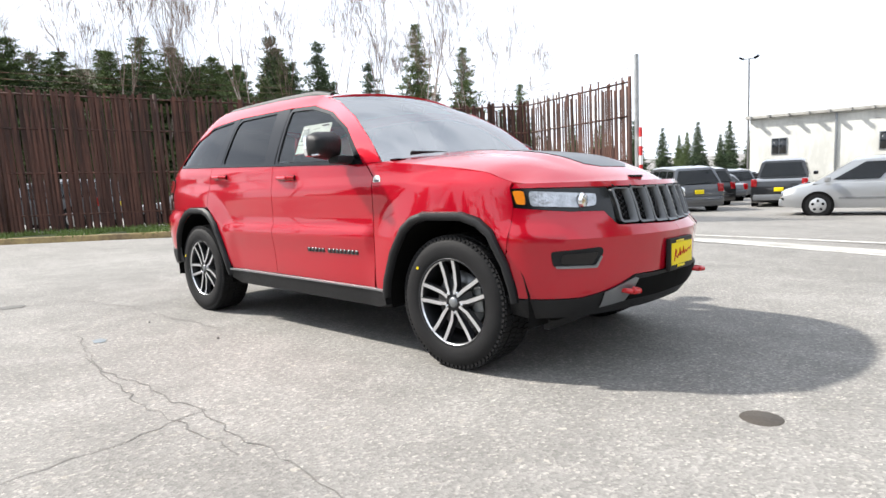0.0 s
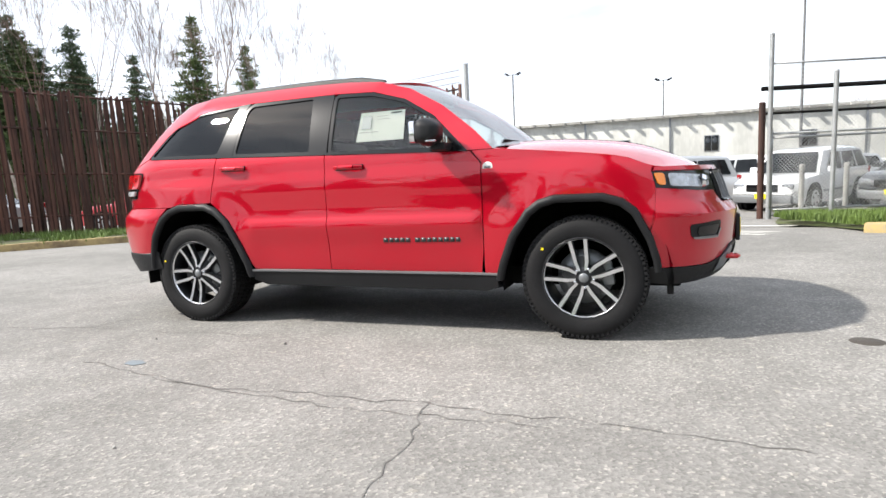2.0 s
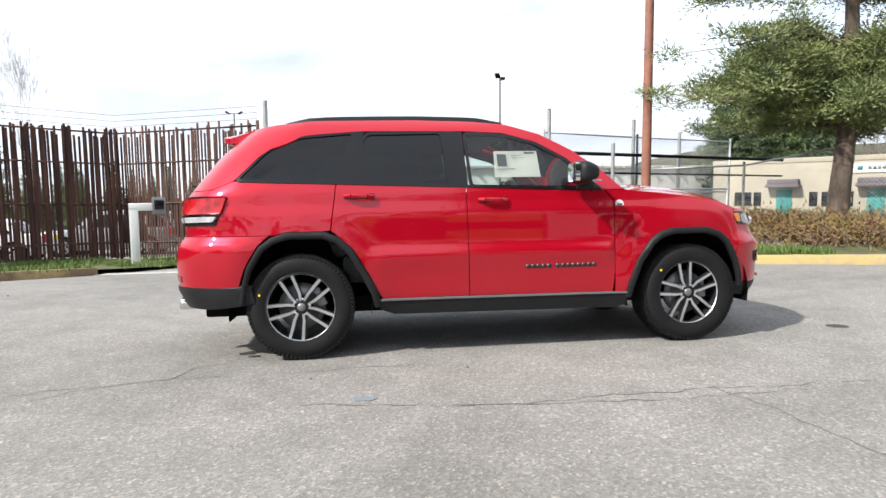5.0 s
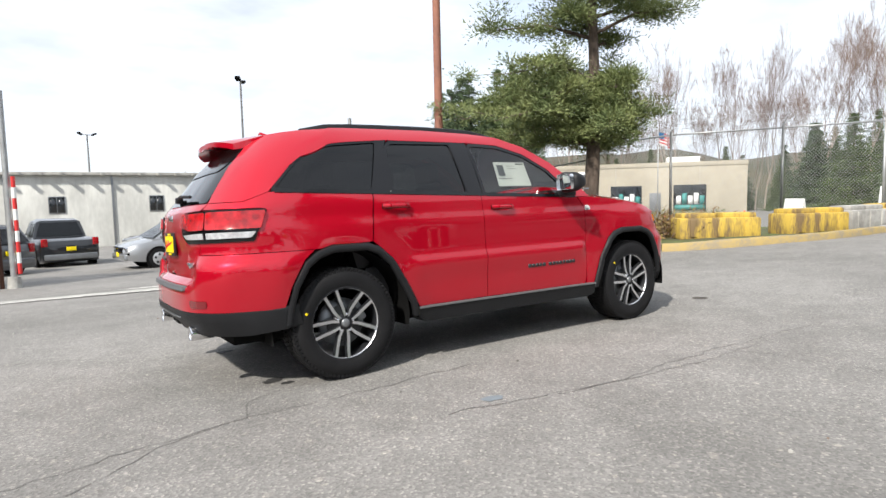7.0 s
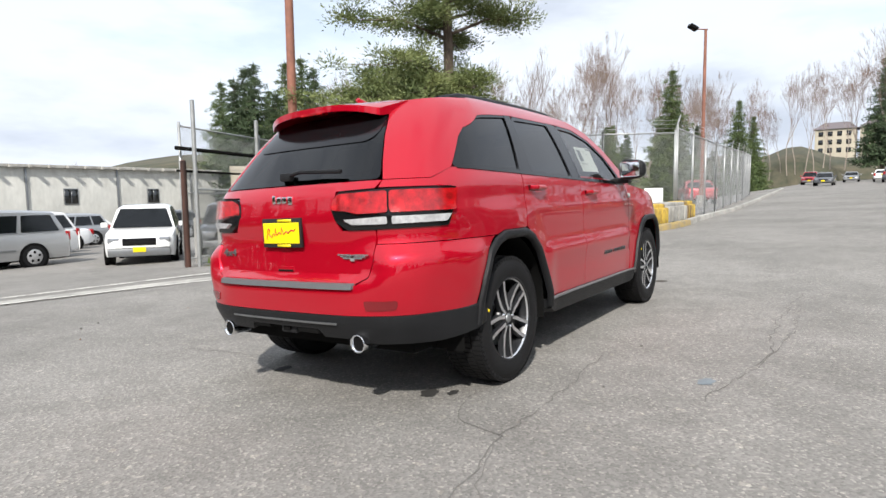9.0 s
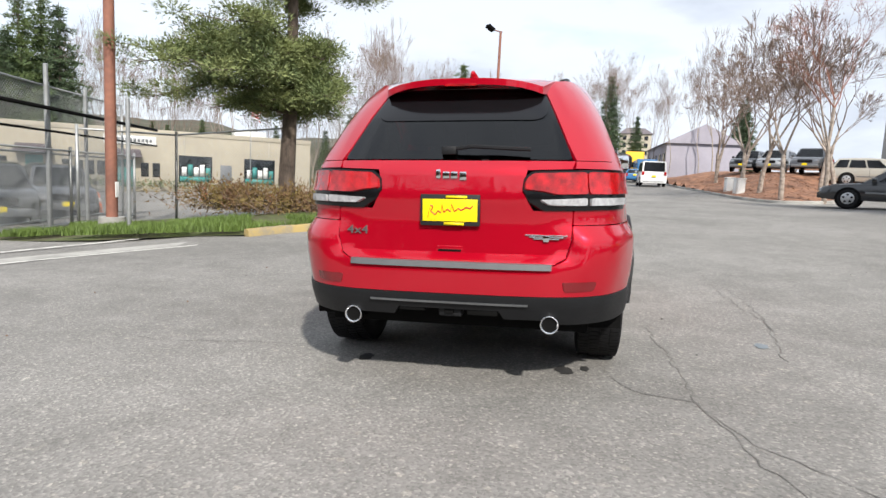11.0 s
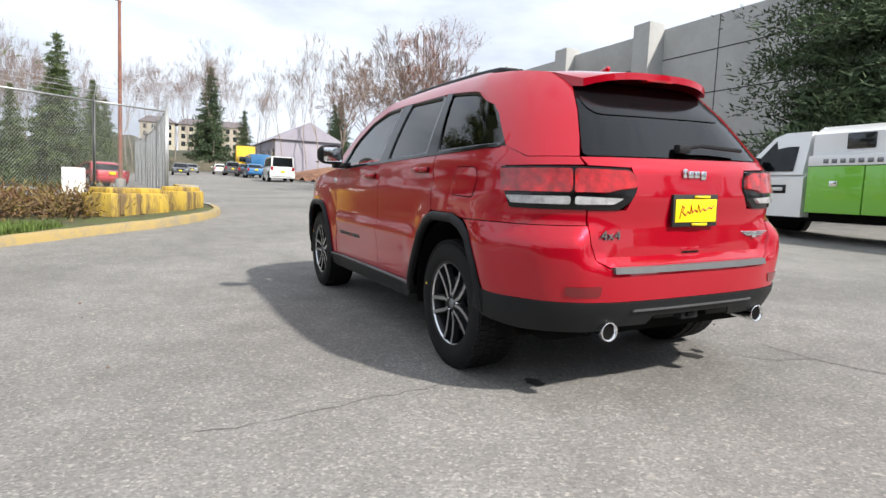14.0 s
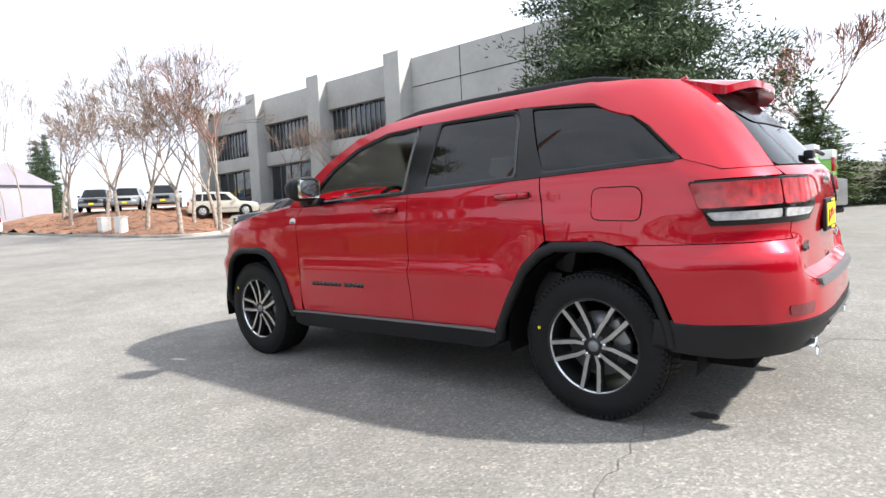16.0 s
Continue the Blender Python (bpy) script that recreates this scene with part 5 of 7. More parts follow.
def blotch(name, x, y, rx, ry, material, lift, label, seed=1, turn=0.0, category="stain"):
    rnd = random.Random(seed)
    vs = [(0, 0, 0)]
    n = 26
    ph = [rnd.uniform(0, 6.28) for _ in range(3)]
    for i in range(n):
        a = 2 * math.pi * i / n
        r = 1 + 0.16 * math.sin(2 * a + ph[0]) + 0.1 * math.sin(5 * a + ph[1]) + 0.06 * math.sin(9 * a + ph[2])
        vs.append((rx * r * math.cos(a), ry * r * math.sin(a), 0))
    me = bpy.data.meshes.new(name)
    me.from_pydata(vs, [], [(0, 1 + i, 1 + (i + 1) % n) for i in range(n)])
    ob = finish(name, me, material, label=label, smooth=False, category=category)
    ob.matrix_world = TILT @ pose(x, y, lift, 0, 0, turn)
    return ob


blotch("oil_stain", -1.88, -0.6, 0.075, 0.05, STAIN, 0.004, "small dark oil stain on asphalt", 2)
blotch("oil_stain", -1.82, -0.72, 0.04, 0.03, STAIN, 0.004, "small dark oil stain on asphalt", 3)
blotch("oil_stain", -1.9, 0.61, 0.06, 0.05, STAIN, 0.004, "small dark oil stain on asphalt", 4)
blotch("oil_stain", -3.29, -1.96, 0.12, 0.1, mat("faint_stain", (0.1, 0.097, 0.09), 0.8), 0.004, "faint grey stain on asphalt", 6)
blotch("oil_stain", -1.03, -1.91, 0.06, 0.05, mat("faint_blue_stain", (0.17, 0.2, 0.22), 0.8), 0.004, "faint blue stain on asphalt", 7)
blotch("paint_mark", 6.2, -5.45, 0.28, 0.06, WHITELINE, 0.004, "worn white paint mark on asphalt", 8, turn=-40, category="road marking")
bm = lathe(bmesh.new(), [(0.0, 0.004), (0.066, 0.004), (0.07, 0.002), (0.082, 0.003), (0.086, 0.0)], 28)
cover = tagged(part("manhole_cover", bm, mat("cast_iron", (0.07, 0.06, 0.05), 0.7, metal=0.3, bump=0.6, bscale=50), None, "round rusty iron cover set in the asphalt"), category="manhole cover")
cover.matrix_world = TILT @ pose(2.95, -0.66, 0.0, 90, 0, 0)
rnd = random.Random(11)
for i in range(40):                                     # loose chips and leaves
    x, y = rnd.uniform(-6, 6), rnd.choice((rnd.uniform(-4.5, -1.3), rnd.uniform(1.3, 4)))
    bm = bmesh.new()
    bmesh.ops.create_icosphere(bm, subdivisions=1, radius=rnd.uniform(0.006, 0.014))
    o = tagged(part("stone_chip", bm, rnd.choice((CRACK, CONCRETE, TWIG)), None, "small loose stone chip on asphalt", smooth=False), category="stone", group="loose chips")
    o.matrix_world = TILT @ pose(x, y, 0.004)

# verges
WV = KW + [(-4.6, 12.9), (-9, 14.3), (-12, 12.3), (-14.2, 7), (-16.2, 1), (-21, -6), (-29, -14)]
me = sheet_mesh("verge_west", [(x - 0.1, y + 0.1) for x, y in WV], 1.5, lambda x, y: gz(x, y) + 0.11)
finish("verge_west", me, GRASSGROUND, label="grassy verge between kerb and fence", kind="structure")
EV = KY + [(15.4, 1.5), (15.5, 2.2), (13.8, 4.0), (11.5, 6.0), (10.4, 7.6), (9.6, 10.4), (7, 11.2), (4.1, 10.5), (3.7, 7.5)]
me = sheet_mesh("verge_east", [(x + 0.05, y + 0.1) for x, y in EV], 1.0, lambda x, y: gz(x, y) + 0.012 + 0.10 * sstep(3.7, 5.6, x))
finish("verge_east", me, GRASSGROUND, label="weedy soil verge inside the yellow kerb", kind="structure")


def inside(x, y, poly):
    c = False
    for (a, b), (d, e) in zip(poly, poly[1:] + poly[:1]):
        if (b > y) != (e > y) and x < (d - a) * (y - b) / (e - b) + a:
            c = not c
    return c


def blades(name, poly, n, h, material, label, base, seed, bias=None):
    rnd = random.Random(seed)
    vs, fs = [], []
    x0, x1 = min(p[0] for p in poly), max(p[0] for p in poly)
    y0, y1 = min(p[1] for p in poly), max(p[1] for p in poly)
    while len(fs) < n:
        x, y = rnd.uniform(x0, x1), rnd.uniform(y0, y1)
        if not inside(x, y, poly) or noise.noise(Vector((x * 0.8, y * 0.8, 3.0))) < -0.12:
            continue
        z = gz(x, y) + base
        a, l = rnd.uniform(0, 6.28), h * rnd.uniform(0.4, 1.3)
        w = 0.012
        k = len(vs)
        lean = rnd.uniform(0.1, 0.7) * l
        vs += [(x - w * math.cos(a), y - w * math.sin(a), z - 0.02), (x + w * math.cos(a), y + w * math.sin(a), z - 0.02), (x - lean * math.sin(a), y + lean * math.cos(a), z + l)]
        fs.append((k, k + 1, k + 2))
    me = bpy.data.meshes.new(name)
    me.from_pydata(vs, [], fs)
    return finish(name, me, material, label=label, smooth=False, kind="stuff", category="grass")


blades("grass", WV, 26000, 0.12, GRASS, "bright green grass along the brown fence", 0.11, 1)
GE = [(4.4, 5.3), (5.4, 4.7), (6.3, 4.0), (6.9, 3.7), (6.7, 4.9), (6.6, 9.2), (7.6, 10.6), (6.9, 11.0), (4.1, 10.3), (3.8, 7.0)]
blades("grass", GE, 16000, 0.12, GRASS, "green grass and weeds by the gate fence", 0.12, 2)

# mulch bank
MB = KR[:-6] + [(60, -9.6), (60, -18), (40, -20), (36, -19)]


def bank(x, y):
    """The planted bank rises behind its kerb."""
    d = min(math.hypot(x - a, y - b) for a, b in KR)
    return gz(x, y) + 0.08 + 1.15 * sstep(0.2, 5.5, d) + 0.05 * noise.noise(Vector((x * 0.9, y * 0.9, 0)))


mb = [(x, y) for x, y in KR if x < 61] + [(60, -21.5), (44, -23), (33, -23)]
me = sheet_mesh("mulch_bank", [(x, y) for x, y in mb], 1.0, bank)
finish("mulch_bank", me, MULCH, label="reddish bark mulch bank planted with bare trees", kind="structure")
UP = [(60, -21.5), (44, -23), (33, -23), (30, -21), (20, -27.6), (12, -27.6), (60, -27.6)]
rnd = random.Random(4)
vs, fs = [], []
for i in range(5000):                                   # bark chips and fallen leaves
    x, y = rnd.uniform(23, 50), rnd.uniform(-19, -9)
    if inside(x, y, mb):
        z, k, s, a = bank(x, y) + 0.02, len(vs), rnd.uniform(0.03, 0.10), rnd.uniform(0, 6.28)
        for q in range(4):
            vs.append((x + s * math.cos(a + q * 1.571) * (1 if q % 2 else 0.4), y + s * math.sin(a + q * 1.571) * (1 if q % 2 else 0.4), z + rnd.uniform(0, 0.04)))
        fs.append((k, k + 1, k + 2, k + 3))
me = bpy.data.meshes.new("bark_chips")
me.from_pydata(vs, [], fs)
finish("bark_chips", me, MULCH, label="loose bark chips on the bank", smooth=False, kind="stuff", category="mulch")


# ---- brown slatted fence ----
FENCE = [(-4.0, 13.2), (-8.6, 14.9), (-11.6, 12.8), (-14.6, 7.2), (-16.6, 0.8), (-22.5, -7.5), (-31, -16)]
fence = thing("slatted_fence", at(-4.0, 13.2), "tall rust-brown slatted security fence with uneven top", "fence")
finv = fence.matrix_world.inverted()
slat_me = []
for k in range(4):
    bm = box_bm((-0.033, -0.006, 0.0), (0.033, 0.006, 4.05 - 0.1 * k))
    me = bpy.data.meshes.new("slat")
    bm.to_mesh(me)
    bm.free()
    me.materials.append(RUST)
    slat_me.append(me)
rnd = random.Random(3)
count, joined = 0, bmesh.new()
for (a, b), (c, d) in zip(FENCE, FENCE[1:]):
    L = math.hypot(c - a, d - b)
    ang = math.degrees(math.atan2(d - b, c - a))
    k = 0
    while k * 0.098 < L:
        t = k * 0.098 / L
        x, y = a + (c - a) * t, b + (d - b) * t
        k += 1
        m = finv @ pose(x, y, gz(x, y) + 0.12 + rnd.uniform(-0.03, 0.03), rnd.uniform(-0.6, 0.6), rnd.uniform(-0.7, 0.7), ang + rnd.uniform(-6, 6))
        me = rnd.choice(slat_me)
        if rnd.random() < 0.03:
            continue
        if count < 300:
            o = new("slat", me)
            o.parent = fence
            o.matrix_basis = m
            count += 1
        else:
            box(joined, (-0.033, -0.006, 0), (0.033, 0.006, 4.0), 0, m)
        if math.hypot(x + 4, y - 13) > 4.7 and rnd.random() < 0.55:       # second layer closes most gaps further along
            box(joined, (-0.033, -0.006, 0), (0.033, 0.006, 4.0), 0, m @ pose(0.05, 0.03, 0))
tagged(part("slat_rest", joined, RUST, fence, smooth=False), kind="stuff")
for (a, b), (c, d) in zip(FENCE, FENCE[1:]):
    L = math.hypot(c - a, d - b)
    for z in (0.55, 1.75, 3.0, 3.95):
        q = [finv @ Vector((p[0], p[1], gz(*p) + z + 0.05)) for p in ((a, b), (c, d))]
        part("rail", cyl(bmesh.new(), q[0], q[1], 0.028, 0.028, 8), RUST, fence)
    for i in range(int(L / 2.6)):
        t = i * 2.6 / L
        x, y = a + (c - a) * t, b + (d - b) * t
        p = finv @ Vector((x, y, gz(x, y)))
        part("post", cyl(bmesh.new(), p, p + Vector((0, 0, 4.15)), 0.05, 0.05, 10), RUST, fence)
for z in (0.0, 0.18, 0.36):                             # barbed wire above
    bm = bmesh.new()
    tube(bm, [finv @ Vector((x, y, gz(x, y) + 4.2 + z)) for x, y in FENCE], 0.006, 4)
    part("barbed_wire", bm, RUST, fence)
for i, (t, w, z) in enumerate(((0.15, 1.2, 1.3), (0.42, 1.9, 1.55), (0.5, 0.9, 1.0), (0.8, 1.6, 1.7), (0.22, 1.0, 1.95), (0.9, 0.9, 0.9))):
    x, y = -4.0 - 4.6 * t, 13.2 + 1.7 * t
    m = finv @ pose(x, y + 0.05, gz(x, y) + z, 0, 0, 159.7)
    part("backing_board", box_bm((-w / 2, -0.012, -0.28), (w / 2, 0.012, 0.28), 0.004, m), RUST, fence, "rusty backing board")
gp = thing("gate_post", at(-3.75, 13.1), "grey steel gate post with a red and white striped marker", "post")
part("post", cyl(bmesh.new(), (0, 0, 0), (0, 0, 4.7), 0.07, 0.065, 14), GALV, gp)
part("base", cyl(bmesh.new(), (0, 0, 0), (0, 0, 0.28), 0.16, 0.13, 14), CONCRETE, gp)
for i in range(9):
    part("marker_band", cyl(bmesh.new(), (0.13, -0.05, 0.35 + i * 0.26), (0.13, -0.05, 0.61 + i * 0.26), 0.045, 0.045, 12), SIGNRED if i % 2 == 0 else SIGNWHITE, gp)
ic = thing("keypad_post", at(-7.0, 11.6, 0.1, 20), "white bent steel post with a keypad box", "keypad post")
part("post", box_bm((-0.11, -0.11, 0), (0.11, 0.11, 1.55), 0.02), SIGNWHITE, ic)
part("arm", box_bm((-0.11, -0.11, 1.42), (0.55, 0.11, 1.62), 0.02), SIGNWHITE, ic)
kb = part("keypad_box", box_bm((0.45, -0.2, 1.32), (0.78, 0.15, 1.78), 0.02), SATIN, ic)
part("keypad", box_bm((0.5, -0.22, 1.45), (0.73, -0.2, 1.7), 0.01), GLOSS, kb)


# ---- chain-link fences ----
def chain_fence(name, pts, high, label, wire_rows=3, spacing=0.085, post_step=3.0, arms=True, rails=(1.0,), wmat=GALV):
    ob = thing(name, at(*pts[0]), label, "fence")
    inv = ob.matrix_world.inverted()
    mesh_v, mesh_f = [], []
    r = 0.0036

    def wire(p, q):
        d = (q - p).normalized()
        s = d.cross(Vector((0, 0, 1)))
        s = s.normalized() if s.length > 1e-6 else Vector((1, 0, 0))
        u = d.cross(s)
        k = len(mesh_v)
        for c in (p, q):
            for e in (s * r, (-s * 0.5 + u * 0.87) * r, (-s * 0.5 - u * 0.87) * r):
                mesh_v.append(c + e)
        for i in range(3):
            j = (i + 1) % 3
            mesh_f.append((k + i, k + j, k + 3 + j, k + 3 + i))
    for (a, b), (c, d) in zip(pts, pts[1:]):
        L = math.hypot(c - a, d - b)

        def P(s, h):
            t = s / L
            x, y = a + (c - a) * t, b + (d - b) * t
            return inv @ Vector((x, y, gz(x, y) + 0.06 + h))
        s = -high
        while s < L:
            for sg in (1, -1):
                s0, s1 = s, s + high
                h0, h1 = (0, high) if sg > 0 else (high, 0)
                if s0 < 0:
                    h0 += (h1 - h0) * (-s0) / high
                    s0 = 0
                if s1 > L:
                    h1 = h0 + (h1 - h0) * (L - s0) / (s1 - s0)
                    s1 = L
                if s1 - s0 > 0.01:
                    wire(P(s0, h0), P(s1, h1))
            s += spacing
        n = max(1, round(L / post_step))
        for i in range(n + 1):
            base = P(L * i / n, -0.1)
            post = part("post", cyl(bmesh.new(), base, base + Vector((0, 0, high + 0.2)), 0.036, 0.036, 10), GALV, ob)
            if arms:
                part("arm", cyl(bmesh.new(), base + Vector((0, 0, high + 0.15)), base + Vector((0.18, -0.05, high + 0.55)), 0.018, 0.012, 6), GALV, post)
        for f in rails:
            part("rail", cyl(bmesh.new(), P(0, high * f), P(L, high * f), 0.024, 0.024, 8), GALV, ob)
        if arms:
            for w in range(wire_rows):
                part("barbed_wire", cyl(bmesh.new(), P(0, high + 0.15 + 0.13 * w) + Vector((0.05 * w, 0, 0)), P(L, high + 0.15 + 0.13 * w) + Vector((0.05 * w, 0, 0)), 0.006, 0.006, 4), GALV, ob)
    me = bpy.data.meshes.new("wire_mesh")
    me.from_pydata([tuple(v) for v in mesh_v], [], mesh_f)
    me.materials.append(wmat)
    o = new("wire_mesh", me)
    o.parent = ob
    tagged(o, "diamond wire mesh", kind="stuff")
    return ob


chain_fence("chain_link_fence", [(15.6, 2.1), (13.8, 3.85), (11.55, 5.76), (10.3, 7.4)], 2.75, "tall galvanised chain-link fence with barbed wire arms behind concrete blocks", spacing=0.09)
chain_fence("chain_link_fence", [(15.65, 2.05), (24, 2.3), (36, 2.8), (46, 3.6)], 2.9, "tall galvanised chain-link fence running along the street kerb", spacing=0.13)
chain_fence("chain_link_fence", [(10.3, 7.4), (9.6, 10.3), (7.2, 11.3)], 2.4, "galvanised chain-link fence beside the pine tree", spacing=0.09, arms=False)
chain_fence("chain_link_fence", [(10.5, 12.4), (7.2, 11.5), (4.05, 10.55)], 1.85, "galvanised chain-link yard fence with wooden top beam", spacing=0.075, arms=False, rails=(1.0, 0.03))
gate = chain_fence("sliding_gate", [(4.1, 11.2), (7.4, 12.3), (11.2, 13.4)], 3.45, "tall open sliding gate of chain-link on a pipe frame", spacing=0.09, arms=False, rails=(1.0, 0.04, 0.52), post_step=3.4)
gi = gate.matrix_world.inverted()
for z, r in ((2.95, 0.05), (2.4, 0.03)):
    part("roller_beam", cyl(bmesh.new(), gi @ Vector((3.9, 11.05, gz(3.9, 11) + z)), gi @ Vector((13.6, 14.0, gz(13.6, 14) + z)), r, r, 8), DARK, gate, "dark gate beam")
for x, y, h, r, m_, lb in ((7.2, 12.15, 4.0, 0.055, GALV, "tall galvanised gate post"), (9.0, 12.7, 3.7, 0.05, GALV, "tall galvanised gate post"), (4.0, 10.45, 4.0, 0.05, GALV, "tall galvanised gate post"), (3.88, 10.75, 2.6, 0.07, RUST, "short thick rusty gate post"), (4.6, 7.7, 2.6, 0.04, GALV, "thin dull galvanised post in the grass"), (4.9, 11.9, 1.2, 0.06, CONCRETE, "short pale bollard by the gate"), (5.9, 12.3, 1.2, 0.06, CONCRETE, "short pale bollard by the gate")):
    p_ = thing("gate_post", at(x, y), lb, "post")
    part("pole", cyl(bmesh.new(), (0, 0, 0), (0, 0, h), r, r, 12), m_, p_)
    part("cap", cyl(bmesh.new(), (0, 0, h), (0, 0, h + 0.03), r * 1.15, r * 0.6, 12), m_, p_)

up = thing("utility_pole", at(6.35, 9.6), "tall rust-orange steel pole set in a concrete footing", "pole")
part("shaft", cyl(bmesh.new(), (0, 0, 0), (0, 0, 14), 0.125, 0.09, 18), RUSTPOLE, up)
part("footing", cyl(bmesh.new(), (0, 0, -0.1), (0, 0, 0.35), 0.32, 0.27, 18), CONCRETE, up)
part("marker", box_bm((-0.05, -0.155, 0.8), (0.05, -0.135, 1.15), 0.004), SIGNWHITE, up)


# ---- concrete blocks ----
def block(m, L, material, label):
    b = thing("concrete_block", m, label, "barrier block", group="blocks along the kerb")
    bm = box_bm((-L / 2, -0.32, 0), (L / 2, 0.32, 0.46), 0.05)
    part("body", bm, material, b)
    n = 2
    for i in range(n):
        x = -L / 2 + L * (i + 0.5) / n
        bm = box_bm((x - L / n * 0.42, -0.24, 0.44), (x + L / n * 0.42, 0.24, 0.56), 0.04)
        part("lug", bm, material, b)
    for i in range(3):
        x = -L / 2 + L * (i + 0.5) / 3
        part("rib", box_bm((x - 0.07, -0.345, 0.05), (x + 0.07, -0.30, 0.42), 0.02), material, b)
    return b


block(at(9.05, 2.9, 0.08, -37), 1.7, BLOCKYELLOW, "stained yellow concrete barrier block")
block(at(10.95, 1.85, 0.08, -18), 1.6, BLOCKYELLOW, "dirty yellow concrete barrier block")
block(at(12.7, 1.6, 0.08, -4), 1.6, CONCRETE, "bare grey concrete barrier block")
block(at(14.4, 1.65, 0.08, 2), 1.6, BLOCKYELLOW, "dirty yellow concrete barrier block")


# ---- plants ----
def limb(vs, fs, p, q, r0, r1, seg=5):
    d = (q - p)
    if d.length < 1e-5:
        return
    d = d.normalized()
    s = d.cross(Vector((0.31, 0.2, 0.93))).normalized()
    u = d.cross(s)
    k = len(vs)
    for c, r in ((p, r0), (q, r1)):
        for i in range(seg):
            a = 2 * math.pi * i / seg
            vs.append(c + s * (r * math.cos(a)) + u * (r * math.sin(a)))
    for i in range(seg):
        j = (i + 1) % seg
        fs.append((k + i, k + j, k + seg + j, k + seg + i))


def mesh_of(name, vs, fs, material, parent, label="", smooth=True):
    me = bpy.data.meshes.new(name)
    me.from_pydata([tuple(v) for v in vs], [], fs)
    return finish(name, me, material, parent, label, smooth)


def tuft(vs, fs, c, size, n, rnd, flat=0.6, tri=0.16):
    """A clump of small needle sprays."""
    for _ in range(n):
        o = Vector((rnd.gauss(0, 1), rnd.gauss(0, 1), rnd.gauss(0, flat))) * size * 0.42
        d = (o.normalized() + Vector((rnd.uniform(-.6, .6), rnd.uniform(-.6, .6), rnd.uniform(-.2, .9)))).normalized()
        s = d.cross(Vector((rnd.uniform(-1, 1), rnd.uniform(-1, 1), rnd.uniform(-1, 1))))
        if s.length < 1e-3:
            continue
        s = s.normalized() * tri * rnd.uniform(0.25, 0.5)
        k = len(vs)
        p = c + o
        vs += [p - s * 0.5, p + s * 0.5, p + d * tri * rnd.uniform(0.8, 1.6)]
        fs.append((k, k + 1, k + 2))


def make_pine(m, label, H=11.0, seed=2):
    rnd = random.Random(seed)
    t = thing("pine_tree", m, label, "tree")
    tv, tf, lv, lf = [], [], [], []
    prev = Vector((0, 0, -0.2))
    spine = []
    for i in range(1, 13):
        z = H * i / 12
        q = Vector((0.25 * math.sin(z * 0.5), 0.15 * math.sin(z * 0.35 + 1), z))
        limb(tv, tf, prev, q, 0.24 * (1 - (i - 1) / 13), 0.24 * (1 - i / 13), 9)
        prev = q
        spine.append(q)
    layers = ((28, 2.5, 4.5, 2.2, 0.02), (15, 5.2, 7.4, 2.5, 0.18), (20, 7.4, 10.9, 2.5, 0.25))
    for n, z0, z1, most, lift in layers:
        for i in range(n):
            z = z0 + (z1 - z0) * (i + rnd.random()) / n
            k = min(10, int(z / H * 12))
            p = spine[k - 1].lerp(spine[k], (z / H * 12) % 1)
            a = 2.399 * i + rnd.uniform(-0.4, 0.4)
            reach = most * rnd.uniform(0.35, 1.1)
            if z0 < 4:                                   # one long low side, away from the road
                reach *= 1.0 + 0.85 * max(0.0, math.cos(a - 2.15)) - 0.25 * (z - z0) / (z1 - z0)
            elif z0 > 7:
                reach *= 1.15 - 0.85 * (z - z0) / (z1 - z0)
            mid = p + Vector((math.cos(a) * reach * 0.5, math.sin(a) * reach * 0.5, reach * (0.10 + lift * 0.4)))
            tip = p + Vector((math.cos(a) * reach, math.sin(a) * reach, reach * (lift - 0.04)))
            limb(tv, tf, p, mid, 0.055, 0.035)
            limb(tv, tf, mid, tip, 0.035, 0.012)
            for j in range(int(4 + reach * 5)):
                f = rnd.uniform(0.3, 1.05)
                base = p.lerp(mid, f * 2) if f < 0.5 else mid.lerp(tip, f * 2 - 1)
                w = 0.07 + 0.11 * reach * f
                c = base + Vector((rnd.gauss(0, w), rnd.gauss(0, w), rnd.gauss(0.08, 0.13)))
                limb(tv, tf, base, c, 0.012, 0.006, 3)
                tuft(lv, lf, c, rnd.uniform(0.35, 0.62), 210, rnd, 0.45, 0.085)
    mesh_of("trunk", tv, tf, BARK, t)
    mesh_of("crown", lv, lf, PINE, t, "layered green needle clumps", smooth=False)
    return t


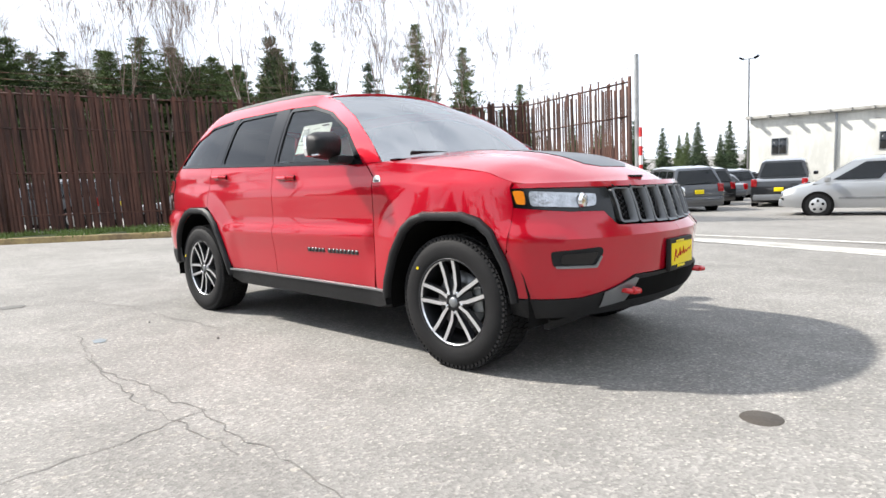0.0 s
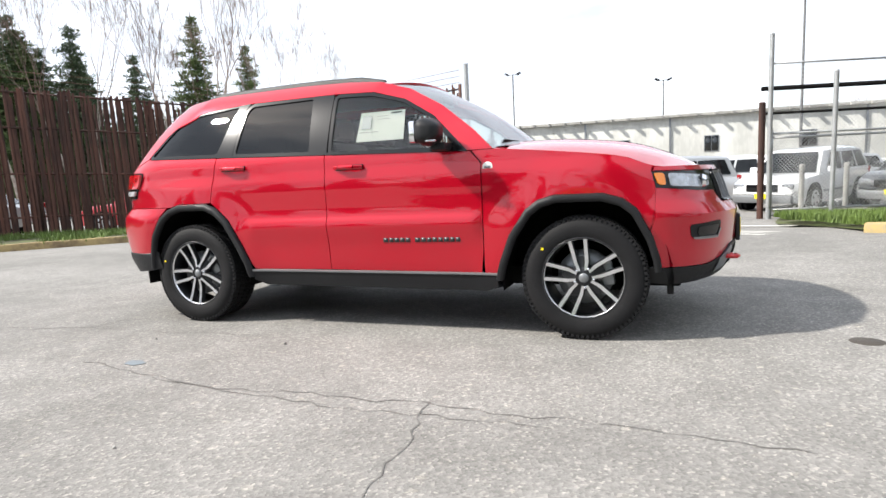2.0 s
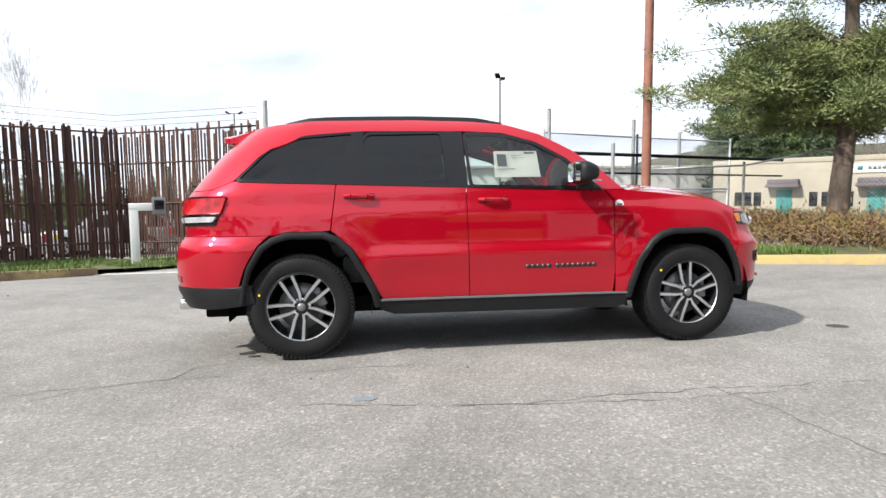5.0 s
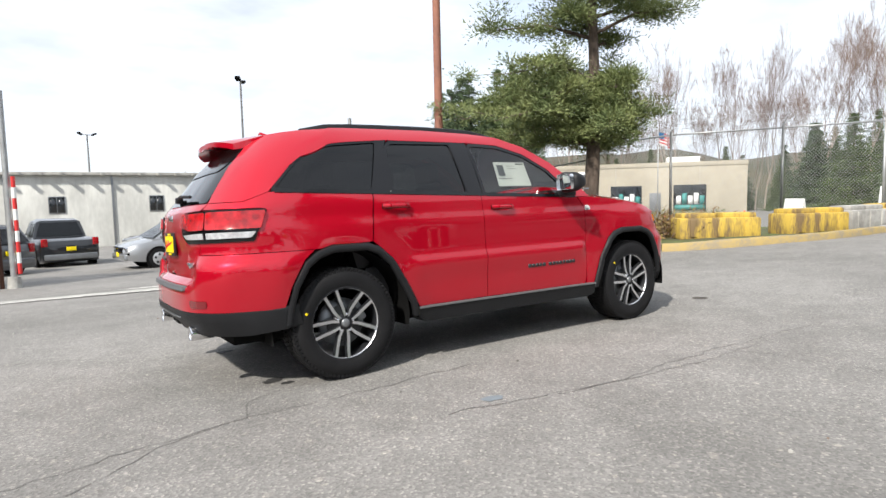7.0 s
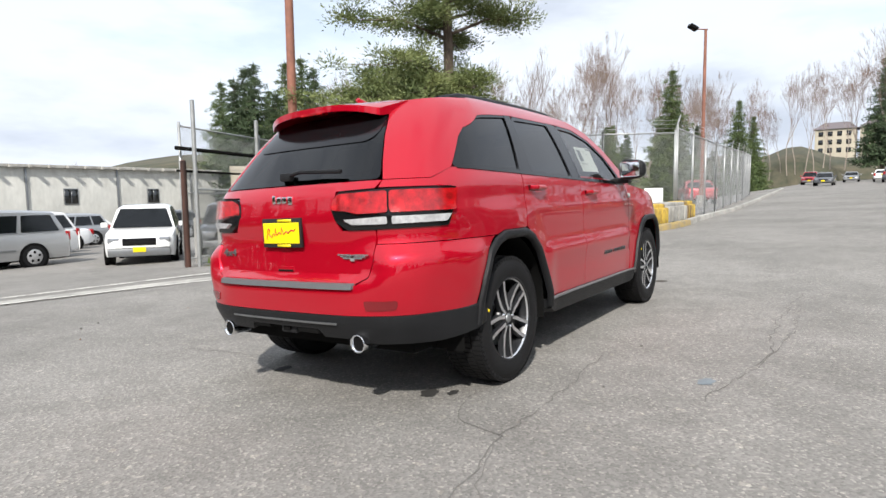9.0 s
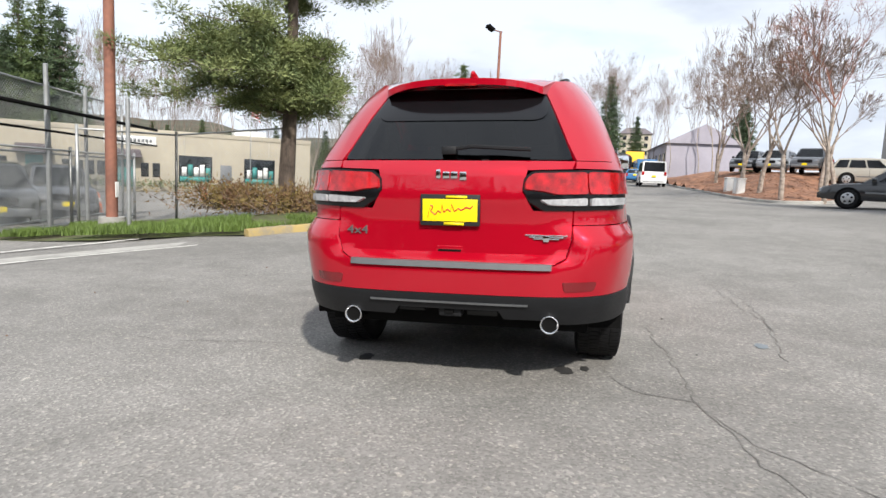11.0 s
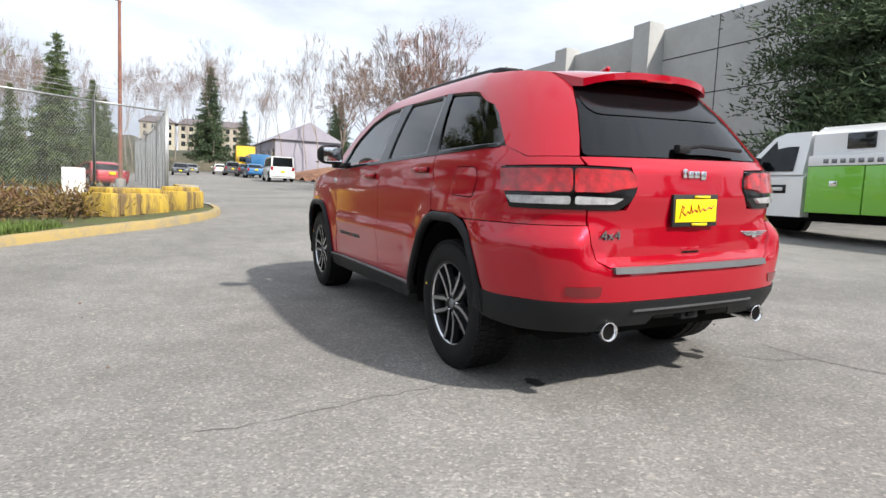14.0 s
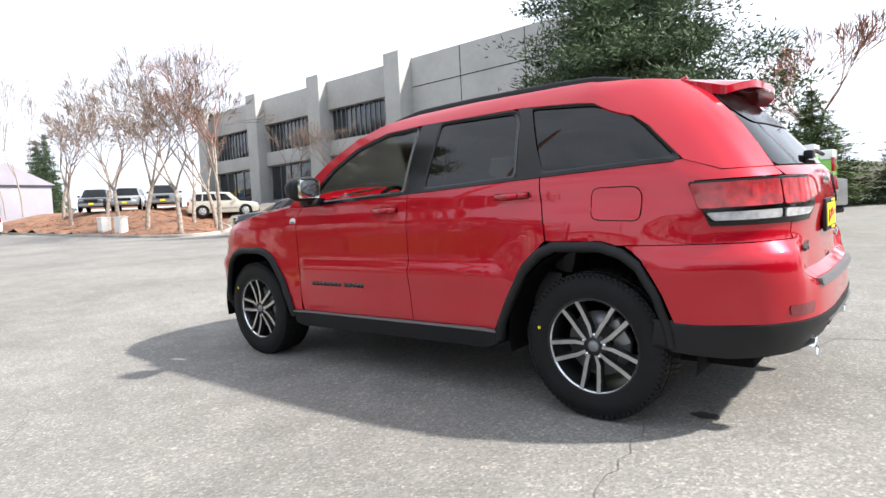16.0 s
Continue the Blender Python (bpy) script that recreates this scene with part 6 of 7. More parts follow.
def make_fir(m, label, H=16.0, R=4.0, seed=3, dense=1.0, material=None, low=0.06, tri=0.3):
    rnd = random.Random(seed)
    t = thing("fir_tree", m, label, "tree")
    tv, tf, lv, lf = [], [], [], []
    limb(tv, tf, Vector((0, 0, -0.3)), Vector((0, 0, H)), H * 0.016, 0.02, 8)
    tiers = int(H * 1.5 * dense ** 0.5)
    for i in range(tiers):
        h = low + (1 - low) * (i / tiers) ** 0.95
        n = int(6 + 5 * (1 - h))
        for j in range(n):
            a = 6.283 * (j + rnd.random()) / n
            reach = R * (1 - h) ** 0.85 * rnd.uniform(0.5, 1.15) + 0.12
            p = Vector((0, 0, h * H + rnd.uniform(-.2, .2)))
            tip = p + Vector((math.cos(a) * reach, math.sin(a) * reach, -reach * 0.22))
            limb(tv, tf, p, tip, 0.03, 0.008, 3)
            for q in range(int((2 + reach * 1.7) * dense)):
                f = rnd.uniform(0.2, 1.05)
                c = p.lerp(tip, f) + Vector((rnd.gauss(0, 0.12 + reach * 0.06), rnd.gauss(0, 0.12 + reach * 0.06), rnd.gauss(-0.05, 0.12)))
                tuft(lv, lf, c, 0.22 + 0.13 * reach, int(15 * dense), rnd, 0.4, tri * (0.45 + 0.55 * (1 - h)))
    mesh_of("trunk", tv, tf, BARK, t)
    mesh_of("crown", lv, lf, material or FIR, t, smooth=False)
    return t


def make_bare(m, label, H=7.0, seed=4, spread=0.55, up=0.08, thin=0.006, trunk=PALEBARK, twig=TWIG, depth=6, first=0.32, r0=None, buds=False):
    rnd = random.Random(seed)
    t = thing("bare_tree", m, label, "tree")
    tv, tf, bv, bf, lv, lf = [], [], [], [], [], []

    def go(p, d, L, r, k):
        n = 2
        q = p
        for _ in range(n):
            d2 = (d + Vector((rnd.gauss(0, 0.10), rnd.gauss(0, 0.10), rnd.gauss(0.03, 0.05)))).normalized()
            e = q + d2 * (L / n)
            V, F = (tv, tf) if k >= depth - 1 else (bv, bf)
            limb(V, F, q, e, max(r, thin), max(r * 0.86, thin), 7 if k >= depth - 1 else (5 if k > 2 else 3))
            q, d, r = e, d2, r * 0.86
        if k == 0:
            if buds:
                tuft(lv, lf, q, 0.22, 6, rnd, 1.0, 0.06)
            return
        for _ in range(rnd.choice((2, 3, 3)) if k > 1 else 3):
            a = rnd.uniform(0, 6.28)
            s = d.cross(Vector((math.cos(a), math.sin(a), 0.3))).normalized()
            nd = (d + s * rnd.uniform(spread * 0.6, spread * 1.3) + Vector((0, 0, up))).normalized()
            go(q, nd, L * rnd.uniform(0.62, 0.86), r * rnd.uniform(0.55, 0.75), k - 1)
    go(Vector((0, 0, -0.1)), Vector((0.03, 0.02, 1)).normalized(), H * first, r0 or H * 0.016, depth)
    mesh_of("trunk", tv, tf, trunk, t)
    mesh_of("branch_crown", bv, bf, twig, t, smooth=False)
    if lv:
        mesh_of("bud_haze", lv, lf, REDTWIG, t, "reddish buds", smooth=False)
    return t


make_pine(at(9.5, 6.8, 0.1), "tall wind-shaped pine with layered green crown beside the fence")
make_fir(at(5.5, -17.0, 0.2), "large dark fir with drooping boughs before the grey building", H=18, R=5.2, seed=8, dense=2.2, tri=0.2, low=0.12)
# a bush of sprawling stems
bv, bf, lv, lf = [], [], [], []
rnd = random.Random(9)
bush = thing("bush", at(9.2, 6.3, 0.1), "sprawling brown and green bush beside the kerb", "bush")
for i in range(380):
    u = rnd.random()
    x, y = -1.0 + 1.0 * u + rnd.gauss(0, 0.55), 2.2 - 5.1 * u + rnd.gauss(0, 0.2)
    p = Vector((x, y, 0))
    q = p + Vector((rnd.gauss(0, 0.35), rnd.gauss(0, 0.3), rnd.uniform(0.2, 0.62)))
    limb(bv, bf, p, q, 0.012, 0.005, 3)
    tuft(lv, lf, q.lerp(p, 0.25), 0.5, 34, rnd, 0.7, 0.09)
mesh_of("stem", bv, bf, TWIG, bush, smooth=False)
mesh_of("foliage", lv, lf, BUSH, bush, smooth=False)
# street trees
b1 = make_bare(at(21.9, -10.6, 0.1), "slim bare tree with reddish budding twigs by the kerb", H=7.2, seed=12, trunk=PALEBARK, twig=REDTWIG, buds=True, first=0.36, depth=6)
b2 = make_bare(pose(25.0, -10.2, bank(25.0, -10.2)), "bare pale-barked street tree on the mulch bank", H=8.0, seed=22, spread=0.42, depth=7, first=0.27, thin=0.008)
b3 = make_bare(pose(29.0, -10.4, bank(29.0, -10.4)), "bare grey street tree on the mulch bank", H=8.5, seed=33, spread=0.4, depth=7, first=0.27, thin=0.008)
b1.matrix_world = pose(23.9, -11.6, bank(23.9, -11.6))
for i, (x, y, s) in enumerate(((33, -10.6, 1.0), (37, -11.5, 0.95), (41.5, -11, 1.05), (27.0, -13.2, 0.9), (31, -14.0, 0.95), (46, -12, 1.0))):
    copy_thing((b2, b3)[i % 2], pose(x, y, bank(x, y), 0, 0, 70 * i) @ Matrix.Scale(s, 4))
for x, y, s, r in ((37.5, -25.5, 0.8, 40), (30.5, -25.0, 0.75, 200)):
    copy_thing(b3, at(x, y, 0.95, r) @ Matrix.Scale(s, 4))
r1 = make_bare(at(1.0, -25.5, 0.2), "wide bare tree with reddish twigs behind the yard", H=10, seed=41, spread=0.5, trunk=BARK, twig=REDTWIG, depth=7, first=0.2, thin=0.012)
copy_thing(r1, at(-6, -30, 0.2, 80) @ Matrix.Scale(0.8, 4))
copy_thing(r1, at(-14, -33, 0.2, 160) @ Matrix.Scale(0.9, 4))
# far trees
f1 = make_fir(at(-37, 38.7), "tall green fir beyond the yard's fences", H=17, R=4.2, seed=51, dense=1.2, material=NEEDLE, tri=0.42)
f2 = make_fir(at(-43.5, 32), "tall dark fir beyond the yard's fences", H=15.5, R=3.8, seed=52, dense=1.2, tri=0.42)
t1 = make_bare(at(-34, 33), "tall thin bare alder beyond the yard's fences", H=19, seed=61, spread=0.36, up=0.3, thin=0.009, trunk=PALEBARK, twig=TWIG, depth=6, first=0.3, r0=0.12)
t2 = make_bare(at(-44, 20), "tall thin bare alder beyond the yard's fences", H=21, seed=62, spread=0.32, up=0.3, thin=0.009, trunk=PALEBARK, twig=TWIG, depth=6, first=0.3, r0=0.12)
rnd = random.Random(77)


def ring(n, a0, a1, d0, d1, pick, zlift=0.0, smin=0.8, smax=1.15, wide=1.0):
    """Trees scattered over a sector, seen from the car; angles in degrees from ahead (+x), to the left."""
    for i in range(n):
        a = radians(a0 + (a1 - a0) * (i + rnd.uniform(0.1, 0.9)) / n)
        d = rnd.uniform(d0, d1)
        x, y = d * math.cos(a), d * math.sin(a)
        s = rnd.uniform(smin, smax)
        copy_thing(rnd.choice(pick), at(x, y, zlift, rnd.uniform(0, 360)) @ Matrix.Diagonal((s * wide, s * wide, s, 1)))


ring(16, 122, 152, 50, 66, (f1, f2, f2), smin=0.55, smax=1.0)
ring(16, 118, 178, 38, 60, (t1, t2, t1), smin=0.6, smax=1.0)
ring(44, 146, 190, 42, 66, (f1, f2, f1, t1), smin=0.5, smax=0.85)
ring(54, 147, 176, 48, 62, (f1, f2, f1), smin=0.62, smax=0.86, wide=1.5)
ring(16, 112, 130, 75, 110, (f1, f2), smin=0.36, smax=0.6)
ring(16, 92, 112, 115, 150, (f1, f2, f2), smin=0.35, smax=0.7)
ring(14, 66, 92, 125, 150, (t1, t2), smin=0.3, smax=0.5)
ring(10, 47, 56, 60, 74, (f2, f2, f1), smin=0.85, smax=1.15)
ring(64, 8, 48, 72, 100, (t1, t2, t2), smin=0.6, smax=0.95)
ring(18, 8, 48, 75, 95, (f1, f2), smin=0.35, smax=0.62)
ring(10, 4, 26, 70, 95, (f1, f1, f2), smin=0.5, smax=0.7)
ring(26, -6, 12, 110, 150, (t1, t2, t1), 2.4, smin=0.7, smax=1.0)
ring(14, -16, -4, 80, 130, (t1, t2, f2), 1.0, smin=0.5, smax=0.9)
ring(16, 196, 262, 40, 70, (t1, f1, f2, t2), smin=0.6, smax=0.9)
copy_thing(f2, at(112, -7, 2.0) @ Matrix.Scale(1.1, 4))
copy_thing(f1, at(44, 14, 0.0, 50) @ Matrix.Diagonal((0.6, 0.6, 0.42, 1)))
copy_thing(f1, at(38, 7.5, 0.0, 120) @ Matrix.Scale(0.55, 4))
copy_thing(f2, at(52, 20, 0.0, 80) @ Matrix.Diagonal((0.7, 0.7, 0.5, 1)))


def hill(name, a0, a1, d, h, label, depth=60):
    n, vs, fs = 40, [], []
    for i in range(n + 1):
        a = radians(a0 + (a1 - a0) * i / n)
        top = h * (0.75 + 0.35 * noise.noise(Vector((i * 0.23, d, 0)))) * math.sin(math.pi * min(1, max(0.0, 0.08 + 0.84 * i / n))) ** 0.5
        for dd, z in ((d, -4), (d + depth * 0.3, top * 0.6), (d + depth, top), (d + depth * 2, -6)):
            vs.append((dd * math.cos(a), dd * math.sin(a), z))
        if i:
            for k in range(3):
                p = 4 * (i - 1) + k
                fs.append((p, p + 4, p + 5, p + 1))
    me = bpy.data.meshes.new(name)
    me.from_pydata(vs, [], fs)
    return finish(name, me, HILL, label=label, kind="structure")


hill("hill_north", 10, 78, 112, 17, "brown wooded hillside in the distance")
hill("hill_west", 138, 205, 66, 20, "wooded rise behind the brown fence", 30)
hill("hill_east", -14, 30, 135, 13, "brushy rise at the end of the street", 30)
hill("hill_south", 215, 300, 110, 10, "wooded rise behind the yard", 30)
for i, (x, y, k) in enumerate(((0.5, -20.5, 0.24), (-2.2, -21.2, 0.2), (3.0, -21.0, 0.26), (-4.8, -22.0, 0.2), (-7.5, -22.6, 0.22), (29.0, -26.4, 0.09), (26.0, -26.7, 0.07), (36.0, -26.2, 0.08), (22.5, -26.9, 0.06))):
    o = copy_thing(f2 if i % 2 else f1, at(x, y, 1.2 if x > 24 else 0.0, 50 * i) @ Matrix.Diagonal((k * 2.0, k * 2.0, k, 1)))
    tagged(o, "rounded dark evergreen shrub before the grey building", "shrub")


# ---- buildings ----
def wall_box(name, lo, hi, material, parent, label=""):
    return part(name, box_bm(lo, hi, 0.02), material, parent, label)


gb = thing("office_building", at(27, -28, 0.0), "grey two-storey concrete office building with pilasters and dark window bands", "building")
Z0, ZT = -1.0, 11.45                                     # local heights; the base stands on the raised bank
wall_box("wall", (-15.5, -14, Z0), (27.5, -0.6, ZT - 0.35), TILTUP, gb)
for x in (0, 8.9, 17.8, 26.7):
    wall_box("pilaster", (x - 0.75, -0.6, Z0), (x + 0.75, 0.75, ZT), TILTUP, gb)
for i, x in enumerate((0, 8.9, 17.8)):
    wall_box("spandrel", (x + 0.76, -0.6, 5.0), (x + 8.14, -0.1, 6.2), TILTUP, gb)
    wall_box("parapet_panel", (x + 0.76, -0.6, 8.7), (x + 8.14, -0.1, ZT - 0.5), TILTUP, gb)
    for z0, z1, dx in ((6.25, 8.65, 0.0), (2.0, 4.9, 0.0)):
        w = part("window_band", box_bm((x + 0.9, -0.58, z0), (x + 8.0, -0.5, z1), 0.01), DARKGLASS, gb, "dark window band")
        for k in range(1, 13 if z0 > 5 else 5):
            n = 13 if z0 > 5 else 5
            xx = x + 0.9 + 7.1 * k / n
            part("mullion", box_bm((xx - 0.03, -0.52, z0), (xx + 0.03, -0.42, z1), 0.005), SATIN, w)
for z in (3.6, 6.4, 9.0):
    wall_box("groove_shadow_line", (-15.4, -0.598, z), (-0.78, -0.575, z + 0.05), DARK, gb)
for x in (-5.2, -10.3):
    wall_box("panel_joint", (x, -0.598, Z0), (x + 0.04, -0.58, ZT - 0.4), DARK, gb)
part("wall_lamp", box_bm((-11.5, -0.6, 8.4), (-11.1, -0.3, 8.7), 0.05), DARK, gb, "small dark wall lamp")
stair = thing("entrance_stair", at(33.2, -25.9, 1.2), "grey concrete entrance stair with pipe rails", "stair")
for k in range(7):
    part("step", box_bm((-0.9 + 0.0, -0.3 * k - 0.3, 0), (0.9, -0.3 * k, 0.18 * (7 - (6 - k))), 0.008), CONCRETE, stair)
for x in (-0.85, 0.85):
    bm = tube(bmesh.new(), [(x, 0, 0), (x, 0, 0.95), (x, -2.1, 2.2), (x, -2.1, 1.2)], 0.025, 6)
    part("handrail", bm, SATIN, stair)
gpad = sheet_mesh("upper_lot", [(34, -17.7), (35.2, -19), (36, -22), (60, -21.3), (60, -28.2), (11, -28.2), (11, -26.5), (24, -25.5)], 3, lambda x, y: gz(x, y) + 1.22 * sstep(0, 4, ((x - 34) * 7.9 - (y + 17.6) * 10) / 12.7) + 0.012)
finish("upper_lot", gpad, ASPHALT, label="asphalt parking before the grey building", kind="structure")

wb = thing("warehouse", at(11, 60, 0), "long weathered white warehouse with a toothed eave and small windows", "building")
WX0, WX1, WT = -22.8, 34.0, 6.5
wall_box("wall", (WX0, -6, -0.5), (WX1, 8, WT - 0.25), WHITEWALL, wb)
wall_box("roof", (WX0 - 0.3, -6.4, WT - 0.25), (WX1 + 0.3, 8.3, WT), CONCRETE, wb)
k = WX0
while k < WX1:
    part("rafter_end", box_bm((k, -6.75, WT - 0.28), (k + 0.22, -6.0, WT - 0.02), 0.01), CONCRETE, wb)
    k += 1.45
for x in (-20.5, -13, -5.5, 2, 9.5, 17, 24.5, 31):
    w = part("window", box_bm((x - 0.6, -6.06, 3.1), (x + 0.6, -5.98, 4.5), 0.01), SATIN, wb, "small dark window")
    part("pane", box_bm((x - 0.53, -6.08, 3.17), (x - 0.03, -6.05, 4.43)), DARKGLASS, w)
    part("pane", box_bm((x + 0.03, -6.08, 3.17), (x + 0.53, -6.05, 4.43)), DARKGLASS, w)
for x in (-16.5, -9, 6, 13.5, 21):
    part("downpipe", box_bm((x, -6.12, 0), (x + 0.16, -6.0, WT - 0.3), 0.01), SATIN, wb)

A, B = Vector((31.5, 46.5)), Vector((49.5, 24.5))
ang = math.degrees(math.atan2(B.y - A.y, B.x - A.x))
LW = (B - A).length
sb = thing("shop_building", pose(A.x, A.y, -0.9, 0, 0, ang), "low beige flat-roofed shop with poster windows and small awnings", "building")
SH = 5.0
wall_box("wall", (0, 0, -0.5), (LW, 16, SH - 0.06), BEIGEWALL, sb)
wall_box("parapet", (-0.06, -0.06, SH - 0.4), (LW + 0.06, 16.1, SH), BEIGEWALL, sb)
wall_box("roof_unit", (LW - 6.5, 4, SH), (LW - 3.5, 6, SH + 0.7), SIGNWHITE, sb, "white roof unit")
for x in (LW * 0.34, LW * 0.6, LW * 0.86):
    part("wall_joint", box_bm((x, -0.012, 0), (x + 0.05, 0.0, SH - 0.4)), CONCRETE, sb)
for x0, x1 in ((LW - 6.2, LW - 3.4), (LW - 11.8, LW - 9.0)):
    w = part("shop_window", box_bm((x0, -0.06, 0.55), (x1, 0.02, 2.9), 0.01), DARKGLASS, sb, "dark shop window with teal posters")
    part("poster_strip", box_bm((x0 + 0.1, -0.075, 0.6), (x1 - 0.1, -0.062, 1.05)), TEAL, w)
    for k in range(5):
        part("poster", box_bm((x0 + 0.25 + k * 0.5, -0.08, 1.1), (x0 + 0.65 + k * 0.5, -0.064, 1.9 + 0.25 * (k % 2))), (SIGNWHITE, TEAL, PAPER)[k % 3], w)
part("door", box_bm((LW - 8.3, -0.05, 0), (LW - 7.3, 0.02, 2.2), 0.01), SATIN, sb, "grey steel door")
for x in (LW - 16.0, LW - 22.5):
    aw = part("awning", box_bm((x - 1.3, -1.0, 2.5), (x + 1.3, 0.02, 2.75), 0.05), ROOFING, sb, "dark shingled awning")
    part("awning_slope", box_bm((x - 1.2, -0.8, 2.72), (x + 1.2, 0.02, 3.2), 0.12), ROOFING, aw)
    part("entrance_door", box_bm((x - 0.6, -0.05, 0), (x + 0.6, 0.02, 2.3), 0.01), TEAL, sb, "teal entrance door")
for x in (LW - 13.6, LW - 14.5, LW - 17.8, LW - 18.6, LW - 19.4, LW - 20.3, LW - 24.6, LW - 25.4, LW - 26.2):
    part("window", box_bm((x - 0.3, -0.05, 0.9), (x + 0.3, 0.02, 2.1), 0.01), DARKGLASS, sb, "narrow dark window")
sg_ = part("shop_sign", box_bm((LW - 17.6, -0.1, 3.6), (LW - 13.6, 0.0, 4.35), 0.02), SIGNWHITE, sb, "white wall sign with grey letter bars")
for k in range(9):
    part("sign_bar", box_bm((LW - 16.6 + k * 0.31, -0.112, 3.85), (LW - 16.38 + k * 0.31, -0.1, 4.12)), SATIN, sg_)
part("sign_dot", box_bm((LW - 17.3, -0.112, 3.82), (LW - 16.95, -0.1, 4.15)), TEAL, sg_)
bm = bmesh.new()
lv, lf = [], []
rnd = random.Random(6)
hedge = thing("hedge", pose(A.x, A.y, -0.9, 0, 0, ang), "low clipped hedge along the beige shop", "hedge")
for i in range(420):
    tuft(lv, lf, Vector((rnd.uniform(2, LW - 2), -0.8 + rnd.gauss(0, 0.2), rnd.uniform(0.1, 0.5))), 0.5, 8, rnd, 0.6, 0.18)
mesh_of("leaves", lv, lf, NEEDLE, hedge, smooth=False)
# houses at the street's end
ap = thing("apartment_house", at(205, -9, 8.5, -93), "cream three-storey apartment house on the rise", "building")
for i in range(3):
    x = -15 + 11 * i
    wall_box("wall", (x, 0, -9), (x + 10, 9, 7.5), BEIGEWALL, ap)
    bm = bmesh.new()
    v = [bm.verts.new(p) for p in ((x - 0.5, -0.5, 7.5), (x + 10.5, -0.5, 7.5), (x + 10.5, 9.5, 7.5), (x - 0.5, 9.5, 7.5), (x + 2, 4.5, 9.8), (x + 8, 4.5, 9.8))]
    for f in ((0, 1, 5, 4), (1, 2, 5), (2, 3, 4, 5), (3, 0, 4), (0, 3, 2, 1)):
        bm.faces.new([v[k] for k in f])
    part("roof", bm, ROOFING, ap, smooth=False)
    for fl in range(3):
        for k in range(4):
            part("window", box_bm((x + 0.9 + k * 2.3, -0.05, 0.6 + fl * 2.4), (x + 2.1 + k * 2.3, 0.02, 2.0 + fl * 2.4)), DARKGLASS, ap)
gh = thing("gabled_hall", at(99, -19, 0.5, 0), "grey-lilac gabled hall beside the street", "building")
LILAC = mat("lilac_metal_wall", (0.33, 0.31, 0.36), 0.7, vary=0.12, scale=0.5)
wall_box("wall", (-12, -5, -2), (10, 5, 4.4), LILAC, gh)
bm = bmesh.new()
v = [bm.verts.new(p) for p in ((-12.4, -5.4, 4.4), (-12.4, 5.4, 4.4), (-12.4, 0, 7.2), (10.4, -5.4, 4.4), (10.4, 5.4, 4.4), (10.4, 0, 7.2))]
for f in ((0, 2, 1), (3, 4, 5), (0, 3, 5, 2), (1, 2, 5, 4), (0, 1, 4, 3)):
    bm.faces.new([v[k] for k in f])
part("roof", bm, LILAC, gh, smooth=False)
for k in range(5):
    part("window", box_bm((-11 + k * 4.2, 5.0, 1.2), (-9.4 + k * 4.2, 5.06, 3.0)), DARKGLASS, gh)


# ---- lamps, flag, cones, signs ----
def lamp_post(x, y, H, material, label, heads=2, turn=0.0):
    t = thing("lamp_post", at(x, y, 0, turn), label, "lamp post")
    part("pole", cyl(bmesh.new(), (0, 0, 0), (0, 0, H), 0.11, 0.07, 12), material, t)
    part("base", cyl(bmesh.new(), (0, 0, -0.1), (0, 0, 0.6), 0.26, 0.24, 12), CONCRETE, t)
    part("cross_arm", cyl(bmesh.new(), (-0.7 if heads == 2 else -0.1, 0, H), (0.7, 0, H), 0.035, 0.035, 8), material, t)
    for s in ((-1, 1) if heads == 2 else (1,)):
        part("lamp_head", box_bm((-0.24, -0.2, -0.08), (0.24, 0.2, 0.1), 0.05, Matrix.Translation((s * 0.7, 0, H + 0.08)) @ pose(0, 0, 0, 0, s * -28, 0)), DARK, t, "dark floodlight head")
    return t


lamp_post(10.6, 44.0, 12.6, POLEGREY, "tall grey lamp post with two floodlights", turn=60)
lamp_post(-14.8, 64.5, 13.0, POLEGREY, "tall grey lamp post with two floodlights")
lamp_post(1.4, 68.8, 11.2, POLEGREY, "tall grey lamp post with two floodlights", turn=20)
lamp_post(29.5, 3.9, 9.2, RUSTPOLE, "tall rusty lamp post with a floodlight", heads=1, turn=130)
fl = thing("flag_pole", at(30.5, 20.0, 0), "flag with stripes on a thin white pole", "flag")
part("pole", cyl(bmesh.new(), (0, 0, 0), (0, 0, 6.2), 0.04, 0.03, 8), GALV, fl)
bm = bmesh.new()
g = [[bm.verts.new((0.03 + 0.11 * i, 0.10 * math.sin(i * 0.7), 6.1 - 0.1 * j - 0.035 * i)) for j in range(9)] for i in range(13)]
for i in range(12):
    for j in range(8):
        bm.faces.new((g[i][j], g[i + 1][j], g[i + 1][j + 1], g[i][j + 1]))
flag = part("flag_cloth", bm, SIGNWHITE, fl, "white cloth")
for j in range(0, 8, 2):
    bm = bmesh.new()
    gg = [[bm.verts.new((0.03 + 0.11 * i, 0.10 * math.sin(i * 0.7) - 0.006, 6.1 - 0.1 * q - 0.035 * i)) for q in (j, j + 1)] for i in range(5 if j < 4 else 0, 13)]
    for p, q in zip(gg, gg[1:]):
        bm.faces.new((p[0], q[0], q[1], p[1]))
    part("flag_stripe", bm, SIGNRED, flag)
bm = bmesh.new()
gg = [[bm.verts.new((0.03 + 0.11 * i, 0.10 * math.sin(i * 0.7) - 0.008, 6.1 - 0.1 * q - 0.035 * i)) for q in (0, 4)] for i in range(0, 6)]
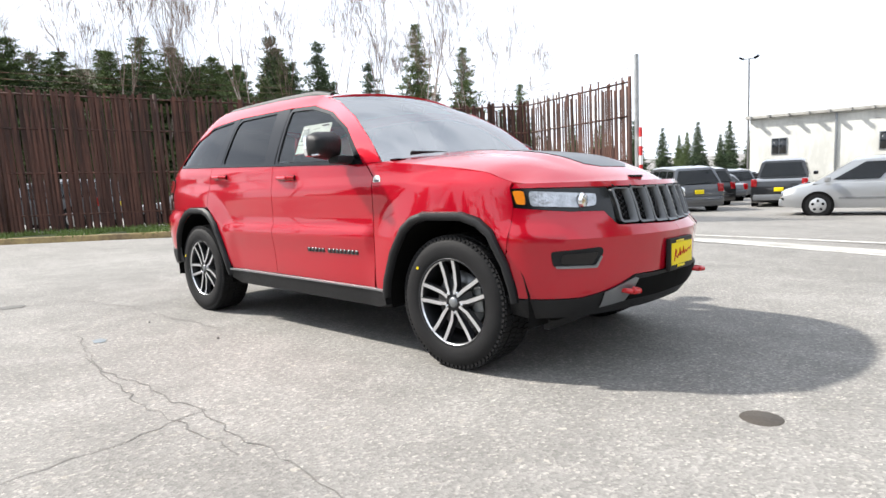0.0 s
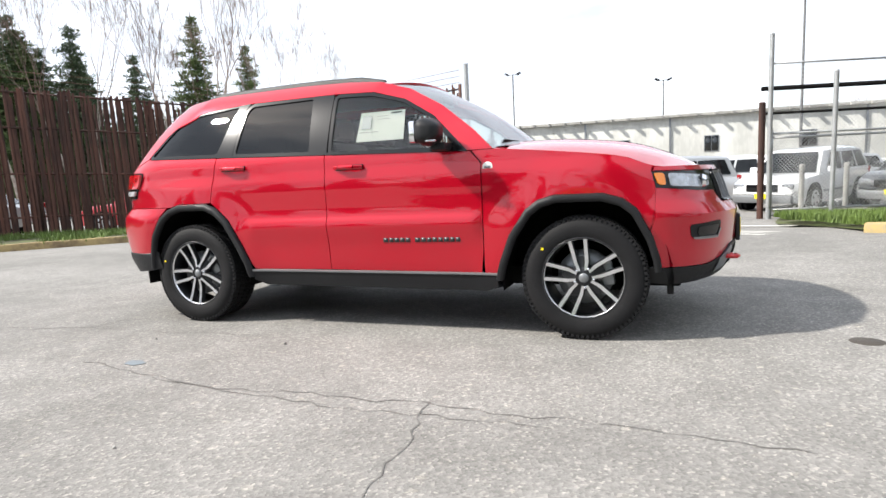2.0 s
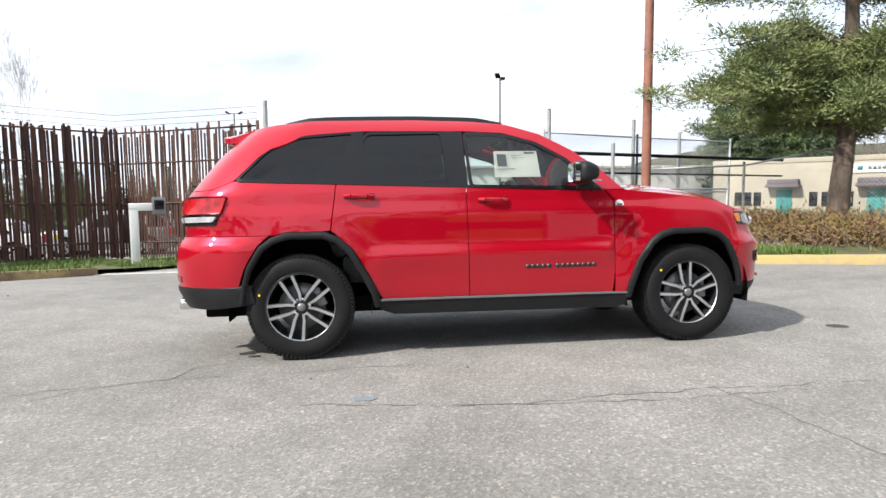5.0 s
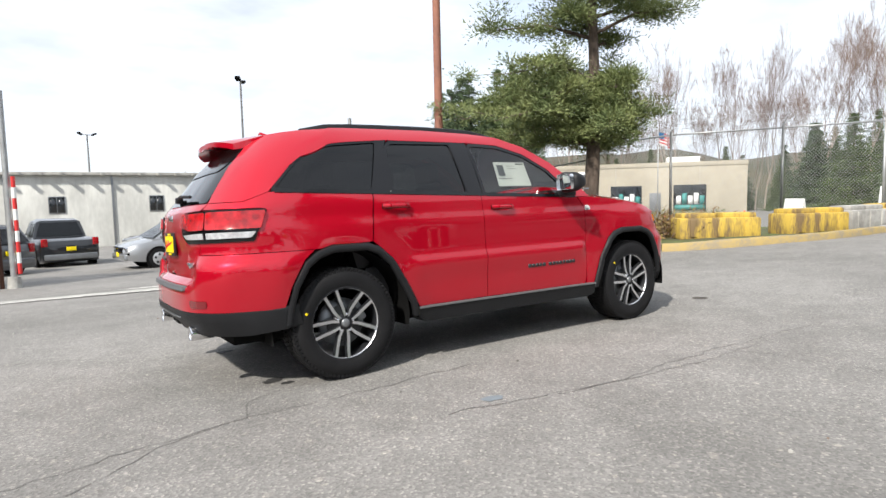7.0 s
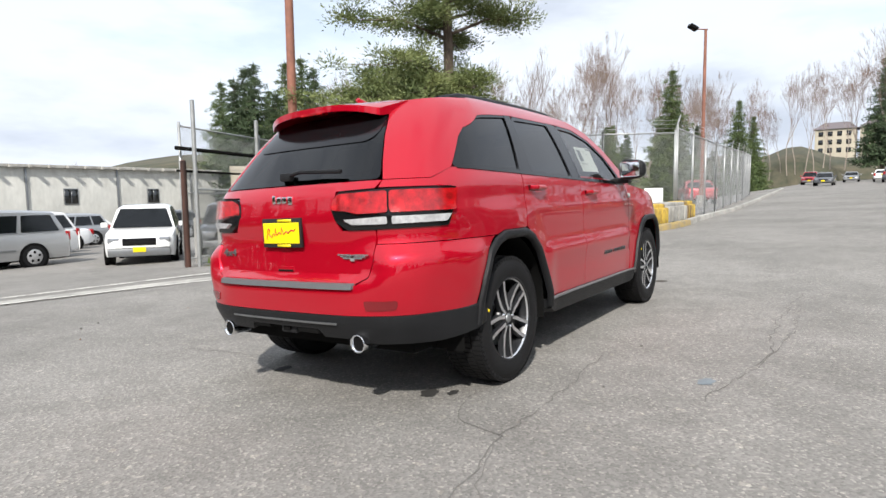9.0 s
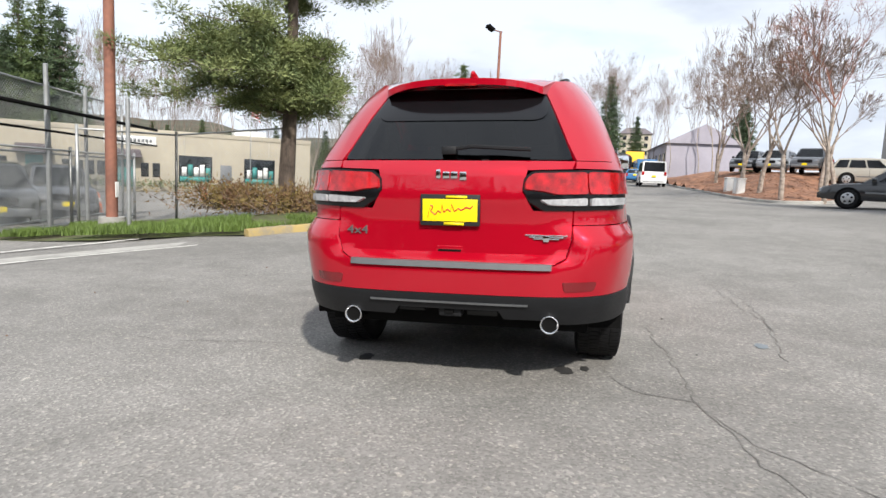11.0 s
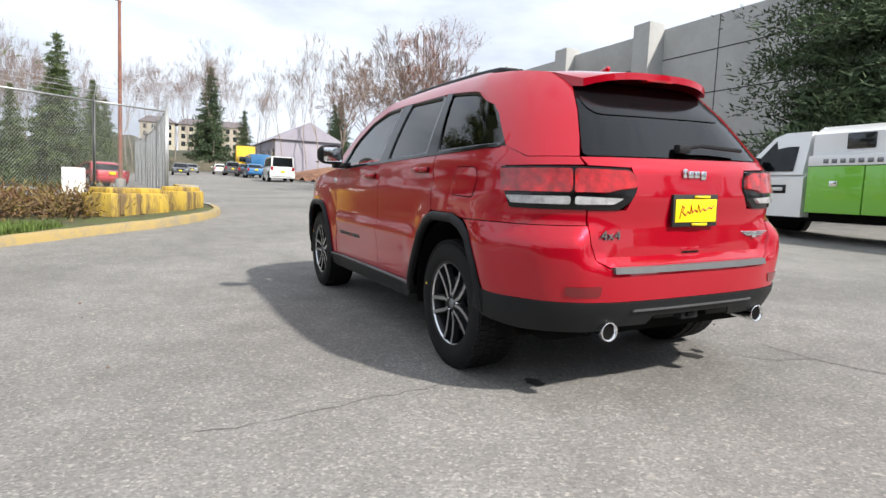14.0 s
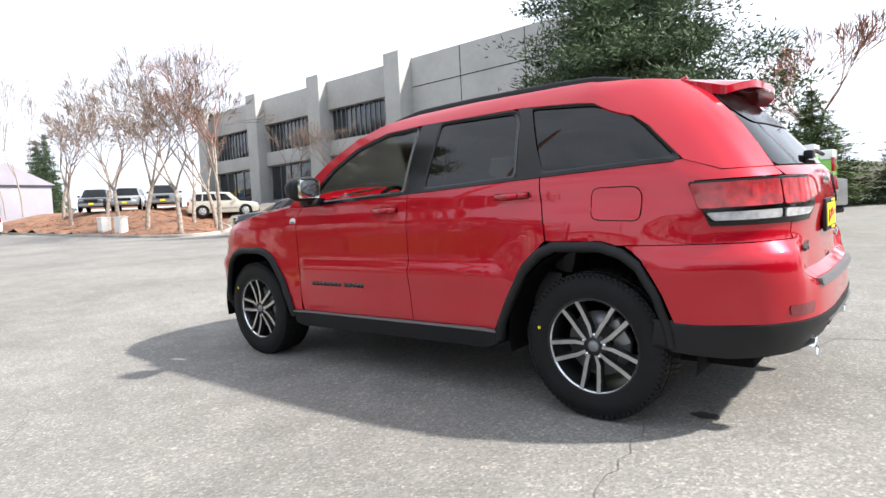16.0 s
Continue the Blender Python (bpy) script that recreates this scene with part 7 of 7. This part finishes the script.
for p, q in zip(gg, gg[1:]):
    bm.faces.new((p[0], q[0], q[1], p[1]))
part("flag_canton", bm, BLUEPAINT, flag)
CONE = mat("orange_cone", (0.75, 0.16, 0.04), 0.6)
for x, y in ((12.5, 15.5), (24.5, 15.2), (27.5, 12.5), (29, 17), (25.5, 20)):
    c = thing("traffic_cone", at(x, y), "orange traffic cone standing on the lot", "traffic cone", group="cones on the lot")
    part("cone", cyl(bmesh.new(), (0, 0, 0.04), (0, 0, 0.75), 0.17, 0.04, 14), CONE, c)
    part("base", box_bm((-0.22, -0.22, 0), (0.22, 0.22, 0.05), 0.01), CONE, c)
    part("band", cyl(bmesh.new(), (0, 0, 0.42), (0, 0, 0.56), 0.106, 0.081, 14), SIGNWHITE, c)
for x, y, tn in ((26.5, 5.6, 95), (25.2, 8.9, 80)):
    c = thing("board_sign", at(x, y, 0, tn), "white folding board sign on the lot", "sign", group="board signs")
    for s in (-1, 1):
        part("board", box_bm((-0.45, -0.02, 0), (0.45, 0.02, 1.2), 0.01, Matrix.Translation((0, s * 0.3, 0)) @ pose(0, 0, 0, s * 14, 0, 0)), SIGNWHITE, c)
for x, y in ((33.5, -10.0), (31.0, -9.9)):
    c = thing("utility_box", pose(x, y, bank(x, y)), "small weathered white utility box on the bank", "utility box")
    part("box", box_bm((-0.3, -0.25, -0.1), (0.3, 0.25, 0.75), 0.03), SIGNWHITE, c)
    part("lid", box_bm((-0.33, -0.28, 0.75), (0.33, 0.28, 0.82), 0.02), SIGNWHITE, c)


# ---- other vehicles ----
def hull(bm, rings):
    """Lofts closed rings of equal count along the car."""
    rows = [[bm.verts.new(p) for p in r] for r in rings]
    n = len(rows[0])
    for p, q in zip(rows, rows[1:]):
        for i in range(n):
            j = (i + 1) % n
            bm.faces.new((p[i], p[j], q[j], q[i]))
    bm.faces.new(rows[0])
    bm.faces.new(list(reversed(rows[-1])))
    bmesh.ops.recalc_face_normals(bm, faces=bm.faces)
    return bm


KINDS = {  # length, width, height, belt, bonnet height, wheel radius, front axle, rear axle, cabin: base front, top front, top rear, base rear
    "minivan": (5.15, 1.95, 1.72, 1.02, 0.95, 0.34, 1.60, -1.48, 1.75, 0.70, -2.20, -2.50),
    "suv": (4.70, 1.88, 1.72, 1.05, 1.02, 0.37, 1.42, -1.40, 1.10, 0.45, -1.95, -2.30),
    "sedan": (4.65, 1.82, 1.44, 0.92, 0.88, 0.33, 1.40, -1.38, 1.05, 0.30, -1.10, -1.75),
    "cargo_van": (5.6, 2.02, 2.08, 1.15, 1.05, 0.37, 1.75, -1.70, 1.85, 1.05, -2.72, -2.78),
    "pickup": (5.8, 2.02, 1.92, 1.18, 1.15, 0.41, 1.85, -1.75, 1.15, 0.55, -0.85, -1.05),
}


def vehicle(kind, m, paint, label, name=None, group="parked cars"):
    L, W, H, belt, hood, wr, fa, ra, cbf, ctf, ctr, cbr = KINDS[kind]
    t = thing(name or {"suv": "parked_suv", "sedan": "parked_sedan", "minivan": "parked_minivan", "cargo_van": "cargo_van", "pickup": "pickup_truck"}[kind], m, label, "van" if "van" in kind else ("truck" if kind == "pickup" else "car"), group)
    hw, f, r = W / 2, L / 2, -L / 2

    def section(x, zt, w, zl=0.26):
        return [(x, -w * 0.96, zl), (x, -w, zl + 0.18), (x, -w, zt - 0.22), (x, -w * 0.95, zt - 0.05), (x, -w * 0.84, zt), (x, w * 0.84, zt), (x, w * 0.95, zt - 0.05), (x, w, zt - 0.22), (x, w, zl + 0.18), (x, w * 0.96, zl)]
    tail = belt if kind != "sedan" else belt + 0.04
    rings = [section(f, hood - 0.30, hw * 0.80, 0.36), section(f - 0.10, hood - 0.16, hw * 0.90, 0.30), section(f - 0.45, hood - 0.05, hw * 0.97), section(cbf, hood + 0.02, hw), section(cbf - 0.4, belt, hw), section(0, belt, hw), section(cbr, tail, hw), section(r + 0.3, tail, hw * 0.99), section(r + 0.06, tail - 0.08, hw * 0.95, 0.32), section(r, tail - 0.25, hw * 0.90, 0.40)]
    if kind in ("minivan", "cargo_van"):
        rings = rings[:-3] + [section(r + 0.1, tail, hw * 0.98), section(r + 0.03, tail - 0.03, hw * 0.96, 0.32), section(r, tail - 0.1, hw * 0.93, 0.4)]
    rings.sort(key=lambda q: -q[0][0])
    part("body", hull(bmesh.new(), rings), paint, t, sharp=45)
    tw, bw = hw * (0.74 if kind != "cargo_van" else 0.88), hw * 0.93
    cab = []
    n = 6
    for i in range(n + 1):
        u = i / n
        xb, xt = cbf + (cbr - cbf) * u, ctf + (ctr - ctf) * u
        zt = H - 0.07 * abs(2 * u - 1) ** 2
        cab.append([(xb, -bw, belt - 0.06), (xb + (xt - xb) * 0.93, -(bw + (tw - bw) * 0.88), belt + (zt - belt) * 0.90), (xt, -tw * 0.85, zt), (xt, tw * 0.85, zt), (xb + (xt - xb) * 0.93, (bw + (tw - bw) * 0.88), belt + (zt - belt) * 0.90), (xb, bw, belt - 0.06)])
    part("cabin", hull(bmesh.new(), cab), paint, t, sharp=30)

    def pane(c, nm="window_pane"):
        bm = bmesh.new()
        bm.faces.new([bm.verts.new(p) for p in c])
        bmesh.ops.solidify(bm, geom=bm.faces[:], thickness=0.012)
        part(nm, bm, DARKGLASS, t, "dark glass")

    def side_pt(u, h, s):
        xb, xt = cbf + (cbr - cbf) * u, ctf + (ctr - ctf) * u
        return (xb + (xt - xb) * h, s * (bw + (tw - bw) * h + 0.014), belt + (H - 0.05 - belt) * h)
    cuts = {"minivan": ((0.10, 0.36), (0.39, 0.66), (0.69, 0.95)), "suv": ((0.14, 0.42), (0.45, 0.72), (0.75, 0.95)), "sedan": ((0.16, 0.50), (0.53, 0.86)), "cargo_van": ((0.10, 0.27), (0.30, 0.62), (0.65, 0.95)), "pickup": ((0.16, 0.52), (0.56, 0.92))}[kind]
    for s in (1, -1):
        for u0, u1 in cuts:
            pane([side_pt(u0, 0.08, s), side_pt(u1, 0.08, s), side_pt(u1, 0.82, s), side_pt(u0 + (0.03 if u0 < 0.2 else 0), 0.82, s)])
    e = 0.016
    pane([(cbf + e, -bw * 0.92, belt), (cbf + e, bw * 0.92, belt), (ctf + (cbf - ctf) * 0.12 + e, tw * 0.9, H - 0.13), (ctf + (cbf - ctf) * 0.12 + e, -tw * 0.9, H - 0.13)], "windscreen")
    pane([(cbr - e, -bw * 0.88, belt + 0.05), (cbr - e, bw * 0.88, belt + 0.05), (ctr + (cbr - ctr) * 0.12 - e, tw * 0.86, H - 0.15), (ctr + (cbr - ctr) * 0.12 - e, -tw * 0.86, H - 0.15)], "rear_window")
    for ax in (fa, ra):
        for s in (1, -1):
            part("arch", cyl(bmesh.new(), (ax, s * (hw - 0.10), wr), (ax, s * (hw + 0.006), wr), wr + 0.07, wr + 0.07, 22), DARK, t)
            w = part("wheel", cyl(bmesh.new(), (ax, s * (hw - 0.2), wr), (ax, s * (hw + 0.016), wr), wr, wr * 0.97, 26), RUBBER, t, "black tyre")
            part("rim", cyl(bmesh.new(), (ax, s * (hw + 0.012), wr), (ax, s * (hw + 0.024), wr), wr * 0.66, wr * 0.6, 20), HUB, w, "silver rim")
            for k in range(5):
                a = k * 1.2566 + 0.3
                c, sn = math.cos(a), math.sin(a)
                part("rim_gap", cyl(bmesh.new(), (ax + wr * 0.40 * c, s * (hw + 0.02), wr + wr * 0.40 * sn), (ax + wr * 0.40 * c, s * (hw + 0.028), wr + wr * 0.40 * sn), wr * 0.12, wr * 0.12, 8), DARK, w)
    part("front_bumper", box_bm((f - 0.12, -hw * 0.84, 0.30), (f + 0.05, hw * 0.84, 0.52), 0.05), paint if kind in ("sedan", "minivan") else SATIN, t)
    part("rear_bumper", box_bm((r - 0.06, -hw * 0.88, 0.38), (r + 0.1, hw * 0.88, 0.60), 0.05), SATIN if kind in ("pickup",) else paint, t)
    part("grille", box_bm((f - 0.08, -hw * 0.45, hood - 0.42), (f + 0.02, hw * 0.45, hood - 0.22), 0.02), GLOSS, t)
    for s in (1, -1):
        part("headlamp", box_bm((f - 0.22, s * hw * 0.52, hood - 0.36), (f - 0.01, s * hw * 0.84, hood - 0.20), 0.04), LAMPCLEAR, t)
        part("tail_lamp", box_bm((r - 0.02, s * hw * 0.74, belt - 0.28), (r + 0.12, s * hw * 0.95, belt + 0.02), 0.03), TAILRED, t)
        part("door_mirror", box_bm((cbf - 0.45, s * (hw + 0.02), belt), (cbf - 0.30, s * (hw + 0.20), belt + 0.15), 0.03), paint, t)
        part("door_seam", box_bm((ctf - 0.72, s * (hw + 0.001), 0.36), (ctf - 0.71, s * (hw + 0.003), belt - 0.06)), DARK, t)
        part("side_moulding", box_bm((ra + 0.5, s * (hw - 0.01), 0.52), (fa - 0.5, s * (hw + 0.008), 0.58), 0.003), SATIN, t)
    part("plate", box_bm((r - 0.075, -0.16, 0.72), (r - 0.03, 0.16, 0.87), 0.004), YELLOW, t, "yellow plate")
    part("plate", box_bm((f + 0.05, -0.16, 0.42), (f + 0.06, 0.16, 0.56), 0.004), YELLOW, t, "yellow plate")
    return t


vehicle("minivan", at(1.5, 18.0, 0, 187), SILVER, "silver minivan parked in the storage lot")
pk = vehicle("pickup", at(-2.7, 25.2, 0, 99), BLACKPAINT, "black pickup truck with chrome rear bumper", group="")
for x, y, tn, k, pm, lb in ((-5.6, 20.6, 132, "suv", GREYPAINT, "dark grey suv parked in a row"), (-6.5, 25.3, 130, "suv", BLACKPAINT, "black suv parked in a row"), (-7.2, 30.1, 128, "sedan", GREYPAINT, "grey sedan parked in a row"), (-8.1, 35.0, 128, "suv", GREYPAINT, "dark grey suv parked in a row"), (-9.3, 40.9, 128, "suv", WHITEPAINT, "white suv parked in a row"), (-10.8, 47.6, 128, "sedan", SILVER, "silver sedan parked in a row"),
                           (8.7, 15.6, 232, "suv", BLACKPAINT, "black suv parked behind the chain-link fence"), (5.6, 15.6, 236, "suv", WHITEPAINT, "white suv parked behind the chain-link fence"), (11.9, 16.6, 232, "suv", GREYPAINT, "dark grey suv parked behind the chain-link fence"),
                           (3.6, 21.3, 195, "suv", WHITEPAINT, "white suv parked behind the minivan"), (5.0, 24.6, 190, "sedan", SILVER, "silver sedan parked in the lot"), (2.5, 28, 190, "suv", GREYPAINT, "grey suv parked in the lot"), (7, 27.5, 190, "sedan", WHITEPAINT, "white sedan parked in the lot"), (4.0, 31.5, 188, "suv", WHITEPAINT, "white suv parked in the lot"), (9.5, 31, 188, "suv", SILVER, "silver suv parked in the lot"), (6.5, 35, 188, "sedan", GREYPAINT, "grey sedan parked in the lot"),
                           (12.5, 35, 188, "sedan", WHITEPAINT, "white sedan parked in the lot"), (15, 31, 190, "suv", GREYPAINT, "grey suv parked in the lot"),
                           (-16, 12.5, 200, "suv", REDCAR, "red suv parked behind the brown fence"), (-13.6, 16.2, 190, "sedan", WHITEPAINT, "white sedan parked behind the brown fence"), (-10.5, 19.2, 185, "suv", SILVER, "silver suv parked behind the brown fence"), (-18.8, 7.4, 215, "sedan", SILVER, "silver sedan parked behind the brown fence"), (-20.5, 3.0, 215, "suv", GREYPAINT, "grey suv parked behind the brown fence")):
    vehicle(k, at(x, y, 0, tn), pm, lb)
vehicle("cargo_van", at(48.5, -7.3, 0, -2), WHITEPAINT, "white passenger van parked by the kerb", group="cars along the street")
for x, y, tn, k, pm, lb in ((60, -7.0, -2, "sedan", BLUEPAINT, "dark blue sedan parked along the street"), (67, -7.0, -2, "sedan", BLACKPAINT, "black sedan parked along the street"), (76, -6.6, -2, "suv", GREYPAINT, "grey suv parked along the street"), (84, -6, -2, "sedan", WHITEPAINT, "white sedan parked along the street"), (72, -0.5, 178, "sedan", GREYPAINT, "grey sedan on the street"), (88, 1.5, 178, "suv", REDCAR, "red suv on the street"), (95, -3, 178, "sedan", SILVER, "silver sedan on the street")):
    vehicle(k, at(x, y, 0, tn), pm, lb, group="cars along the street")
vehicle("sedan", at(18.8, -12.0, 0.0, 64), BLACKPAINT, "black sedan by the mulch bank", group="")
for x, y, tn, k, pm, lb in ((36.0, -18.9, 240, "suv", BEIGEPAINT, "beige suv parked on the raised lot"), (39.8, -16.6, 150, "suv", GREYPAINT, "grey suv parked on the raised lot"), (43.0, -15.4, 150, "suv", SILVER, "silver suv parked on the raised lot"), (46.2, -14.4, 150, "suv", BLACKPAINT, "black suv parked on the raised lot")):
    vehicle(k, pose(x, y, bank(x, y) + 0.02, 0, 0, tn), pm, lb, group="cars on the raised lot")
vehicle("sedan", at(34.5, 0.2 + 5.0, 0, 20), REDCAR, "red car beyond the street fence", group="")
bt = thing("box_truck", at(86, -9.5, 0, 176), "yellow box truck beside a blue container", "truck")
part("cargo_box", box_bm((-4, -1.25, 1.0), (3, 1.25, 3.9), 0.05), TRUCKYELLOW, bt)
part("cab", box_bm((3.1, -1.1, 0.5), (5.0, 1.1, 2.6), 0.2), TRUCKYELLOW, bt)
part("windscreen", box_bm((4.75, -1.0, 1.6), (5.02, 1.0, 2.35), 0.05), DARKGLASS, bt)
for x in (-2.6, 3.9):
    for s in (1, -1):
        part("wheel", cyl(bmesh.new(), (x, s * 0.85, 0.48), (x, s * 1.2, 0.48), 0.48, 0.48, 18), RUBBER, bt)
ct = thing("container", at(79, -10.2, 0, 0), "blue steel container beside the street", "container")
part("shell", box_bm((-3, -1.2, 0.1), (3, 1.2, 2.7), 0.04), BLUEPAINT, ct)
for k in range(18):
    part("rib", box_bm((-2.9 + k * 0.33, 1.19, 0.25), (-2.74 + k * 0.33, 1.24, 2.6), 0.01), BLUEPAINT, ct)

# service truck: white cab with a service body, green with white upper band
st = thing("service_truck", at(1.85, -9.85, 0, -3), "white service truck with lime-green side lockers and white cap", "truck")
part("chassis", box_bm((-3.2, -0.75, 0.35), (3.2, 0.75, 0.65), 0.03), DARK, st)
bm = bmesh.new()
hull(bm, [[(x, -w, z0), (x, -w, z1 - 0.15), (x, -w * 0.8, z1), (x, w * 0.8, z1), (x, w, z1 - 0.15), (x, w, z0)] for x, w, z0, z1 in ((3.55, 0.82, 0.5, 0.95), (3.4, 0.92, 0.42, 1.12), (2.6, 0.98, 0.42, 1.28), (2.45, 0.99, 0.42, 1.32), (1.2, 1.0, 0.42, 1.32), (1.0, 1.0, 0.42, 1.32))])
part("front_body", bm, WHITEPAINT, st)
bm = bmesh.new()
hull(bm, [[(xb, -0.97, 1.25), (xb + (xt - xb), -0.78, z), (xt, 0.78, z), (xb, 0.97, 1.25)] for xb, xt, z in ((2.55, 1.85, 2.02), (1.9, 1.6, 2.1), (1.05, 1.05, 2.1))])
part("cab", bm, WHITEPAINT, st)
for s in (1, -1):
    bm = bmesh.new()
    bm.faces.new([bm.verts.new(p) for p in ((2.30, s * 0.975, 1.32), (1.25, s * 0.975, 1.32), (1.25, s * 0.80, 1.98), (1.78, s * 0.80, 1.96))])
    bmesh.ops.solidify(bm, geom=bm.faces[:], thickness=0.02)
    part("side_window", bm, DARKGLASS, st)
    part("door_mirror", box_bm((1.95, s * 1.02, 1.25), (2.1, s * 1.28, 1.6), 0.04), DARK, st)
    part("headlamp", box_bm((3.38, s * 0.5, 0.75), (3.56, s * 0.84, 0.98), 0.04), LAMPCLEAR, st)
    part("door_sign", box_bm((1.35, s * 1.0, 0.88), (1.95, s * 1.006, 1.05)), BLACKINK, st)
    part("door_sign_bar", box_bm((1.42, s * 1.006, 0.93), (1.88, s * 1.010, 1.0)), SIGNWHITE, st)
    for k, (x0, x1) in enumerate(((-0.15, 0.9), (-1.2, -0.17), (-2.6, -1.22), (-3.05, -2.62))):
        z0 = 0.95 if k == 2 else 0.52
        lk = part("locker", box_bm((x0, s * 0.62, z0), (x1, s * 1.04, 1.40), 0.02), GREENPAINT, st, "lime-green locker door")
        part("latch", box_bm((x0 + 0.45, s * 1.035, 1.02), (x0 + 0.6, s * 1.055, 1.12), 0.01), CHROME, lk)
    part("upper_band", box_bm((-3.05, s * 0.60, 1.405), (0.9, s * 1.05, 1.60), 0.02), WHITEPAINT, st, "white upper band with grey letter bars")
    for k in range(14):
        part("letter_bar", box_bm((0.5 - k * 0.16, s * 1.049, 1.45), (0.6 - k * 0.16, s * 1.054, 1.53)), SATIN, st)
part("body_deck", box_bm((-3.28, -0.62, 0.5), (0.88, 0.62, 1.0), 0.02), SATIN, st)
bm = bmesh.new()
hull(bm, [[(x, -w, 1.6), (x, -w, 2.02), (x, -w * 0.7, 2.18), (x, w * 0.7, 2.18), (x, w, 2.02), (x, w, 1.6)] for x, w in ((0.95, 0.86), (-0.55, 0.86))])
part("roof_cap", bm, WHITEPAINT, st, "white roof cap with a small window")
part("cap_window", box_bm((-0.2, 0.855, 1.72), (0.3, 0.875, 2.0), 0.02), DARKGLASS, st)
part("cap_window", box_bm((-0.2, -0.875, 1.72), (0.3, -0.855, 2.0), 0.02), DARKGLASS, st)
for x in (2.62, -1.95):
    for s in (1, -1):
        part("arch", cyl(bmesh.new(), (x, s * 0.8, 0.42), (x, s * (1.005 if x > 0 else 1.045), 0.42), 0.49, 0.49, 24), DARK, st)
        w = part("wheel", cyl(bmesh.new(), (x, s * 0.75, 0.38), (x, s * (1.02 if x > 0 else 1.06), 0.38), 0.38, 0.37, 26), RUBBER, st)
        part("rim", cyl(bmesh.new(), (x, s * 1.0, 0.38), (x, s * (1.035 if x > 0 else 1.075), 0.38), 0.24, 0.2, 22), CHROME, w)
        part("rim_dish", cyl(bmesh.new(), (x, s * 1.03, 0.38), (x, s * (1.04 if x > 0 else 1.08), 0.38), 0.13, 0.1, 18), DARK, w)
part("bumper", box_bm((3.5, -0.9, 0.42), (3.66, 0.9, 0.66), 0.04), SATIN, st)
part("tail_lamp", box_bm((-3.33, 0.85, 1.1), (-3.28, 1.0, 1.35), 0.01), TAILRED, st)
